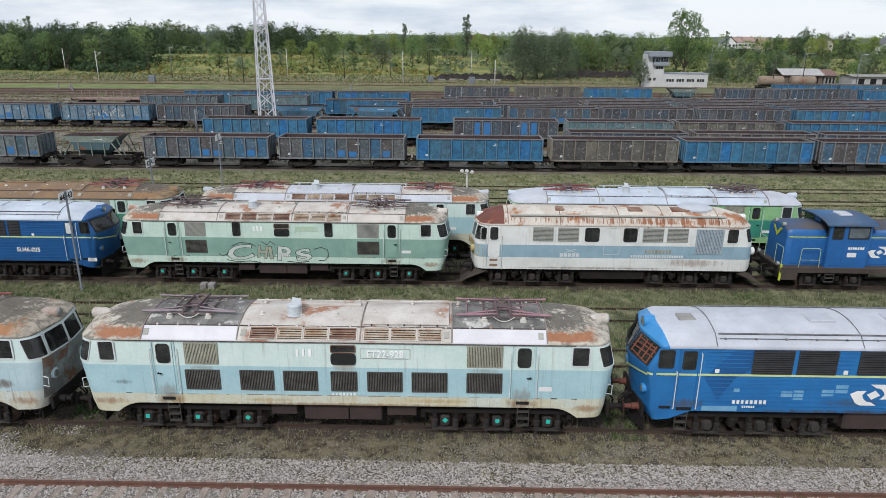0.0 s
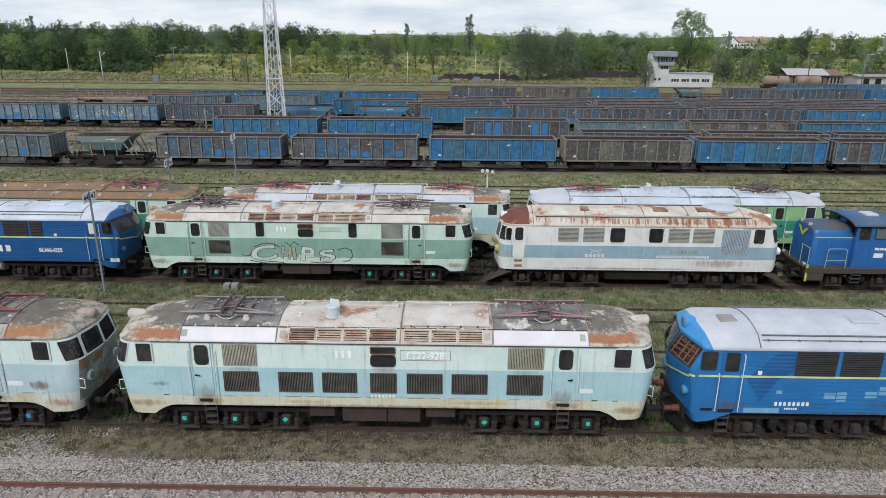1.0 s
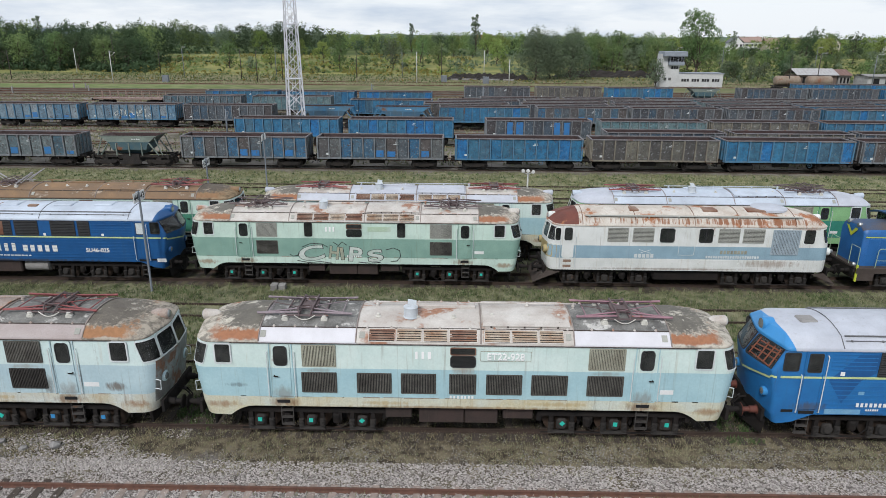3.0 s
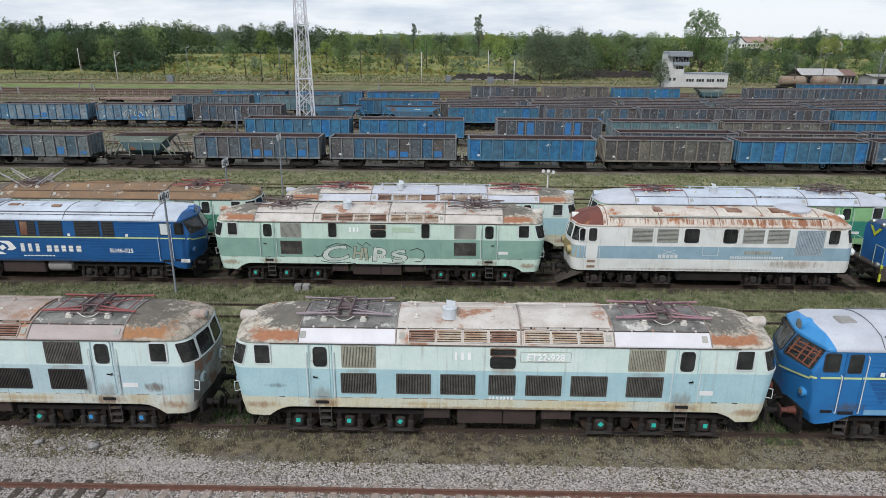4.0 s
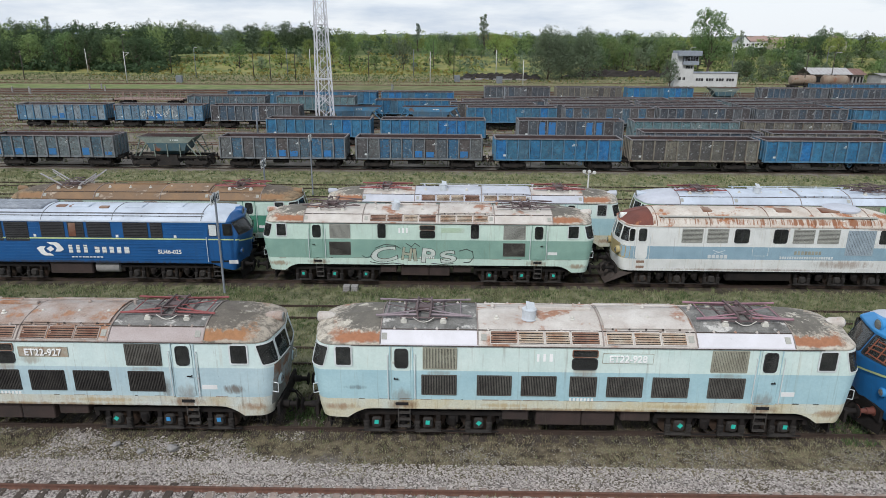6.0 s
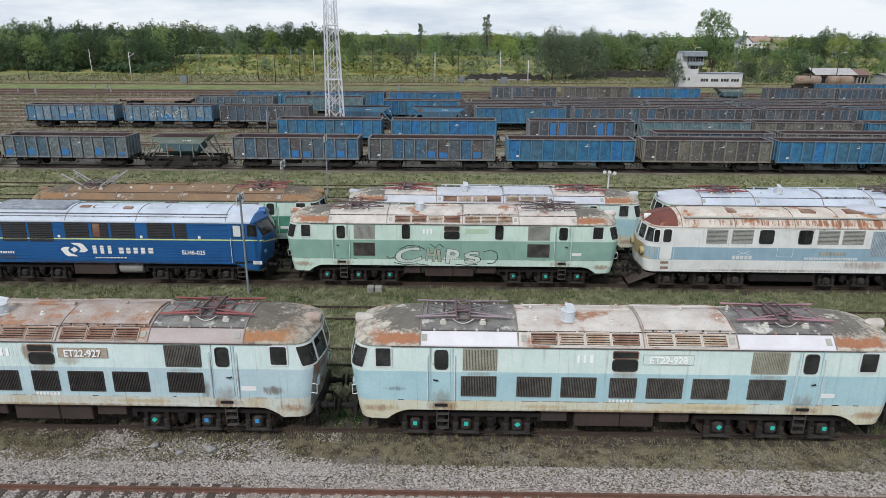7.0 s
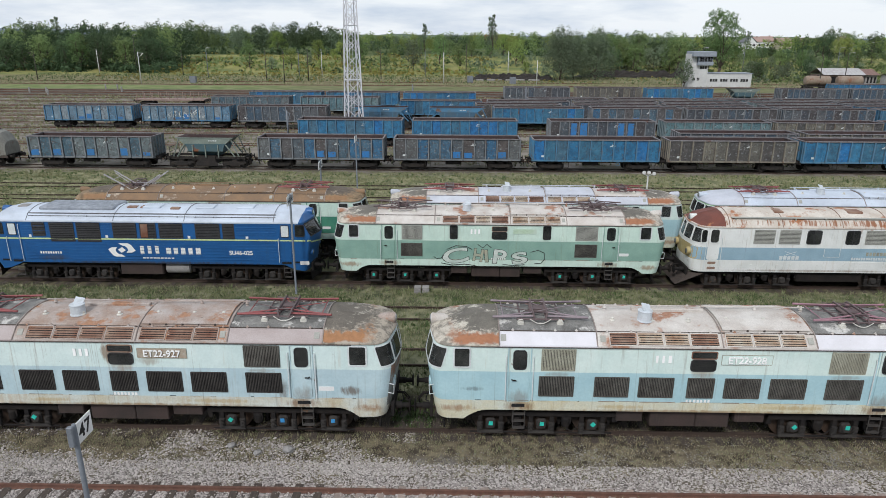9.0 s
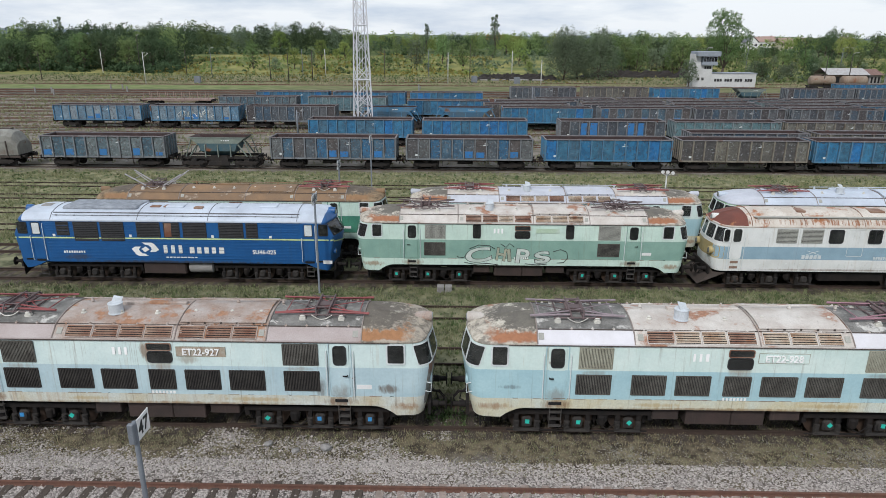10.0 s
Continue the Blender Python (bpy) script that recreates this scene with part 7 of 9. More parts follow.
def open_wagon(kind, panels=True, label=""):
    """A high-sided open wagon: floor, walls with ribs and rim, side panels, doors, underframe, bogies, buffers."""
    t = thing("open_wagon", label, "wagon", group="rows of open goods wagons")
    H, Wd, z0, z1 = 6.45, 1.40, 1.22, 3.30
    paint, fr = P[kind], FR[kind]
    bm = bmesh.new()
    for s in (-1, 1):
        box(bm, -H, H, s * Wd - 0.035, s * Wd + 0.035, z0, z1)
        box(bm, s * H - 0.035, s * H + 0.035, -Wd + 0.035, Wd - 0.035, z0, z1)
    part("tub", bm, M["hold"], t, "rust brown inside of the walls")
    bm = bmesh.new()
    slab(bm, -H, H, -Wd + 0.04, Wd - 0.04, z0 - 0.06, z0 + 0.04, 0.01)
    part("floor", bm, M["hold"], t)
    xs = [-H + 2 * H * i / 11 for i in range(12)]
    for s in (-1, 1):
        for i, (a, b) in enumerate(zip(xs, xs[1:])):
            bm = bmesh.new()
            y0, y1 = (s * (Wd + 0.036), s * (Wd + 0.055))
            door = i in (2, 3, 7, 8)
            lo, hi = min(y0, y1), max(y0, y1)
            # panel stops short of the ribs; dark tub shows there as made shadow lines
            box(bm, a + 0.09, b - 0.09, lo, hi, z0 + 0.02, z1 - 0.09)
            if door:
                box(bm, a + 0.13, b - 0.13, lo + s * 0.02, hi + s * 0.02, z0 + 0.1, z1 - 0.22)
                for z in (1.5, 2.9):
                    box(bm, a + 0.05, a + 0.25, lo + s * 0.035, hi + s * 0.035, z, z + 0.06)
            part("door_panel" if door else "side_panel", bm, paint, t)
        for k in range(4):
            bm = bmesh.new()
            a = -Wd + 2 * Wd * k / 4
            lo = s * (H + 0.036)
            box(bm, min(lo, lo + s * 0.018), max(lo, lo + s * 0.018), a + 0.04, a + 2 * Wd / 4 - 0.04, z0 + 0.02, z1 - 0.08)
            part("end_panel", bm, paint, t)
    bm = bmesh.new()
    for s in (-1, 1):
        for i, x in enumerate(xs):
            w = 0.06
            y0, y1 = s * (Wd + 0.02), s * (Wd + 0.20)
            box(bm, x - w, x + w, min(y0, y1), max(y0, y1), z0 - 0.1, z1 - 0.05)
        box(bm, -H - 0.08, H + 0.08, s * (Wd + 0.065) - 0.04, s * (Wd + 0.065) + 0.04, z0 - 0.14, z0 + 0.02)
        for k in range(5):
            y = -Wd + 0.1 + (2 * Wd - 0.2) * k / 4
            x0, x1 = s * (H + 0.03), s * (H + 0.14)
            box(bm, min(x0, x1), max(x0, x1), y - 0.05, y + 0.05, z0 - 0.1, z1 - 0.06)
    part("side_ribs", bm, fr, t)
    bm = bmesh.new()
    for s in (-1, 1):
        y0, y1 = s * (Wd - 0.05), s * (Wd + 0.15)
        box(bm, -H - 0.1, H + 0.1, min(y0, y1), max(y0, y1), z1 - 0.06, z1 + 0.04)
        x0, x1 = s * (H - 0.05), s * (H + 0.1)
        box(bm, min(x0, x1), max(x0, x1), -Wd + 0.05, Wd - 0.05, z1 - 0.06, z1 + 0.04)
    part("top_rim", bm, M["rim"], t)
    bm = bmesh.new()
    for s in (-1, 1):
        box(bm, -6.5, 6.5, s * 0.35 - 0.08, s * 0.35 + 0.08, 0.82, 1.16)
        box(bm, s * 6.5 - 0.06, s * 6.5 + 0.06, -1.3, 1.3, 0.86, 1.2)
    for x in (-4.2, -1.5, 1.5, 4.2):
        box(bm, x - 0.06, x + 0.06, -1.38, 1.38, 0.95, 1.12)
    tube(bm, (-1.2, -0.8, 0.75), (0.4, -0.8, 0.75), 0.2, 10)
    for x in (-3.0, 3.2):
        path_tube(bm, [(x - 0.25, -1.35, 1.05), (x - 0.25, -1.38, 0.45), (x + 0.25, -1.38, 0.45), (x + 0.25, -1.35, 1.05)], 0.025)
    part("underframe", bm, M["under"], t)
    bm = bmesh.new()
    pts = [(2.3 + 0.2 * math.cos(a * 0.5236), -1.45, 0.85 + 0.2 * math.sin(a * 0.5236)) for a in range(13)]
    path_tube(bm, pts, 0.02, 5)
    tube(bm, (2.3, -1.45, 0.85), (2.3, -0.8, 0.85), 0.02)
    part("brake_wheel", bm, fr, t)
    for x in (-4.5, 4.5):
        bm = bmesh.new()
        wagon_bogie_mesh(bm, x)
        part("bogie", bm, M["under"], t)
    buffers(t, 6.55, 1.04, 0.875, M["under"], 0.46)
    if kind in ("mixed", "patched", "slate", "worn"):
        rp = random.Random(len(kind) * 7 + 3)
        for i in {"mixed": rp.sample((1, 4, 5, 6, 9), 3), "patched": (2, 3, 7, 8), "slate": (0, 2, 5, 8, 10), "worn": (4, 5, 9)}[kind]:
            bm = bmesh.new()
            box(bm, xs[i] + 0.14 + rp.uniform(0, 0.1), xs[i + 1] - 0.14 - rp.uniform(0, 0.15), -Wd - 0.084, -Wd - 0.05, z0 + 0.12, z0 + (1.85 if kind == "patched" else rp.uniform(0.4, 1.0)))
            part("fresh_paint_patch", bm, M["patch_blue"], t, "patch of fresh bright blue paint")
    for a, b, c, d in ((1.55, 1.95, 2.75, 2.83), (1.4, 2.1, 2.6, 2.68), (-5.6, -5.2, 1.5, 1.7)):
        bm = bmesh.new()
        box(bm, a, b, -Wd - 0.065, -Wd - 0.056, c, d)
        part("stencil_bar", bm, M["frame_pale"], t)
    return t


def hopper_wagon(paint, fr, half=3.6, label=""):
    """A hopper with sloping ends on an open frame."""
    t = thing("hopper_wagon", label, "wagon", group="hopper wagons")
    bm = bmesh.new()
    rows = []
    for z, hx, hy in ((1.3, half * 0.42, 0.5), (1.8, half * 0.60, 1.30), (2.45, half * 0.68, 1.35), (2.6, half * 0.74, 1.37), (3.25, half, 1.37)):
        rows.append([bm.verts.new(p) for p in ((-hx, -hy, z), (hx, -hy, z), (hx, hy, z), (-hx, hy, z))])
    for j, (a, b) in enumerate(zip(rows, rows[1:])):
        for i in range(4):
            bm.faces.new((a[i], a[(i + 1) % 4], b[(i + 1) % 4], b[i])).material_index = 2 if j == 3 else 0
    bm.faces.new(rows[0][::-1])
    inner = [[bm.verts.new(p) for p in ((-hx, -hy, z), (hx, -hy, z), (hx, hy, z), (-hx, hy, z))] for z, hx, hy in ((3.2, half - 0.09, 1.3), (2.5, half * 0.64, 1.3), (1.6, half * 0.4, 0.5))]
    for a, b in zip([rows[-1]] + inner, inner):
        for i in range(4):
            bm.faces.new((a[i], a[(i + 1) % 4], b[(i + 1) % 4], b[i])).material_index = 1
    bm.faces.new(inner[-1]).material_index = 1
    part("hopper_body", bm, [paint, M["hold"], fr], t)
    bm = bmesh.new()
    for s in (-1, 1):
        for e in (-1, 1):
            tube(bm, (e * half * 0.93, s * 1.3, 3.0), (e * half * 1.16, s * 1.25, 1.25), 0.06, 4)
            tube(bm, (e * half * 0.72, s * 1.34, 2.5), (e * half * 1.02, s * 1.3, 1.25), 0.08, 4)
        for k in (-0.45, 0.0, 0.45):
            box(bm, k * half - 0.05, k * half + 0.05, s * 1.36 - 0.05, s * 1.36 + 0.05, 1.2, 2.5)
        box(bm, -half - 0.05, half + 0.05, s * 1.36 - 0.05, s * 1.36 + 0.05, 3.16, 3.24)
    part("hopper_frame", bm, fr, t)
    bm = bmesh.new()
    for s in (-1, 1):
        box(bm, -half - 1.0, half + 1.0, s * 1.0 - 0.08, s * 1.0 + 0.08, 0.98, 1.24)
        box(bm, s * (half + 1.0) - 0.08, s * (half + 1.0) + 0.08, -1.3, 1.3, 0.9, 1.25)
    for e in (-1, 1):
        for s in (-1, 1):
            tube(bm, (e * (half + 0.85), s * 1.2, 1.24), (e * (half + 0.85), s * 1.2, 2.2), 0.025)
        tube(bm, (e * (half + 0.85), -1.2, 2.2), (e * (half + 0.85), 1.2, 2.2), 0.025)
        tube(bm, (e * (half + 0.85), -1.2, 1.75), (e * (half + 0.85), 1.2, 1.75), 0.02)
    part("frame", bm, M["under"], t)
    bm = bmesh.new()
    box(bm, -half * 0.38, half * 0.38, -1.3, -1.24, 0.3, 0.7)
    box(bm, -half * 0.38, half * 0.38, 1.24, 1.3, 0.3, 0.7)
    box(bm, -half * 0.3, half * 0.3, -1.2, 1.2, 0.45, 1.3)
    part("chute", bm, M["under"], t)
    for x in (-half + 0.15, half - 0.15):
        bm = bmesh.new()
        wagon_bogie_mesh(bm, x)
        part("bogie", bm, M["under"], t)
    buffers(t, half + 1.0, 1.04, 0.875, M["under"], 0.46)
    bars(t, 0.4, 1.3, 2.86, 2.96, -1.385, M["frame_pale"], 4, seed=2)
    return t


def covered_hopper(label):
    t = thing("covered_wagon", label, "wagon")
    prof = [(-1.4, 1.2), (-1.42, 2.6), (-1.25, 3.2), (-0.8, 3.65), (-0.3, 3.8), (0.3, 3.8), (0.8, 3.65), (1.25, 3.2), (1.42, 2.6), (1.4, 1.2)]
    bm = bmesh.new()
    rows = []
    for x, k in ((-6.4, 0.55), (-5.9, 0.9), (-5.4, 1.0), (-1.8, 1.0), (1.8, 1.0), (5.4, 1.0), (5.9, 0.9), (6.4, 0.55)):
        rows.append([bm.verts.new((x, y * (0.7 + 0.3 * k), 1.2 + (z - 1.2) * k)) for y, z in prof])
    for a, b in zip(rows, rows[1:]):
        for i in range(len(prof) - 1):
            bm.faces.new((a[i], b[i], b[i + 1], a[i + 1]))
    bm.faces.new(rows[0][::-1])
    bm.faces.new(rows[-1])
    bmesh.ops.recalc_face_normals(bm, faces=bm.faces[:])
    part("tank_body", bm, mat("dusty pale grey paint", (0.25, 0.25, 0.225), (0.17, 0.165, 0.145), streak=0.6, rust=0.36, rust_col=(0.11, 0.065, 0.045), rough=0.8, spots=((0, 1.5, 9.0, 0.6, 0.8, (0.12, 0.08, 0.06)),)), t)
    bm = bmesh.new()
    for x in (-5.4, -2.7, 0, 2.7, 5.4):
        for s in (-1, 1):
            box(bm, x - 0.05, x + 0.05, s * 1.44 - 0.05, s * 1.44 + 0.05, 1.1, 2.7)
    slab(bm, -5.5, 5.5, -0.25, 0.25, 3.82, 3.88, 0.01)
    box(bm, -6.6, 6.6, -1.3, 1.3, 0.95, 1.15)
    part("frame", bm, M["frame_steel"], t)
    for x in (-4.5, 4.5):
        bm = bmesh.new()
        wagon_bogie_mesh(bm, x)
        part("bogie", bm, M["under"], t)
    buffers(t, 6.55, 1.04, 0.875, M["under"], 0.46)
    return t


def low_wagon(paint, fr, label, stakes=False):
    """A flat wagon with low drop sides or stakes."""
    t = thing("flat_wagon", label, "wagon", group="low flat wagons")
    bm = bmesh.new()
    slab(bm, -6.6, 6.6, -1.4, 1.4, 1.05, 1.3, 0.02)
    part("deck", bm, M["hold"] if not stakes else fr, t)
    if stakes:
        for k in range(9):
            for s in (-1, 1):
                bm = bmesh.new()
                x = -6.2 + k * 1.55
                box(bm, x - 0.05, x + 0.05, s * 1.36 - 0.05, s * 1.36 + 0.05, 1.3, 2.5)
                part("stake", bm, fr, t)
    else:
        for s in (-1, 1):
            for k in range(6):
                bm = bmesh.new()
                box(bm, -6.55 + k * 2.2, -4.4 + k * 2.2, s * 1.38 - 0.03, s * 1.38 + 0.03, 1.3, 2.0)
                part("drop_side", bm, paint, t)
            bm = bmesh.new()
            box(bm, s * 6.58 - 0.04, s * 6.58 + 0.04, -1.34, 1.34, 1.3, 2.05)
            part("end_board", bm, paint, t)
    for x in (-4.6, 4.6):
        bm = bmesh.new()
        wagon_bogie_mesh(bm, x)
        part("bogie", bm, M["under"], t)
    buffers(t, 6.6, 1.04, 0.875, M["under"], 0.46)
    return t


LABELS = {"blue": "faded blue high-sided open wagon with peeling paint", "grey": "grey high-sided open wagon with bare rusty panels", "mixed": "patchy blue and brown open wagon with worn panels",
          "olive": "olive brown open wagon with faded panels", "teal": "pale teal grey open wagon with worn panels", "slate": "slate grey open wagon with peeling side panels", "worn": "worn pale blue open wagon with chipped paint", "patched": "grey open wagon with two bright blue doors"}
proto = {}


def put_wagon(kind, x, yc):
    z = ground_z(yc) + 0.16
    m = pose(x, yc, z)
    if kind not in proto:
        if kind in LABELS:
            proto[kind] = open_wagon(kind, label=LABELS[kind])
        elif kind == "hopper":
            proto[kind] = hopper_wagon(mat("dusty teal paint", (0.045, 0.105, 0.135), (0.075, 0.115, 0.125), rust=0.3, streak=0.3, rough=0.8), mat("pale dusty rim paint", (0.20, 0.24, 0.21), (0.14, 0.165, 0.145), rust=0.35, rough=0.85), half=2.95, label="dusty teal hopper wagon with slanting ends")
        elif kind == "hopper_blue":
            proto[kind] = hopper_wagon(mat("dull blue hopper paint", (0.045, 0.12, 0.20), (0.07, 0.12, 0.16), rust=0.3, streak=0.3, rough=0.8), FR["blue"], half=4.0, label="dull blue hopper wagon with slanting ends")
        elif kind == "covered":
            proto[kind] = covered_hopper("dusty pale grey covered hopper wagon with rounded top")
        elif kind == "low_teal":
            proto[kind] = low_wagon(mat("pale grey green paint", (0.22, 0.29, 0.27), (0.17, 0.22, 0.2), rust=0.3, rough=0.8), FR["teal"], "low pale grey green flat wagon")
        elif kind == "low_red":
            proto[kind] = low_wagon(mat("dull red brown paint", (0.14, 0.06, 0.05), (0.11, 0.07, 0.06), rust=0.3, rough=0.8), FR["grey"], "low red brown flat wagon")
        elif kind == "stakes":
            proto[kind] = low_wagon(None, mat("pinkish rusted steel", (0.28, 0.20, 0.17), (0.2, 0.14, 0.12), rough=0.85), "rusty flat wagon with upright stakes", True)
        proto[kind].matrix_basis = m
        return proto[kind]
    return copy_thing(proto[kind], m)


ROWS = [
    (68.0, ["covered:-65.2", "slate:-49.6", "hopper:-37.65", "mixed:-25.6", "mixed:-11.5", "blue:2.8", "olive:16.7", "blue:30.4", "mixed:44.3", "grey:58.3"]),
    (73.3, ["grey:19.4", "olive:33.4", "grey:47.4", "blue:61.4"]),
    (82.9, ["blue:-24.8", "blue:-10.5", "patched:6.6", "teal:20.8", "olive:34.5", "blue:48.4", "blue:62.4"]),
    (97.6, ["worn:-65.6", "worn:-51.2", "grey:-37.0", "hopper_blue:-22.6", "hopper_blue:-11.4", "blue:0.5", "mixed:14.7", "grey:28.4", "grey:42.4", "blue:56.4", "blue:70.4"]),
    (102.4, ["olive:-2", "grey:13", "mixed:27", "grey:41.8", "blue:55.8", "teal:69.8", "blue:83.8"]),
    (107.2, ["blue:-14", "grey:0", "olive:14", "grey:28", "teal:42", "grey:56", "blue:70", "grey:84"]),
    (112.0, ["slate:-46", "teal:-31", "low_teal:-15", "grey:7", "olive:21", "teal:35", "grey:49", "grey:63", "blue:77"]),
    (117.0, ["low_red:4", "low_red:18", "low_red:32", "low_red:46", "low_red:60"]),
    (122.0, ["blue:-42.5", "blue:-28.5", "blue:-14.5", "low_red:0", "low_red:16", "low_teal:74"]),
    (127.0, ["stakes:-66", "low_teal:58"]),
    (135.0, ["grey:4.7", "olive:19", "blue:33.1", "hopper:46", "grey:59.6", "grey:73.6", "blue:88"]),
    (150.0, ["blue:77.9", "blue:91.7", "low_teal:105.5", "blue:119.3"]),
]
for yc, items in ROWS:
    for it in items:
        kind, xx = it.split(":")
        wg = put_wagon(kind, float(xx), yc)
        if it == "worn:-51.2":
            # unreadable white scrawl sprayed over the middle panels
            rs = random.Random(4)
            for k in range(9):
                bm = bmesh.new()
                a = -2.6 + k * 0.62
                pts = [(a + rs.uniform(0, 0.6), -1.475, 1.5 + rs.uniform(0, 1.2)) for _ in range(6)]
                path_tube(bm, pts, 0.05, 5)
                part("graffiti_stroke", bm, M["spray"], wg, "white sprayed stroke")


# ---- signs, posts, small things between the tracks ----
def track_sign(x, y, right="", left="", height=5.45):
    t = thing("track_sign", "grey steel post with two white track number plates", "sign", x, y, ground_z(y), group="track number signs")
    bm = bmesh.new()
    lathe(bm, (0, 0, 0), [(0.09, 0), (0.06, 0.05), (0.055, height - 0.1), (0.04, height)], 12)
    part("post", bm, M["pole_grey"], t)
    for s, num in ((1, right), (-1, left)):
        if num is None:
            continue
        pl = new("number_plate")
        pl.parent = t
        pl.matrix_basis = pose(0.0, s * 0.03, height - 0.3, 0, 0, s * 90)
        bm = bmesh.new()
        slab(bm, 0.02, 0.62, -0.012, 0.012, -0.26, 0.26, 0.008)
        part("plate", bm, M["sign_white"], pl)
        for z in (-0.18, 0.18):
            bm = bmesh.new()
            box(bm, 0.0, 0.58, 0.013 if s > 0 else -0.03, 0.03 if s > 0 else -0.013, z - 0.02, z + 0.02)
            part("bracket", bm, M["pole_grey"], pl)
        if num:
            text(pl, num, 0.46, 0.32, -0.013 if s > 0 else 0.013, -0.16, M["soot"], "numeral", 0.003, turn=0 if s > 0 else 180, fat=0.01)
    bm = bmesh.new()
    slab(bm, -0.11, 0.03, -0.13, -0.02, height - 0.5, height - 0.02, 0.02)
    part("sign_mount", bm, M["pole_grey"], t)
    return t


track_sign(-20.02, 11.25, "47", None)
track_sign(-20.42, 32.45, "43", "44", 5.62)
track_sign(-21.1, 44.0, "41", "42", 5.3)
track_sign(-20.3, 55.5, "", "", 5.4)


def lamp_post(x, y):
    t = thing("floodlight_post", "pale post carrying a cluster of floodlights", "lamp", x, y, ground_z(y))
    bm = bmesh.new()
    lathe(bm, (0, 0, 0), [(0.1, 0), (0.07, 0.1), (0.05, 4.8), (0.05, 4.95)], 10)
    part("post", bm, M["pole_white"], t)
    for a in (-0.34, -0.02, 0.32):
        bm = bmesh.new()
        tube(bm, (0, 0, 4.8), (a, -0.1, 4.95), 0.025)
        lathe(bm, (a, -0.02, 5.0 + 0.06 * (a < 0)), [(0.05, 0), (0.11, -0.12), (0.12, -0.2), (0.1, -0.21)], 12, "y")
        part("floodlight", bm, M["pole_white"], t)


lamp_post(0.98, 41.95)
for k, dx in enumerate((-0.22, 0.22)):
    t = thing("concrete_block", "grey ribbed concrete block lying in the grass", "block", -13.55 + dx, 32.9, -0.17)
    bm = bmesh.new()
    slab(bm, -0.2, 0.2, -0.22, 0.22, 0.0, 0.11, 0.02)
    slab(bm, -0.18, 0.18, -0.2, 0.2, 0.13, 0.24, 0.02)
    slab(bm, -0.19, 0.19, -0.21, 0.21, 0.26, 0.34, 0.02)
    box(bm, -0.16, 0.16, -0.18, 0.18, 0.06, 0.3)
    part("block", bm, M["concrete"], t)

for x, y, s in ((-17.4, 18.1, 0.26), (-19.4, 18.3, 0.18), (-18.4, 17.95, 0.16)):
    t = thing("rock", "pale broken stone on the ballast", "rock", x, y, -0.17, group="loose rocks")
    bm = bmesh.new()
    bmesh.ops.create_icosphere(bm, subdivisions=1, radius=s)
    r_ = random.Random(int(x * 10))
    for v in bm.verts:
        v.co *= r_.uniform(0.65, 1.1)
        v.co.z = v.co.z * 0.6 + s * 0.3
    part("rock", bm, M["concrete"], t)


# ---- lattice tower ----
def lattice_tower(x, y, h=34.0):
    t = thing("lattice_tower", "tall pale steel lattice floodlight tower", "tower", x, y, ground_z(y), 24)
    half = lambda z: 1.08 - 0.0235 * z
    corners = ((-1, -1), (1, -1), (1, 1), (-1, 1))
    for cx, cy in corners:
        bm = bmesh.new()
        tube(bm, (cx * half(0), cy * half(0), 0), (cx * half(h), cy * half(h), h), 0.11, 4, 0.08)
        part("leg", bm, M["tower_steel"], t)
        bm = bmesh.new()
        slab(bm, cx * half(0) - 0.3, cx * half(0) + 0.3, cy * half(0) - 0.3, cy * half(0) + 0.3, -0.1, 0.25, 0.03)
        part("footing", bm, M["concrete"], t)
    zs = [0.3]
    while zs[-1] < h:
        zs.append(zs[-1] + 1.9 * (1 - 0.008 * zs[-1]))
    for k in range(4):
        a, b = corners[k], corners[(k + 1) % 4]
        for i, (z0, z1) in enumerate(zip(zs, zs[1:])):
            p = lambda c, z: (c[0] * half(z), c[1] * half(z), z)
            spans = [("brace", p(a, z0), p(b, z1), 0.048)]
            if i % 2 == 0:
                spans.append(("brace", p(b, z0), p(a, z1), 0.042))
            if i % 4 == 0:
                spans.append(("girt", p(a, z0), p(b, z0), 0.07))
            for nm, q0, q1, rr in spans:
                bm = bmesh.new()
                tube(bm, q0, q1, rr, 4)
                part(nm, bm, M["tower_steel"], t)
    bm = bmesh.new()
    for s in (-0.22, 0.22):
        tube(bm, (s, 0.2, 0.3), (s, 0.2, h), 0.03, 4)
    for i in range(int(h / 0.5)):
        tube(bm, (-0.22, 0.2, 0.5 + i * 0.5), (0.22, 0.2, 0.5 + i * 0.5), 0.018, 4)
    part("ladder", bm, M["tower_steel"], t)


lattice_tower(-25.6, 90.2)


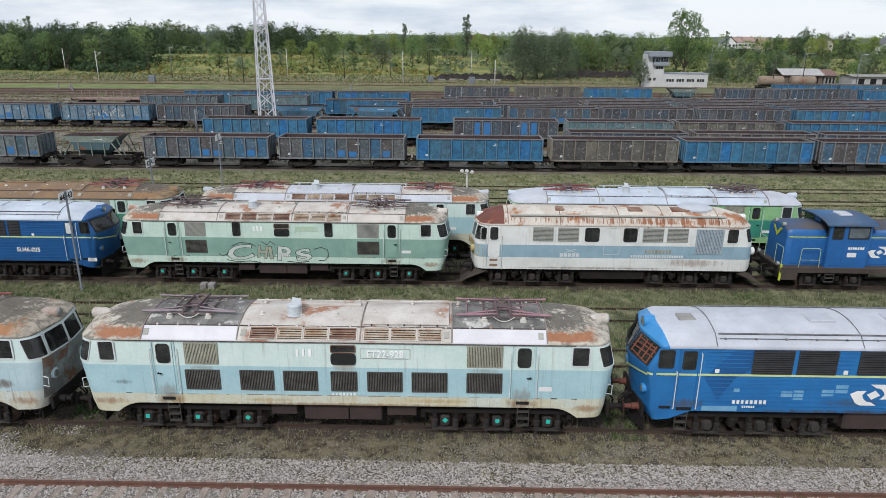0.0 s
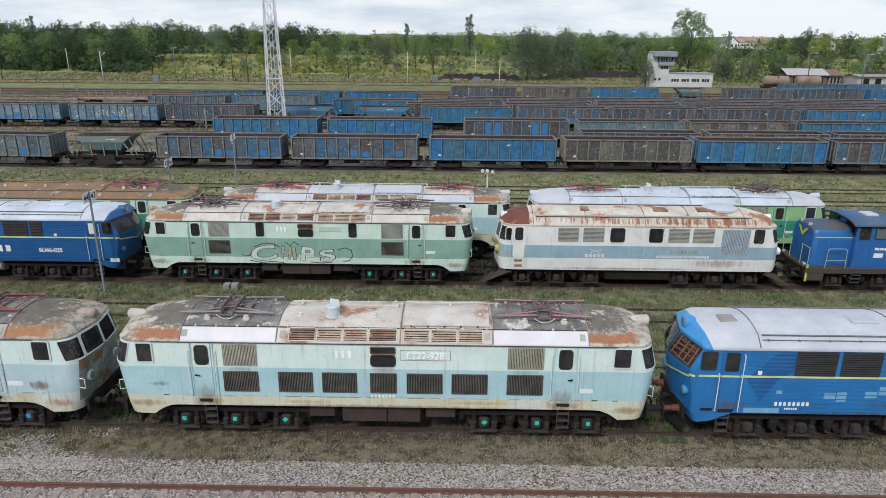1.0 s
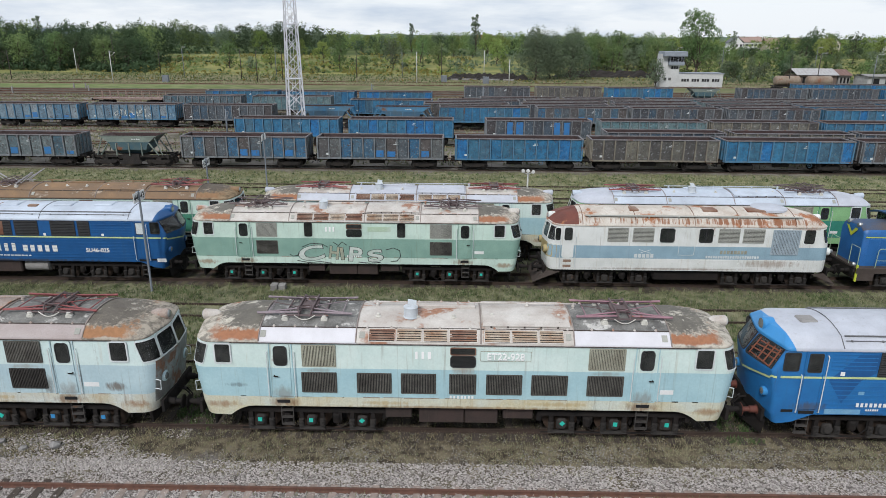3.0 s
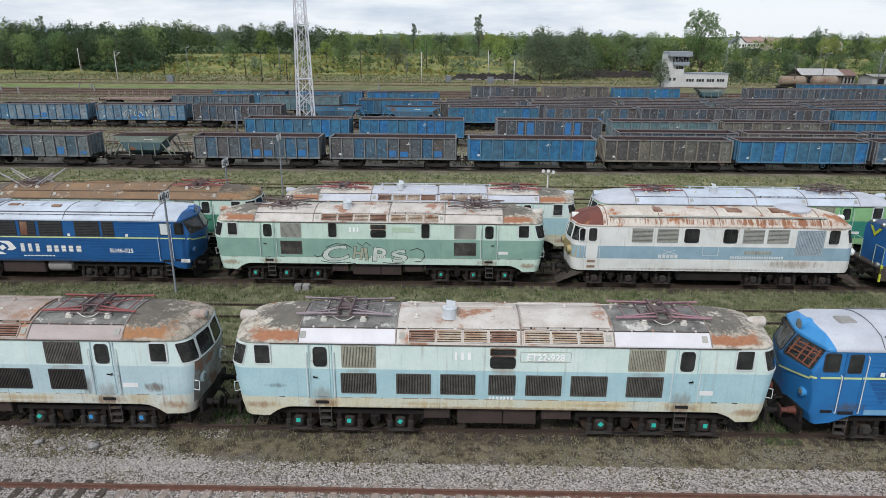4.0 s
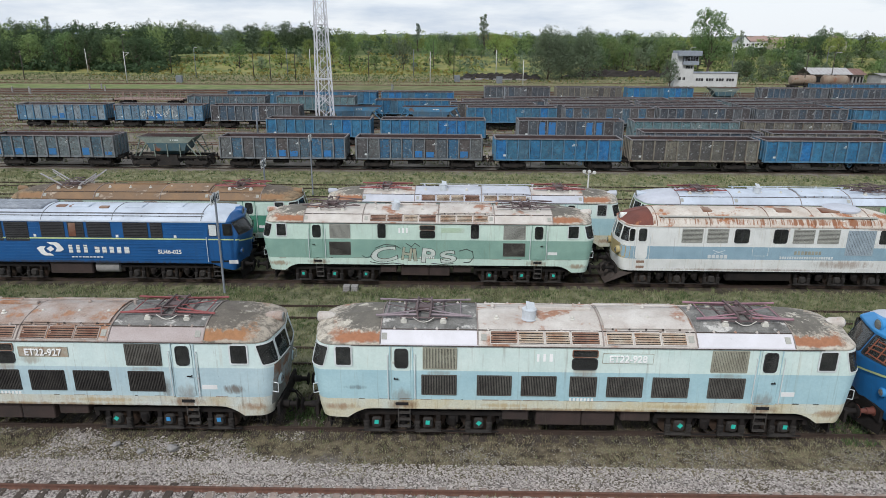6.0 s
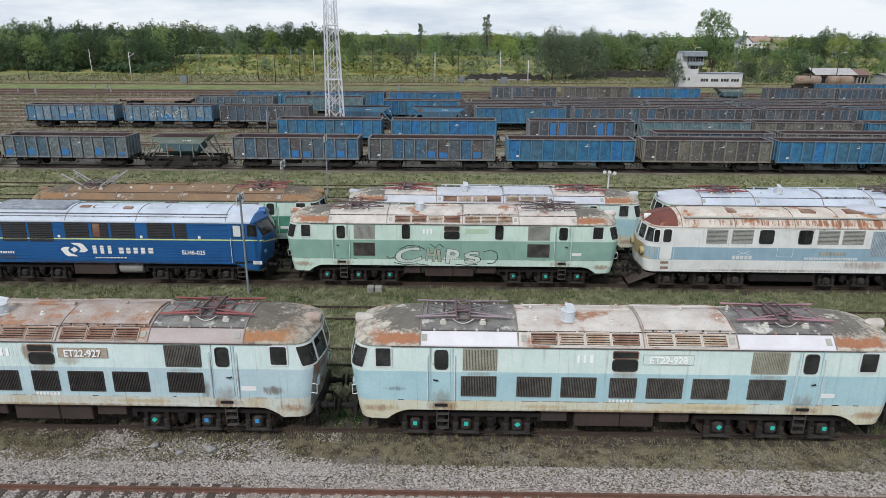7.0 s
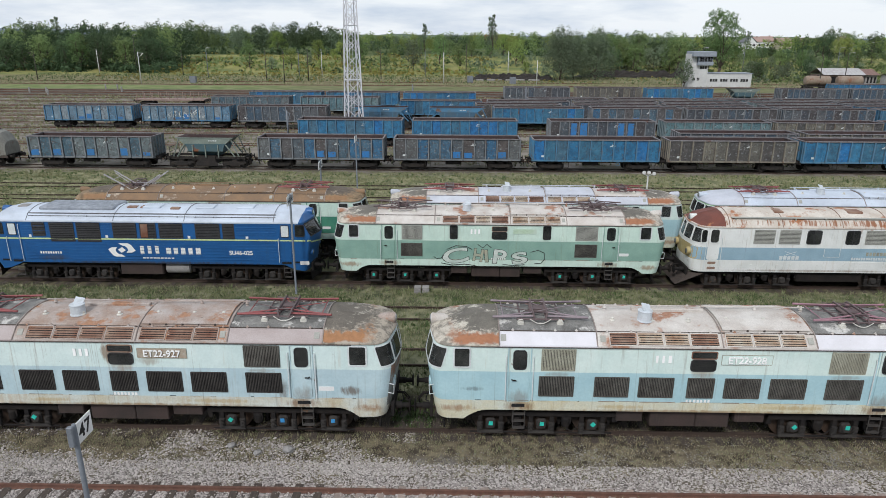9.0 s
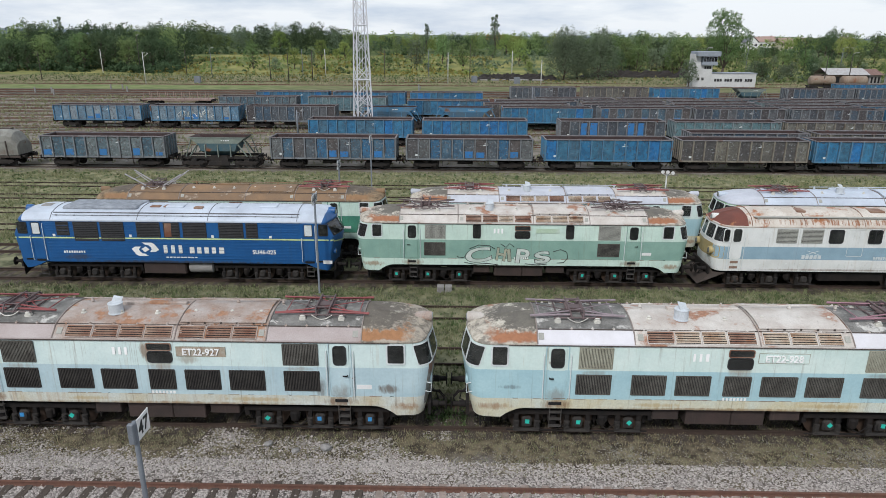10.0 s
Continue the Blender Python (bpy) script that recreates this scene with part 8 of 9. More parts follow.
# ---- signal box and sheds ----
def signal_box():
    gz = ground_z(190)
    t = thing("signal_box", "white rendered signal box with a grey glazed control room", "building", 54.8, 190.0, gz)
    wall = mat("stained white render", (0.56, 0.565, 0.56), (0.48, 0.48, 0.475), scale=0.4, streak=0.4, streak_col=(0.3, 0.28, 0.25), rough=0.9)
    grey = mat("grey sheet cladding", (0.27, 0.30, 0.34), (0.22, 0.245, 0.28), rough=0.6)
    bm = bmesh.new()
    slab(bm, -1.0, 4.2, 0, 4.4, 0, 6.2, 0.03)
    part("tower_wall", bm, wall, t)
    bm = bmesh.new()
    slab(bm, 4.2, 16.8, 0.3, 5.5, 0, 3.8, 0.05)
    part("wing_wall", bm, wall, t)
    bm = bmesh.new()
    slab(bm, 4.2, 17.0, 0.1, 5.7, 3.8, 3.95, 0.03)
    part("wing_roof", bm, grey, t)
    bm = bmesh.new()
    slab(bm, -1.0, 0.9, 0.2, 4.2, 6.2, 9.0, 0.03)
    part("stair_wall", bm, wall, t)
    bm = bmesh.new()
    slab(bm, 0.9, 5.2, -0.9, 4.4, 6.0, 6.9, 0.04)
    slab(bm, 1.2, 5.0, -0.7, 4.2, 6.9, 8.4, 0.02, 0)
    part("control_room", bm, grey, t)
    bm = bmesh.new()
    for k in range(5):
        box(bm, 1.3 + k * 0.73, 1.3 + k * 0.73 + 0.62, -0.74, -0.68, 7.0, 8.3)
    part("control_window", bm, M["glass"], t)
    # black sheets behind the panes, the room's shade put in as colour
    bm = bmesh.new()
    for k in range(5):
        box(bm, 1.3 + k * 0.73, 1.3 + k * 0.73 + 0.62, -0.715, -0.703, 7.0, 8.3)
    part("dark_room", bm, M["shadow_gap"], t)
    bm = bmesh.new()
    slab(bm, -0.7, 5.7, -1.3, 4.6, 8.4, 9.7, 0.08)
    part("roof_hood", bm, grey, t)
    for a, b, z in [(0.2, 0.9, 1.9), (1.4, 2.1, 1.9), (1.9, 3.9, 5.0)] + [(5.2 + k * 2.85, 7.4 + k * 2.85, 1.6) for k in range(4)]:
        y0 = 0.3 if a > 4.2 else 0.0
        bm = bmesh.new()
        n = 3
        w = (b - a) / n
        for k in range(n):
            box(bm, a + k * w, a + (k + 0.8) * w, y0 - 0.06, y0 - 0.01, z, z + 0.75)
        part("window", bm, M["rubber"], t)


signal_box()


def shed(x0, x1, y, h0, h1, label, wall_c, roof_c, depth=8):
    gz = ground_z(y)
    t = thing("shed", label, "building", (x0 + x1) / 2, y, gz)
    w = (x1 - x0) / 2
    bm = bmesh.new()
    slab(bm, -w, w, 0, depth, 0, h0, 0.03)
    part("wall", bm, wall_c, t)
    bm = bmesh.new()
    n = int((x1 - x0) / 0.5)
    prev = None
    for k in range(n + 1):
        a, z = -w - 0.4 + (2 * w + 0.8) * k / n, 0.08 * (k % 2)
        row = [bm.verts.new(p) for p in ((a, -0.8, h0 + z), (a, depth / 2, h1 + z), (a, depth + 0.6, h0 + z))]
        if prev:
            bm.faces.new((prev[0], row[0], row[1], prev[1]))
            bm.faces.new((prev[1], row[1], row[2], prev[2]))
        prev = row
    part("roof", bm, roof_c, t)
    # black panels on the closed wall, painted as the shadow inside
    bm = bmesh.new()
    for k in range(3):
        a = -w * 0.7 + k * w * 0.6
        box(bm, a, a + w * 0.3, -0.05, 0.02, 0.6, h0 - 0.6)
    part("opening", bm, M["shadow_gap"], t)


shed(99.5, 111.5, 205, 2.9, 4.7, "open shed with a pale corrugated roof", mat("brown brick wall", (0.16, 0.12, 0.10), rough=0.95), mat("pale sheet roof", (0.42, 0.42, 0.42), (0.33, 0.31, 0.3), rust=0.25, rough=0.7))
shed(112, 115.5, 205, 2.9, 4.5, "shed with a rust brown sheet roof", M["concrete"], mat("brown sheet roof", (0.20, 0.12, 0.10), rough=0.8))
shed(116.5, 128, 198, 3.0, 3.5, "low grey building with a flat roof", mat("pale grey wall", (0.42, 0.42, 0.41), rough=0.9), M["concrete"], 7)
shed(131, 150, 200, 3.2, 3.8, "low pale building with a shallow roof", mat("whitewashed wall", (0.55, 0.55, 0.53), rough=0.9), M["roof_silver"], 7)


def tank_wagon(x, yc):
    t = thing("tank_wagon", "rust brown tank wagon standing by the shed", "wagon", x, yc, ground_z(yc) + 0.16, group="tank wagons")
    bm = bmesh.new()
    lathe(bm, (-3.3, 0, 2.5), [(0.5, 0), (1.0, 0.12), (1.24, 0.45), (1.24, 6.15), (1.0, 6.48), (0.5, 6.6)], 20, "x")
    part("tank", bm, mat("rusted tank steel", (0.20, 0.13, 0.095), (0.27, 0.22, 0.17), scale=0.5, rust=0.5, rust_col=(0.15, 0.075, 0.045), streak=0.5, streak_col=(0.36, 0.33, 0.29), rough=0.85), t)
    bm = bmesh.new()
    box(bm, -3.6, 3.6, -1.2, 1.2, 0.95, 1.25)
    lathe(bm, (0, 0, 3.65), [(0.35, 0), (0.35, 0.25), (0.2, 0.3)], 12)
    part("frame", bm, M["under"], t)
    for a in (-2.3, 2.3):
        bm = bmesh.new()
        wagon_bogie_mesh(bm, a)
        part("bogie", bm, M["under"], t)


tank_wagon(83.9, 179.0)
tank_wagon(92.3, 179.0)


def house(x, y, w, d, h, roof_h, wall_c, roof_c, label, gable_front=False):
    t = thing("house", label, "house", x, y, ground_z(y), group="houses beyond the trees")
    bm = bmesh.new()
    slab(bm, -w / 2, w / 2, 0, d, 0, h, 0.03)
    if gable_front:
        v = [bm.verts.new(p) for p in ((-w / 2, 0.01, h), (w / 2, 0.01, h), (0, 0.01, h + roof_h))]
        bm.faces.new(v)
    part("wall", bm, wall_c, t)
    bm = bmesh.new()
    e = 0.5
    if gable_front:
        for s in (-1, 1):
            v = [bm.verts.new(p) for p in ((s * (w / 2 + e), -e, h - 0.2), (s * (w / 2 + e), d + e, h - 0.2), (0, d + e, h + roof_h), (0, -e, h + roof_h))]
            bm.faces.new(v)
            v2 = [bm.verts.new(q.co + Vector((0, 0, 0.2))) for q in v]
            bm.faces.new(v2)
    else:
        for y0, y1 in ((-e, d / 2), (d + e, d / 2)):
            v = [bm.verts.new(p) for p in ((-w / 2 - e, y0, h - 0.2), (w / 2 + e, y0, h - 0.2), (w / 2 + e, y1, h + roof_h), (-w / 2 - e, y1, h + roof_h))]
            bm.faces.new(v)
            v2 = [bm.verts.new(q.co + Vector((0, 0, 0.2))) for q in v]
            bm.faces.new(v2)
    rf = part("roof", bm, roof_c, t)
    bm = bmesh.new()
    box(bm, w * 0.2, w * 0.2 + 0.7, d * 0.4, d * 0.4 + 0.7, h + roof_h * 0.4, h + roof_h + 0.8)
    part("chimney", bm, roof_c, rf)
    for k in range(3):
        for z in (1.2, 4.2):
            if z + 1.4 < h:
                bm = bmesh.new()
                a = -w / 2 + w * (k + 0.5) / 3
                box(bm, a - 0.6, a + 0.6, -0.06, -0.01, z, z + 1.4)
                part("window", bm, M["rubber"], t)


white_wall = mat("white plaster", (0.78, 0.78, 0.77), (0.72, 0.72, 0.71), rough=0.9)
cream_wall = mat("cream plaster", (0.62, 0.56, 0.44), rough=0.9)
red_tile = mat("red roof tile", (0.32, 0.12, 0.075), (0.25, 0.1, 0.07), rough=0.9)
grey_tile = mat("grey roof tile", (0.16, 0.165, 0.18), rough=0.85)
brown_tile = mat("brown roof tile", (0.18, 0.12, 0.09), rough=0.9)
pale_tile = mat("weathered pinkish roof tile", (0.36, 0.24, 0.20), (0.30, 0.22, 0.19), rough=0.9)
for hx, hy, hw, hh, hr, wc, rc, lab, gf in (
        (169.0, 422, 7.0, 6.6, 3.2, white_wall, grey_tile, "white gabled house among trees", True), (185, 452, 8, 6.8, 2.8, white_wall, pale_tile, "white house with a pale roof among trees", False),
        (205, 478, 8, 7.0, 3.2, white_wall, pale_tile, "white house with a pinkish tiled roof", False), (213, 470, 9, 6.0, 3.2, cream_wall, pale_tile, "cream house with a pinkish tiled roof", False),
        (232, 430, 8, 6.2, 4.0, cream_wall, pale_tile, "cream house with a steep pinkish roof", True), (272, 430, 8, 6.4, 4.2, white_wall, grey_tile, "white gabled house beyond dark trees", True),
        (300, 470, 11, 6.0, 3.2, white_wall, red_tile, "white house with a low red roof", False), (18, 520, 13, 7.0, 3.4, cream_wall, red_tile, "distant house with a red roof in the woods", False),
        (232, 560, 11, 6.5, 3.4, white_wall, grey_tile, "white terrace house on the far slope", False), (252, 575, 10, 6.5, 3.4, white_wall, pale_tile, "pale terrace house on the far slope", True),
        (275, 565, 11, 6.5, 3.2, white_wall, brown_tile, "white house with a brown roof", False), (340, 570, 11, 6.5, 3.4, white_wall, grey_tile, "white terrace house on the far slope", False)):
    house(hx, hy, hw, 9, hh, hr, wc, rc, lab, gf)


# ---- poles ----
def pole(x, y, h, paint, arm=0, lamp=False, lean=0.0):
    t = thing("line_pole", "pale concrete line pole" if paint is M["pole_white"] else "dark line pole beside the tracks", "pole", x, y, ground_z(y), group="poles beside the yard")
    bm = bmesh.new()
    tube(bm, (0, 0, -0.1), (lean, 0, h), 0.15, 8, 0.09)
    part("shaft", bm, paint, t)
    if arm:
        bm = bmesh.new()
        tube(bm, (0, 0, h - 1.6), (arm, 0, h - 0.4), 0.06)
        tube(bm, (0, 0, h - 0.3), (arm, 0, h - 0.4), 0.045)
        part("bracket_arm", bm, paint, t)
    if lamp:
        bm = bmesh.new()
        path_tube(bm, [(lean, 0, h), (lean + 0.3, -0.2, h + 0.4), (lean + 0.9, -0.6, h + 0.45)], 0.05)
        slab(bm, lean + 0.7, lean + 1.4, -0.9, -0.45, h + 0.36, h + 0.5, 0.03)
        part("lamp_head", bm, M["pole_white"], t)


for x, y, h, c, arm, lamp in ((-139, 240, 8.5, "w", 0, False), (-101, 190, 8.8, "w", 1.6, False), (-130, 250, 13, "d", 0, True), (-94, 224, 9, "g", 0, True), (-108, 238, 8.5, "d", 0, False), (-140, 205, 8.5, "d", -1.5, False),
                              (-62, 198, 9, "d", 0, False), (-72, 215, 9, "d", 0, False), (-66, 235, 9, "g", 0, False), (-57, 208, 10, "d", 0, False), (-58, 235, 9, "w", 0, False), (-36, 222, 9, "d", 0, False),
                              (-22, 235, 9, "g", 0, False), (-15, 200, 9, "w", 0, False), (-16, 262, 11, "d", 0, False), (-8, 222, 11, "d", 0, False), (6, 225, 9, "w", 0, False), (12, 195, 7, "w", 0, False), (66, 215, 10, "g", 0, True),
                              (84, 178, 9, "d", 0, False), (103, 200, 9, "d", 0, True), (110, 185, 9, "g", 0, True), (128, 190, 8, "g", 0, True), (112, 150, 7, "d", 0, False), (98, 260, 10, "g", 0, True), (128, 250, 10, "g", 0, True)):
    pole(x, y, h, {"w": M["pole_white"], "g": M["pole_grey"], "d": M["pole_dark"]}[c], arm, lamp)
for x, y in ((-33.5, 84.9), (-20.0, 130.0), (1.5, 124.5)):
    pole(x, y, 4.2, M["pole_grey"], 0.4)
for x, y in ((-88, 195), (5.5, 200), (-7, 205)):
    t = thing("equipment_cabinet", "grey steel trackside cabinet", "cabinet", x, y, ground_z(y))
    bm = bmesh.new()
    slab(bm, -0.9, 0.9, -0.5, 0.5, 0, 2.0, 0.04)
    part("cabinet_body", bm, M["pole_grey"], t)
for x, y in ((-100, 168), (-97, 168), (-112, 156), (-108, 156), (-92, 160), (-104, 150)):
    t = thing("marker_post", "short pale concrete marker post", "post", x, y, ground_z(y), group="marker posts")
    bm = bmesh.new()
    slab(bm, -0.15, 0.15, -0.15, 0.15, 0, 1.3, 0.05)
    part("stub", bm, M["concrete"], t)


# ---- heaps of old sleepers and soil ----
def heap(x0, x1, y, h, seed):
    rnd = random.Random(seed)
    verts, faces = [], []
    nx, ny = 40, 10
    for j in range(ny + 1):
        for i in range(nx + 1):
            u, v = i / nx, j / ny
            e = min(1, 6 * u, 6 * (1 - u)) * math.sin(math.pi * v)
            verts.append((x0 + (x1 - x0) * u, y + 7 * v, ground_z(y) - 0.05 + h * e * (0.55 + 0.75 * noise.noise((u * 14 + seed, v * 4, 3.1)) + rnd.uniform(0, 0.15))))
    for j in range(ny):
        for i in range(nx):
            a = j * (nx + 1) + i
            faces.append((a, a + 1, a + nx + 2, a + nx + 1))
    o = raw("spoil_mound", verts, faces, mat("black brown spoil", (0.014, 0.012, 0.011), (0.032, 0.026, 0.022), scale=1.5, rough=0.95, bump=0.6))
    tagged(o, "long dark heap of spoil and old sleepers", "heap")


heap(-8, 22, 216, 2.6, 1)
heap(30, 76, 236, 2.9, 2)
rnd = random.Random(31)
for k in range(9):
    x = rnd.uniform(-4, 14)
    t = thing("concrete_slab", "pale broken concrete slab on the spoil heap", "slab", x, 213.5 + rnd.uniform(0, 2), ground_z(214) + 0.1, rnd.uniform(-20, 20), group="broken slabs")
    bm = bmesh.new()
    slab(bm, -1.2, 1.2, -0.4, 0.4, 0, 0.45, 0.05)
    part("slab_piece", bm, M["concrete"], t)


# ---- trees and bushes ----
def leaf_material(name, a, b, c):
    m = mat(name, a, b, scale=0.35, rough=0.75, bump=0.0, grain=0.2, fine=2.0, specular=0.2)
    n, l = m.node_tree.nodes, m.node_tree.links
    bs = n["Principled BSDF"]
    src = bs.inputs["Base Color"].links[0].from_socket
    geo, inf = n.new("ShaderNodeNewGeometry"), n.new("ShaderNodeObjectInfo")
    mx = n.new("ShaderNodeMix")
    mx.data_type = "RGBA"
    mr = n.new("ShaderNodeMapRange")
    mr.inputs["To Max"].default_value = 0.6
    l.new(geo.outputs["Random Per Island"], mr.inputs["Value"])
    l.new(mr.outputs["Result"], mx.inputs[0])
    l.new(src, mx.inputs[6])
    mx.inputs[7].default_value = (*c, 1)
    hs = n.new("ShaderNodeHueSaturation")
    vr, hr = n.new("ShaderNodeMapRange"), n.new("ShaderNodeMapRange")
    vr.inputs["To Min"].default_value, vr.inputs["To Max"].default_value = 0.72, 1.4
    hr.inputs["To Min"].default_value, hr.inputs["To Max"].default_value = 0.475, 0.515
    ml = n.new("ShaderNodeMath")
    ml.operation, ml.inputs[1].default_value = "MULTIPLY", 7.31
    fr = n.new("ShaderNodeMath")
    fr.operation = "FRACT"
    l.new(inf.outputs["Random"], vr.inputs["Value"])
    l.new(inf.outputs["Random"], ml.inputs[0])
    l.new(ml.outputs[0], fr.inputs[0])
    l.new(fr.outputs[0], hr.inputs["Value"])
    l.new(vr.outputs["Result"], hs.inputs["Value"])
    l.new(hr.outputs["Result"], hs.inputs["Hue"])
    l.new(mx.outputs[2], hs.inputs["Color"])
    l.new(hs.outputs["Color"], bs.inputs["Base Color"])
    tl, ms = n.new("ShaderNodeBsdfTranslucent"), n.new("ShaderNodeMixShader")
    ms.inputs[0].default_value = 0.38
    l.new(hs.outputs["Color"], tl.inputs["Color"])
    l.new(bs.outputs[0], ms.inputs[1])
    l.new(tl.outputs[0], ms.inputs[2])
    l.new(ms.outputs[0], n["Material Output"].inputs["Surface"])
    return m


LEAF = {"green": leaf_material("green leaves", (0.115, 0.185, 0.068), (0.135, 0.205, 0.078), (0.185, 0.25, 0.10)),
        "dark": leaf_material("dark green leaves", (0.056, 0.098, 0.05), (0.068, 0.114, 0.054), (0.10, 0.145, 0.068)),
        "willow": leaf_material("grey green willow leaves", (0.135, 0.18, 0.115), (0.155, 0.20, 0.125), (0.185, 0.23, 0.145)),
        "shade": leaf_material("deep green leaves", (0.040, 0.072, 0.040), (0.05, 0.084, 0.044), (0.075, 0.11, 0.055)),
        # hazy: leaf green with the pale cast of distance haze put in
        "hazy": leaf_material("haze tinted leaves", (0.13, 0.185, 0.12), (0.15, 0.205, 0.13), (0.185, 0.24, 0.15)),
        "light": leaf_material("yellow green leaves", (0.165, 0.235, 0.062), (0.20, 0.265, 0.075), (0.26, 0.31, 0.10)),
        "weed": leaf_material("goldenrod and weeds", (0.19, 0.21, 0.065), (0.24, 0.235, 0.07), (0.37, 0.31, 0.065))}
BARK = mat("grey brown bark", (0.10, 0.08, 0.062), (0.065, 0.052, 0.042), scale=3, rough=0.95, bump=0.5)


def leaf_cloud(rng, lobes, per, size):
    """Leaves as small bent cards in clumps over uneven lobes, and the way that the clump faces at each corner."""
    L = np.repeat(np.array(lobes, float), max(2, per // 13), axis=0)
    per = max(4, per // max(2, per // 13))

    def ways(k, low):
        z = rng.uniform(low, 1, k)
        a = rng.uniform(0, 6.2832, k)
        q = np.sqrt(1 - z * z)
        return np.stack((q * np.cos(a), q * np.sin(a), z), 1)

    unit = lambda v: v / np.maximum(np.linalg.norm(v, axis=1, keepdims=True), 1e-6)
    out = ways(len(L), -0.75)
    heart = L[:, :3] + out * L[:, 3:] * rng.uniform(0.62, 0.92, (len(L), 1))
    reach = L[:, 3:] * rng.uniform(0.30, 0.50, (len(L), 1))
    out, heart, reach = (np.repeat(v, per, axis=0) for v in (out, heart, reach))
    k = len(out)
    d = unit(ways(k, -1.0) + out * 0.45)
    p = heart + d * reach * (0.55 + 0.5 * rng.random((k, 1)) ** 0.5)
    nrm = unit(d + rng.uniform(-0.6, 0.6, (k, 3)) + (0, 0, 0.2))
    t1 = unit(np.cross(nrm, unit(rng.normal(0, 1, (k, 3)))))
    t2 = np.cross(nrm, t1)
    sz = size * rng.uniform(0.6, 1.3, (k, 1))
    V = np.stack((p - t1 * sz * 0.5, p - t2 * sz * 0.42 - nrm * sz * 0.12, p + t1 * sz * 0.6, p + t2 * sz * 0.42 - nrm * sz * 0.12), 1)
    face = unit(d * 0.75 + out * 0.5 + nrm * 0.25 + (0, 0, 0.12))
    return V.reshape(-1, 3), np.repeat(face, 4, axis=0)


FACING = {}


def leaf_mesh(name, V, N, material, parent=None):
    """One mesh of leaf cards, shaded as the clumps that they make up."""
    o = raw(name, V.tolist(), np.arange(len(V)).reshape(-1, 4).tolist(), material, parent, smooth=True)
    o.data.normals_split_custom_set_from_vertices(N.tolist())
    FACING[o.data.name] = N
    return o


def make_tree(seed, h, spread, leaf, style="round", per=105, size=0.5):
    rnd = random.Random(seed)
    t = thing("tree", {"round": "broad leafy tree with an uneven crown", "tall": "tall slender tree with upright crown", "open": "tall tree with an open airy crown", "willow": "broad grey green willow tree"}[style], "tree", group="trees round the yard")
    bm = bmesh.new()
    bend = [Vector((0, 0, -0.3))]
    for k in range(1, 6):
        bend.append(Vector((rnd.uniform(-0.04, 0.04) * h, rnd.uniform(-0.04, 0.04) * h, h * 0.15 * k)))
    r0 = h * 0.022
    for k in range(5):
        tube(bm, bend[k], bend[k + 1], r0 * (1 - 0.17 * k), 7, r0 * (1 - 0.17 * (k + 1)))
    lobes = []
    n = {"round": 13, "tall": 11, "open": 16, "willow": 15}[style]
    for k in range(n):
        f = (k + 0.5) / n
        a = k * 2.4 + rnd.uniform(-0.4, 0.4)
        if style == "tall":
            z, rad, rr = h * (0.22 + 0.74 * f), spread * 0.25 * (1 - f * 0.7), spread * (0.62 - 0.4 * f)
        elif style == "willow":
            z, rad, rr = h * (0.14 + 0.72 * f), spread * (0.85 - 0.75 * f) * rnd.uniform(0.6, 1), spread * rnd.uniform(0.42, 0.58)
        elif style == "open":
            z, rad, rr = h * (0.30 + 0.62 * f), spread * (0.75 - 0.5 * abs(f - 0.45)) * rnd.uniform(0.4, 1), spread * rnd.uniform(0.24, 0.36)
        else:
            z, rad, rr = h * (0.24 + 0.62 * f), spread * (0.8 - 0.7 * f ** 2) * rnd.uniform(0.45, 1), spread * rnd.uniform(0.42, 0.62)
        c = Vector((rad * math.cos(a), rad * math.sin(a), z))
        lobes.append((c.x, c.y, c.z, rr, rr, rr * (1.25 if style in ("tall", "willow") else 0.85)))
        j = min(4, max(1, int(f * 5)))
        tube(bm, bend[j], c, r0 * 0.45 * (1 - 0.5 * f), 5, r0 * 0.12)
    part("trunk", bm, BARK, t)
    leaf_mesh("crown", *leaf_cloud(np.random.default_rng(seed), lobes, per, size), LEAF[leaf], t)
    return t


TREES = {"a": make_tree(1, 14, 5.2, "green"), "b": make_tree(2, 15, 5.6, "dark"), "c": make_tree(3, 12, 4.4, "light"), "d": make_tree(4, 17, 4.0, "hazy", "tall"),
         "e": make_tree(5, 23, 8.8, "green", "open", 450, 0.40), "w": make_tree(6, 16, 6.6, "willow", "willow", 500, 0.42), "f": make_tree(7, 13, 4.8, "willow"), "g": make_tree(8, 15, 5.0, "green"), "h": make_tree(9, 14, 5.2, "light")}
used = set()


def plant(book, key, x, y, s, rnd, sz=None):
    turn = rnd.uniform(0, 360)
    m = pose(x, y, ground_z(y) - 0.05, 0, 0, turn)
    first = book[key]
    if (id(book), key) not in used:
        used.add((id(book), key))
        first.scale = (s, s, sz or s)
        first.location, first.rotation_euler = (x, y, ground_z(y) - 0.05), (0, 0, radians(turn))
        return first
    o = copy_thing(first, m)
    o.scale = (s, s, sz or s)
    return o


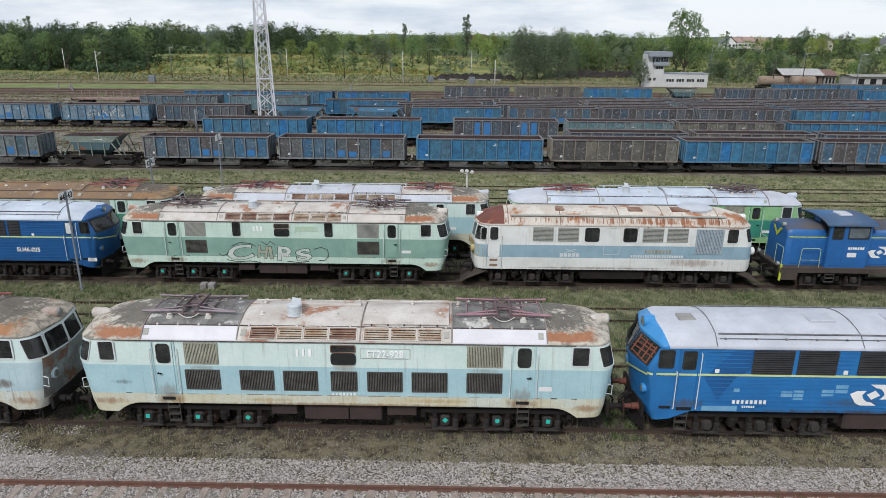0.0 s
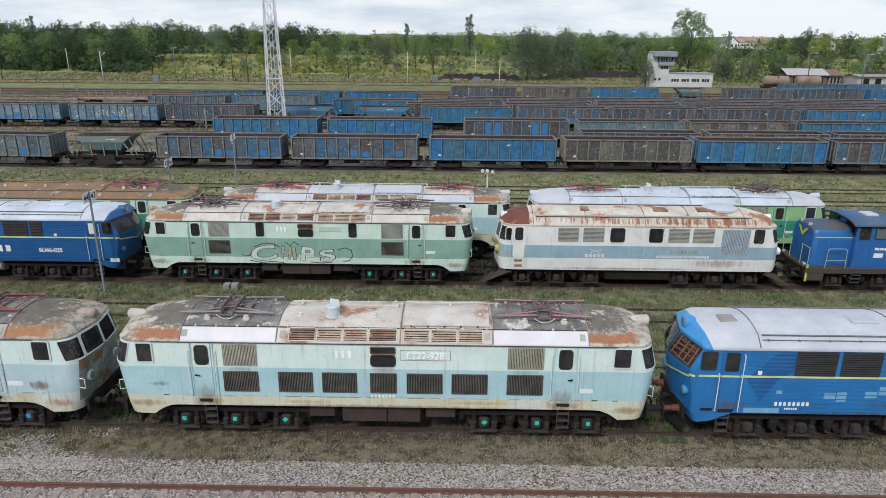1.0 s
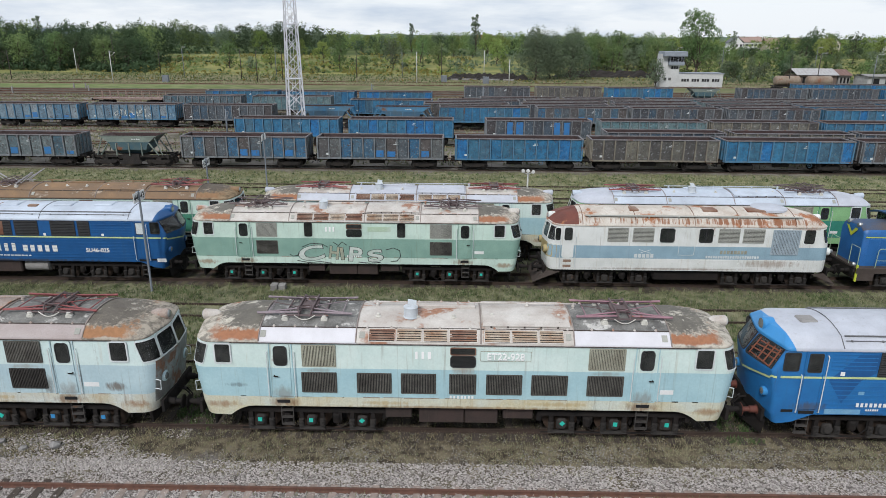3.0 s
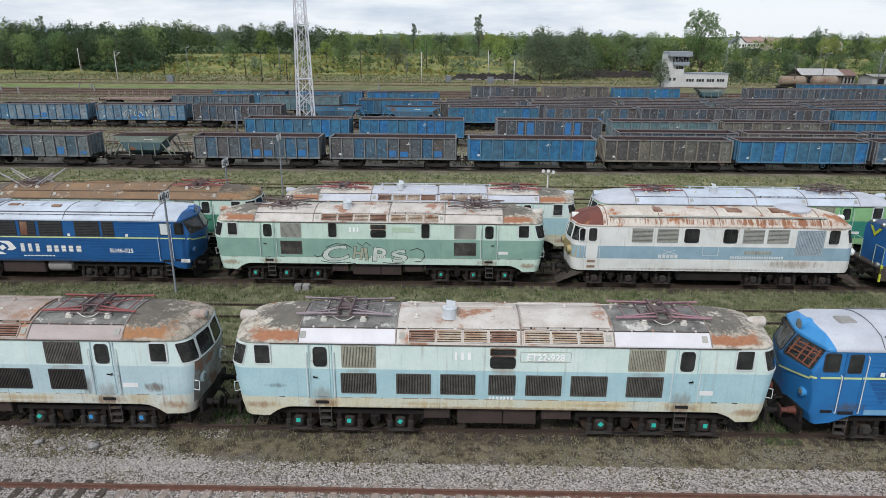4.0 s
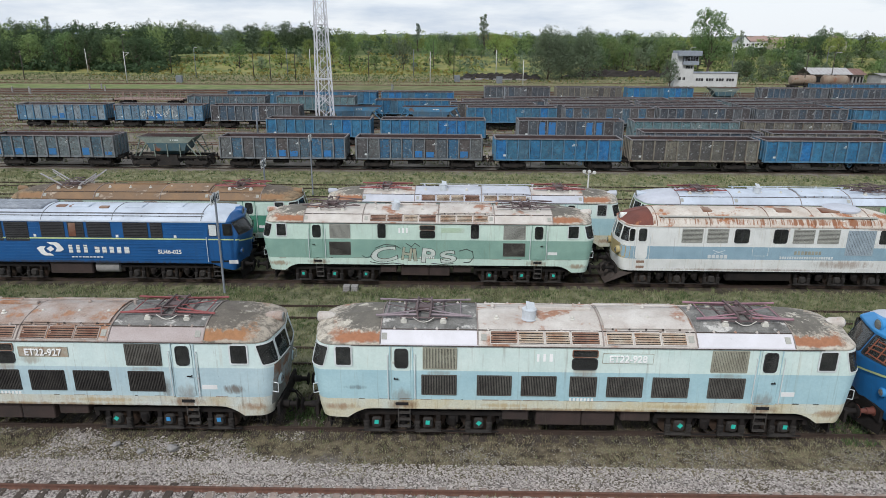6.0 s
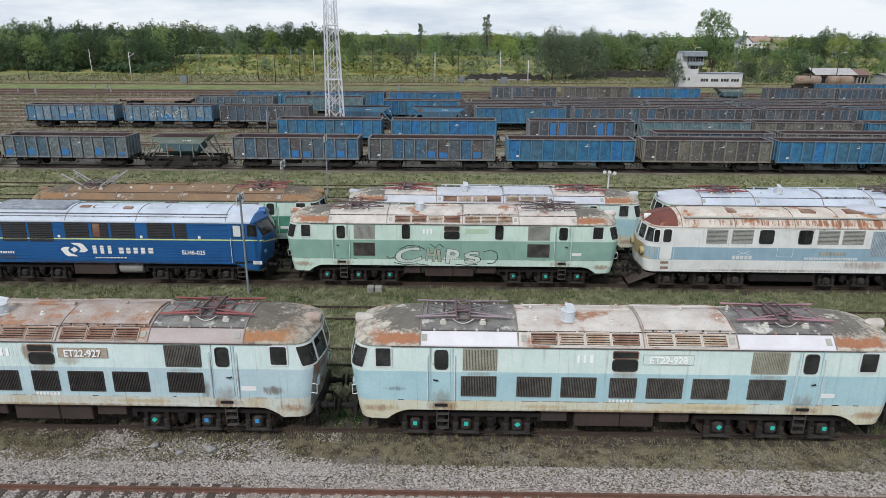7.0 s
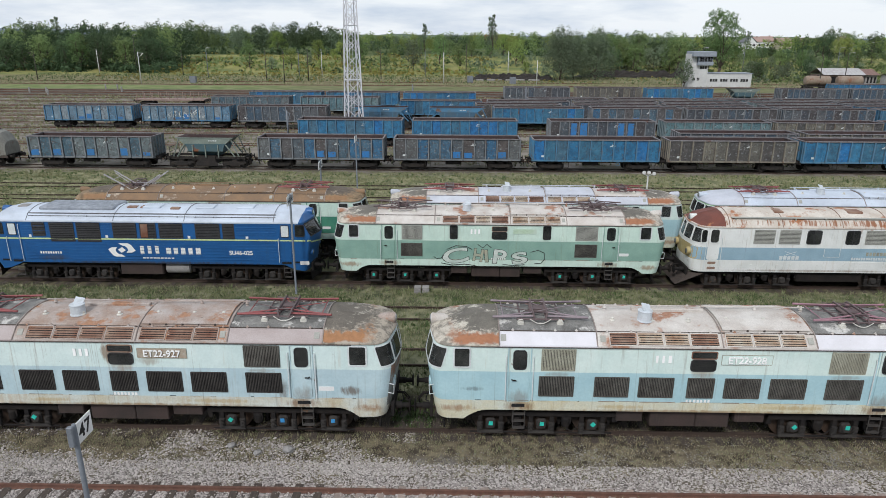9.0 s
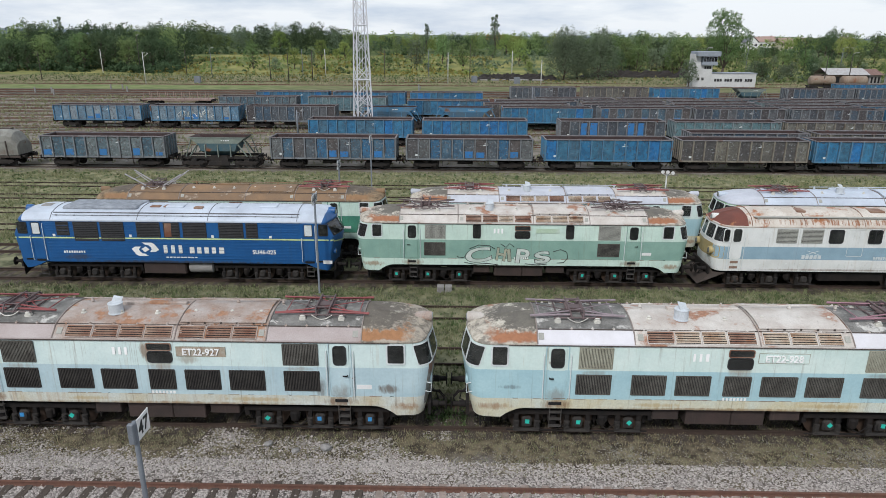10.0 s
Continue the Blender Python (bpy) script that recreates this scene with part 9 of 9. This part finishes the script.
def joined_grove(keys, x0, x1, y0, y1, step, s0, s1, seed, tones):
    """A far stand of trees, too many to count, as one sheet of leaves for each kind."""
    rnd = random.Random(seed)
    heap_ = {}
    y = y0
    while y <= y1:
        x = x0 + rnd.uniform(0, step)
        while x < x1:
            crown = next(c for c in TREES[rnd.choice(keys)].children if c.name.startswith("crown")).data
            v = np.empty(len(crown.vertices) * 3)
            crown.vertices.foreach_get("co", v)
            v, nn = v.reshape(-1, 4, 3), FACING[crown.name].reshape(-1, 4, 3)
            pick = np.arange(rnd.randrange(2), len(v), 2)
            v, nn = v[pick], nn[pick].reshape(-1, 3)
            mid = v.mean(axis=1, keepdims=True)
            v = (mid + (v - mid) * 1.3).reshape(-1, 3)
            a, s = rnd.uniform(0, 6.28), rnd.uniform(s0, s1)
            px, py = x + rnd.uniform(-1, 1) * step * 0.3, y + rnd.uniform(-1, 1) * step * 0.3
            rot = np.array(((math.cos(a), -math.sin(a)), (math.sin(a), math.cos(a))))
            w = np.column_stack((v[:, :2] @ rot.T * s + (px, py), v[:, 2] * s * rnd.uniform(0.88, 1.12) + ground_z(py)))
            w = np.column_stack((w, nn[:, :2] @ rot.T, nn[:, 2]))
            heap_.setdefault(LEAF[rnd.choice(tones)], []).append(w)
            x += step * rnd.uniform(0.75, 1.3)
        y += step
    for m, parts in heap_.items():
        V = np.concatenate(parts)
        tagged(leaf_mesh("far_trees", V[:, :3], V[:, 3:], m), "stand of distant leafy trees beyond the yard", "woods", kind="stuff")


def grove(keys, x0, x1, y0, y1, step, s0, s1, seed, book=None, flat=1.0):
    """Plants a stretch of ground, unevenly, row by row."""
    rnd = random.Random(seed)
    y = y0
    while y <= y1:
        x = x0 + rnd.uniform(0, step)
        while x < x1:
            s = rnd.uniform(s0, s1)
            plant(book or TREES, rnd.choice(keys), x + rnd.uniform(-1, 1) * step * 0.3, y + rnd.uniform(-1, 1) * step * 0.3, s, rnd, s * flat * rnd.uniform(0.88, 1.12))
            x += step * rnd.uniform(0.75, 1.3)
        y += step


# woods and single trees, from the open edge of the yard backwards
grove("bbbbag", -240, -124, 258, 272, 7.0, 0.74, 1.0, 1)
joined_grove("bbbbag", -240, -124, 284, 300, 8.0, 0.92, 1.12, 12, ("dark", "dark", "dark", "green"))
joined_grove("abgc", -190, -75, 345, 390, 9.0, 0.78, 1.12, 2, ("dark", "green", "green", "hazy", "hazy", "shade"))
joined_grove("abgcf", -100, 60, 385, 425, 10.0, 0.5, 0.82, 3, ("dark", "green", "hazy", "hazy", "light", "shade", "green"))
grove("abgch", -70, 20, 312, 334, 14.0, 0.42, 0.7, 4)
grove("fgacf", -90, 22, 262, 298, 22.0, 0.28, 0.55, 14)
grove("fgbaf", 112, 215, 222, 290, 12.5, 0.34, 0.58, 15)
joined_grove("fgbaf", 150, 300, 295, 330, 12.5, 0.22, 0.42, 17, ("dark", "green", "hazy", "shade"))
grove("gabf", 44, 84, 256, 292, 8.0, 0.8, 1.02, 5)
grove("fgab", 84, 150, 275, 320, 11.0, 0.3, 0.48, 6)
grove("bbbg", 167, 184, 335, 350, 7.5, 0.8, 1.0, 7)
joined_grove("bagh", 186, 330, 345, 380, 12.0, 0.3, 0.54, 8, ("dark", "shade", "green", "light"))
grove("bga", 262, 330, 300, 330, 10.0, 0.7, 0.95, 16)
grove("fbf", 84, 118, 220, 236, 6.5, 0.36, 0.55, 11)
rnd = random.Random(77)
for key, x, y, s in (("w", 22.5, 221, 0.98), ("w", 34.5, 222, 0.96), ("w", 28.5, 228, 0.9), ("e", 79.5, 236, 1.02), ("g", 86, 240, 0.7), ("f", 52.0, 187.8, 0.62), ("b", 139.8, 300, 0.85), ("b", 122.5, 300, 0.52), ("b", 127, 302, 0.5), ("a", 117, 298, 0.42), ("f", 131.5, 298, 0.5), ("h", 167, 322, 0.72), ("c", 173, 326, 0.85), ("b", 170, 300, 0.95), ("d", 6.0, 330, 1.15), ("d", -30, 420, 1.0),
                     ("b", -199, 297, 1.22), ("b", -195.5, 299, 1.12), ("d", -187, 300, 1.08), ("g", 70, 250, 0.9), ("b", 46, 250, 0.7), ("c", 12, 330, 0.95), ("c", -72, 300, 0.8), ("c", -100, 340, 1.0), ("a", -18, 290, 0.75), ("c", 205, 338, 0.9), ("h", 110, 345, 0.7), ("d", 160, 405, 0.8),
                     ("f", -28, 265, 0.95), ("g", -10, 265, 0.72), ("g", -48, 262, 0.75), ("h", -76, 266, 0.62), ("a", -93, 268, 0.8), ("h", 14, 285, 0.8), ("c", -60, 290, 0.8), ("h", 70, 300, 0.9), ("h", 252, 350, 1.0), ("c", 262, 345, 0.95), ("h", 243, 352, 0.9)):
    plant(TREES, key, x, y, s, rnd)


def scrub(name, x0, x1, y0, y1, count, r0, r1, leaf, seed, size, per=26, label="rough scrub and bushes on the embankment"):
    """Low uneven thicket that nobody could count."""
    rnd = random.Random(seed)
    lobes = []
    for _ in range(count):
        x, y = rnd.uniform(x0, x1), rnd.uniform(y0, y1)
        if noise.noise((x * 0.045, y * 0.06, seed)) < -0.05:
            continue
        r = rnd.uniform(r0, r1) * (0.7 + 0.8 * rnd.random() ** 3)
        lobes.append((x, y, ground_z(y) + r * 0.45, r, r, r * 0.9))
    o = leaf_mesh(name, *leaf_cloud(np.random.default_rng(seed), lobes, per, size), LEAF[leaf])
    return tagged(o, label, "scrub", kind="stuff")


scrub("scrub", -132, 0, 250, 300, 300, 1.0, 2.3, "green", 21, 0.5, 40)
scrub("scrub", -132, 4, 240, 325, 1500, 0.5, 1.3, "weed", 22, 0.42)
scrub("scrub", -132, 4, 246, 305, 260, 0.7, 1.9, "light", 23, 0.5)
scrub("scrub", -132, 4, 250, 300, 130, 1.0, 2.2, "dark", 37, 0.5, 40)
scrub("scrub", -6, 62, 238, 330, 520, 0.9, 2.6, "willow", 24, 0.6)
scrub("scrub", 60, 150, 212, 330, 900, 0.8, 2.4, "green", 25, 0.6)
scrub("scrub", 82, 125, 214, 232, 160, 0.9, 2.3, "willow", 26, 0.5)
scrub("scrub", -240, -118, 246, 266, 900, 1.4, 3.6, "dark", 27, 0.7)
scrub("scrub", -240, -124, 262, 290, 260, 4.0, 6.0, "dark", 36, 0.9, 90)
scrub("scrub", 20, 160, 330, 420, 500, 2.0, 4.2, "green", 28, 1.0)
scrub("scrub", -190, 40, 330, 350, 380, 1.6, 3.4, "dark", 29, 0.9)
scrub("scrub", 118, 330, 212, 330, 1300, 0.8, 2.4, "green", 33, 0.6)
scrub("scrub", 110, 330, 214, 330, 500, 0.8, 2.0, "willow", 34, 0.55)
scrub("scrub", -132, 60, 205, 240, 500, 0.2, 0.6, "weed", 35, 0.35)
scrub("scrub", 80, 330, 330, 440, 500, 1.5, 2.8, "dark", 30, 1.0)


# ---- far woods and hills ----
def far_woods(name, x0, x1, y0, y1, count, r0, r1, h0, h1, leaf, seed, size, per):
    rnd = random.Random(seed)
    lobes = []
    for _ in range(count):
        x, y = rnd.uniform(x0, x1), rnd.uniform(y0, y1)
        h, r = rnd.uniform(h0, h1), rnd.uniform(r0, r1)
        lobes.append((x, y, ground_z(y) + h * 0.55, r, r, h * 0.5))
    o = leaf_mesh(name, *leaf_cloud(np.random.default_rng(seed), lobes, per, size), LEAF[leaf])
    return tagged(o, "distant woods closing the view beyond the yard", "woods", kind="stuff")


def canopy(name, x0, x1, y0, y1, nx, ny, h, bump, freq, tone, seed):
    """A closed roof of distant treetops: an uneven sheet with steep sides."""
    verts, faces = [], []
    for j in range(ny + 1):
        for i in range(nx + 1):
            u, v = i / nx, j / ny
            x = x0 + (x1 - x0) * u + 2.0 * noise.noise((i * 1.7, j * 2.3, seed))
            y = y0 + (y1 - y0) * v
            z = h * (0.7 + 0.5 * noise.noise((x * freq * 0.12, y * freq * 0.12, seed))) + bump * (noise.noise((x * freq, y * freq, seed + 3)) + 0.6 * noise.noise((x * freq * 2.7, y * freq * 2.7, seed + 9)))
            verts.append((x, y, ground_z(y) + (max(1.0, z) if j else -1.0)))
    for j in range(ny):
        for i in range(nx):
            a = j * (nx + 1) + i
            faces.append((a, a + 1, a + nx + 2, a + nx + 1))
    # tone is foliage paled for distance; the haze is put into the base colour
    o = raw(name, verts, faces, mat("haze tinted woodland", tone, tuple(c * 0.7 for c in tone), scale=0.12, rough=1.0, bump=0.0, fine=0.6, grain=0.35, world_space=True, specular=0.0), smooth=True)
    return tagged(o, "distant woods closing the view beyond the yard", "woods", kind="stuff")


far_woods("far_woods", -420, 480, 440, 500, 420, 4, 7, 6, 12, "light", 41, 1.0, 130)
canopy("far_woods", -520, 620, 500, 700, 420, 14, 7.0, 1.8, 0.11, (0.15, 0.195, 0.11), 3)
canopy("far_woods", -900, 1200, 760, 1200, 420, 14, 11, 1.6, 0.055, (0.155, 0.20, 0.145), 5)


def hills(y, h, seed, tone):
    verts, faces = [], []
    n = 160
    for i in range(n + 1):
        x = -2600 + 5200 * i / n
        z = h * (0.55 + 0.22 * noise.noise((x * 0.0012, seed, 0.3)) + (0.55 if x < -700 else 0) * max(0.0, min(1, (-700 - x) / 500)))
        verts += [(x, y, -5), (x, y + 120, max(2, z)), (x, y + 600, -5)]
    for i in range(n):
        a = i * 3
        faces += [(a, a + 3, a + 4, a + 1), (a + 1, a + 4, a + 5, a + 2)]
    # the blue of far haze is put into the hill colour
    o = raw("backdrop", verts, faces, mat("haze tinted wooded hill", tone, tuple(c * 0.85 for c in tone), scale=0.02, rough=1.0, bump=0.0, fine=0.2, world_space=True), smooth=True)
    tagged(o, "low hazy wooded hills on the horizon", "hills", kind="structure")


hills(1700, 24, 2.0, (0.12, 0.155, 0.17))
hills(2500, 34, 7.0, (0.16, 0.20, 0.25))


# ---- grass, weeds and ballast stones ----
def tufts(name, x0, x1, y0, y1, count, h0, h1, w, material, seed, clear=(), blades=4):
    """Grass blades in uneven tufts; thinner where clear gives a strip."""
    rng = np.random.default_rng(seed)
    x, y = rng.uniform(x0, x1, count), rng.uniform(y0, y1, count)
    dens = np.array([noise.noise((a * 0.35, b * 0.5, seed)) for a, b in zip(x, y)])
    keep = dens > rng.uniform(-0.55, 0.25, count)
    for c0, c1 in clear:
        keep &= ~((y > c0) & (y < c1) & (rng.random(count) < 0.8))
    x, y, dens = x[keep], y[keep], dens[keep]
    k = len(x)
    V = np.zeros((k, blades, 3, 3))
    gz = np.array([ground_z(b) for b in y])
    for j in range(blades):
        a = rng.uniform(0, 6.2832, k)
        h = rng.uniform(h0, h1, k) * (0.8 + 0.6 * np.clip(dens, 0, 1))
        ox, oy = rng.normal(0, 0.06, k), rng.normal(0, 0.06, k)
        dx, dy = np.cos(a) * w, np.sin(a) * w
        lx, ly = rng.normal(0, 0.35, k) * h, rng.normal(0, 0.35, k) * h
        V[:, j, 0] = np.stack((x + ox - dx, y + oy - dy, gz - 0.02), 1)
        V[:, j, 1] = np.stack((x + ox + dx, y + oy + dy, gz - 0.02), 1)
        V[:, j, 2] = np.stack((x + ox + lx, y + oy + ly, gz + h), 1)
    V = V.reshape(-1, 3)
    F = np.arange(len(V)).reshape(-1, 3)
    o = raw(name, V.tolist(), F.tolist(), material)
    return tagged(o, "uneven weeds and grass between the tracks", "grass", kind="stuff")


def island_tint(m, c):
    n, l = m.node_tree.nodes, m.node_tree.links
    b = n["Principled BSDF"]
    src = b.inputs["Base Color"].links[0].from_socket
    geo, mx = n.new("ShaderNodeNewGeometry"), n.new("ShaderNodeMix")
    mx.data_type = "RGBA"
    l.new(geo.outputs["Random Per Island"], mx.inputs[0])
    l.new(src, mx.inputs[6])
    mx.inputs[7].default_value = (*c, 1)
    l.new(mx.outputs[2], b.inputs["Base Color"])


island_tint(M["grass"], (0.205, 0.225, 0.118))
island_tint(M["dry_grass"], (0.31, 0.295, 0.185))
M["dark_stone"] = mat("dirty ballast stone", (0.20, 0.185, 0.165), (0.10, 0.09, 0.08), scale=9, rough=0.95, bump=0.2, world_space=True)
island_tint(M["dark_stone"], (0.27, 0.255, 0.23))
island_tint(M["stone"], (0.43, 0.395, 0.37))
tufts("grass", -52, 42, 21.9, 33.2, 62000, 0.06, 0.17, 0.02, M["grass"], 51, ((24.2, 25.8), (29.0, 30.6)))
tufts("grass", -52, 42, 21.9, 33.4, 30000, 0.10, 0.26, 0.013, M["dry_grass"], 52)
M["grass_bright"] = mat("yellow green meadow grass", (0.125, 0.168, 0.070), (0.205, 0.215, 0.108), scale=0.4, rough=0.8, bump=0.0, grain=0.3, world_space=True, fine=6, specular=0.15)
island_tint(M["grass_bright"], (0.265, 0.265, 0.145))
M["straw"] = mat("bleached straw", (0.21, 0.175, 0.11), (0.13, 0.11, 0.07), scale=0.8, rough=0.9, bump=0.0, world_space=True, fine=6, specular=0.1)
island_tint(M["straw"], (0.33, 0.28, 0.18))
M["weed_dark"] = mat("dark green weeds", (0.045, 0.08, 0.03), (0.075, 0.115, 0.045), scale=0.8, rough=0.85, bump=0.0, world_space=True, fine=5, specular=0.1)
island_tint(M["weed_dark"], (0.10, 0.14, 0.06))
tufts("grass", -52, 42, 21.9, 33.4, 2200, 0.18, 0.38, 0.018, M["grass"], 58, blades=9)
tufts("grass", -52, 42, 21.9, 33.2, 9000, 0.08, 0.22, 0.028, M["weed_dark"], 67, ((24.2, 25.8), (29.0, 30.6)), blades=7)
tufts("grass", -75, 62, 40.8, 65.5, 7000, 0.10, 0.26, 0.045, M["weed_dark"], 68, ((43.8, 45.4), (48.6, 50.2), (53.4, 55.0), (58.2, 59.8)), blades=7)
tufts("grass", -75, 62, 40.8, 66.2, 60000, 0.09, 0.22, 0.035, M["grass_bright"], 53, ((43.8, 45.4), (48.6, 50.2), (53.4, 55.0), (58.2, 59.8)))
tufts("grass", -75, 62, 40.8, 66.0, 30000, 0.12, 0.30, 0.022, M["dry_grass"], 54)
tufts("grass", -45, 30, 16.9, 19.4, 7000, 0.03, 0.10, 0.014, M["dry_grass"], 55)
tufts("grass", -45, 30, 18.0, 21.6, 2500, 0.03, 0.1, 0.012, M["grass"], 56)
tufts("grass", -110, 70, 70, 150, 20000, 0.12, 0.4, 0.06, M["dry_grass"], 57)
tufts("grass", -45, 30, 20.8, 22.2, 5000, 0.06, 0.18, 0.014, M["grass"], 60)
tufts("grass", -45, 30, 17.3, 20.6, 4000, 0.03, 0.11, 0.012, M["grass"], 76)
tufts("grass", -45, 30, 17.3, 20.6, 14000, 0.03, 0.11, 0.012, M["straw"], 77)
tufts("grass", -12, 14, 14.7, 16.0, 500, 0.06, 0.2, 0.012, M["grass"], 78, blades=6)
tufts("grass", -45, 30, 16.8, 20, 9000, 0.03, 0.12, 0.012, M["dry_grass"], 64)
tufts("grass", -160, 130, 188, 242, 9000, 0.2, 0.5, 0.12, M["grass"], 71, blades=3)
tufts("grass", -160, 130, 188, 242, 6000, 0.2, 0.6, 0.10, M["dry_grass"], 72, blades=3)
tufts("grass", -160, 130, 200, 242, 2500, 0.3, 0.8, 0.16, M["weed_dark"], 73, blades=3)
tufts("grass", -14.0, -12.5, 18.9, 21.4, 160, 0.08, 0.28, 0.025, M["weed_dark"], 74, blades=7)
tufts("grass", 5.6, 6.9, 18.9, 21.4, 160, 0.08, 0.3, 0.025, M["weed_dark"], 75, blades=7)
tufts("grass", -110, 70, 70, 150, 16000, 0.12, 0.45, 0.06, M["grass"], 59)


def stones(name, x0, x1, y0, y1, count, r0, r1, seed, material, patchy=False):
    rng = np.random.default_rng(seed)
    x, y = rng.uniform(x0, x1, count), rng.uniform(y0, y1, count)
    if patchy:
        d = np.array([noise.noise((a * 0.5, b * 0.9, 9.0)) for a, b in zip(x, y)])
        keep = d > rng.uniform(-0.5, 0.7, count) + 0.5 * (y - y0) / (y1 - y0)
        x, y = x[keep], y[keep]
    k = len(x)
    base = np.array([(1, 0, 0), (0, 1, 0), (-1, 0, 0), (0, -1, 0), (0.2, 0.1, 0.85)], float)
    faces = np.array([(0, 1, 4), (1, 2, 4), (2, 3, 4), (3, 0, 4)])
    r = rng.uniform(r0, r1, k) * rng.uniform(0.6, 1.2, k)
    a = rng.uniform(0, 6.2832, k)
    V = base[None] * rng.uniform(0.6, 1.25, (k, 5, 1)) * r[:, None, None]
    V = V * np.stack((rng.uniform(0.8, 1.4, k), rng.uniform(0.7, 1.1, k), rng.uniform(0.6, 1.0, k)), 1)[:, None]
    ca, sa = np.cos(a)[:, None], np.sin(a)[:, None]
    X, Y = V[:, :, 0] * ca - V[:, :, 1] * sa, V[:, :, 0] * sa + V[:, :, 1] * ca
    V = np.stack((X + x[:, None], Y + y[:, None], V[:, :, 2] - 0.17 + r[:, None] * rng.uniform(0.0, 0.5, (k, 1))), 2)
    F = (faces[None] + (np.arange(k) * 5)[:, None, None]).reshape(-1, 3)
    o = raw(name, V.reshape(-1, 3).tolist(), F.tolist(), material)
    return tagged(o, "pale broken ballast stones beside the rails", "ballast", kind="stuff")


stones("ballast_stones", -42, 26, 13.6, 17.5, 112000, 0.024, 0.052, 61, M["stone"])
stones("ballast_stones", -42, 26, 16.9, 20.6, 52000, 0.015, 0.036, 62, M["dark_stone"], True)
stones("ballast_stones", -42, 26, 17.2, 18.6, 20000, 0.02, 0.042, 63, M["dark_stone"], True)
stones("ballast_stones", -42, 26, 17.0, 20.4, 2200, 0.012, 0.026, 69, M["stone"])
stones("ballast_stones", -44, -13, 16.9, 19.4, 56000, 0.024, 0.05, 65, M["stone"], True)
stones("ballast_stones", -26, -15, 17.2, 19.3, 1500, 0.04, 0.085, 66, M["stone"], True)

# ---- concrete sleepers of the empty front track ----
bm = bmesh.new()
slab(bm, -0.12, 0.12, -1.28, 1.09, -0.34, -0.134, 0.02)
first = part("sleeper", bm, M["sleeper"], front_track)
first.location.x = -15.3
for k in range(1, 68):
    o = first.copy()
    scene.collection.objects.link(o)
    o.location.x = -15.3 + 0.645 * k
bm = bmesh.new()
slab(bm, -0.13, 0.13, -1.3, 1.12, -0.34, -0.13, 0.02)
first = part("sleeper", bm, M["sleeper_wood"], front_track)
first.location.x = -15.95
rnd = random.Random(5)
for k in range(1, 45):
    o = first.copy()
    scene.collection.objects.link(o)
    o.location.x, o.rotation_euler.z = -15.95 - 0.645 * k, rnd.uniform(-0.04, 0.04)
bm = bmesh.new()
slab(bm, -0.13, 0.13, -1.28, 1.28, -0.34, -0.145, 0.015)
first = part("sleeper", bm, M["sleeper_wood"], near_track)
first.location.x = -44.0
for k in range(1, 116):
    o = first.copy()
    scene.collection.objects.link(o)
    o.location.x = -44.0 + 0.62 * k
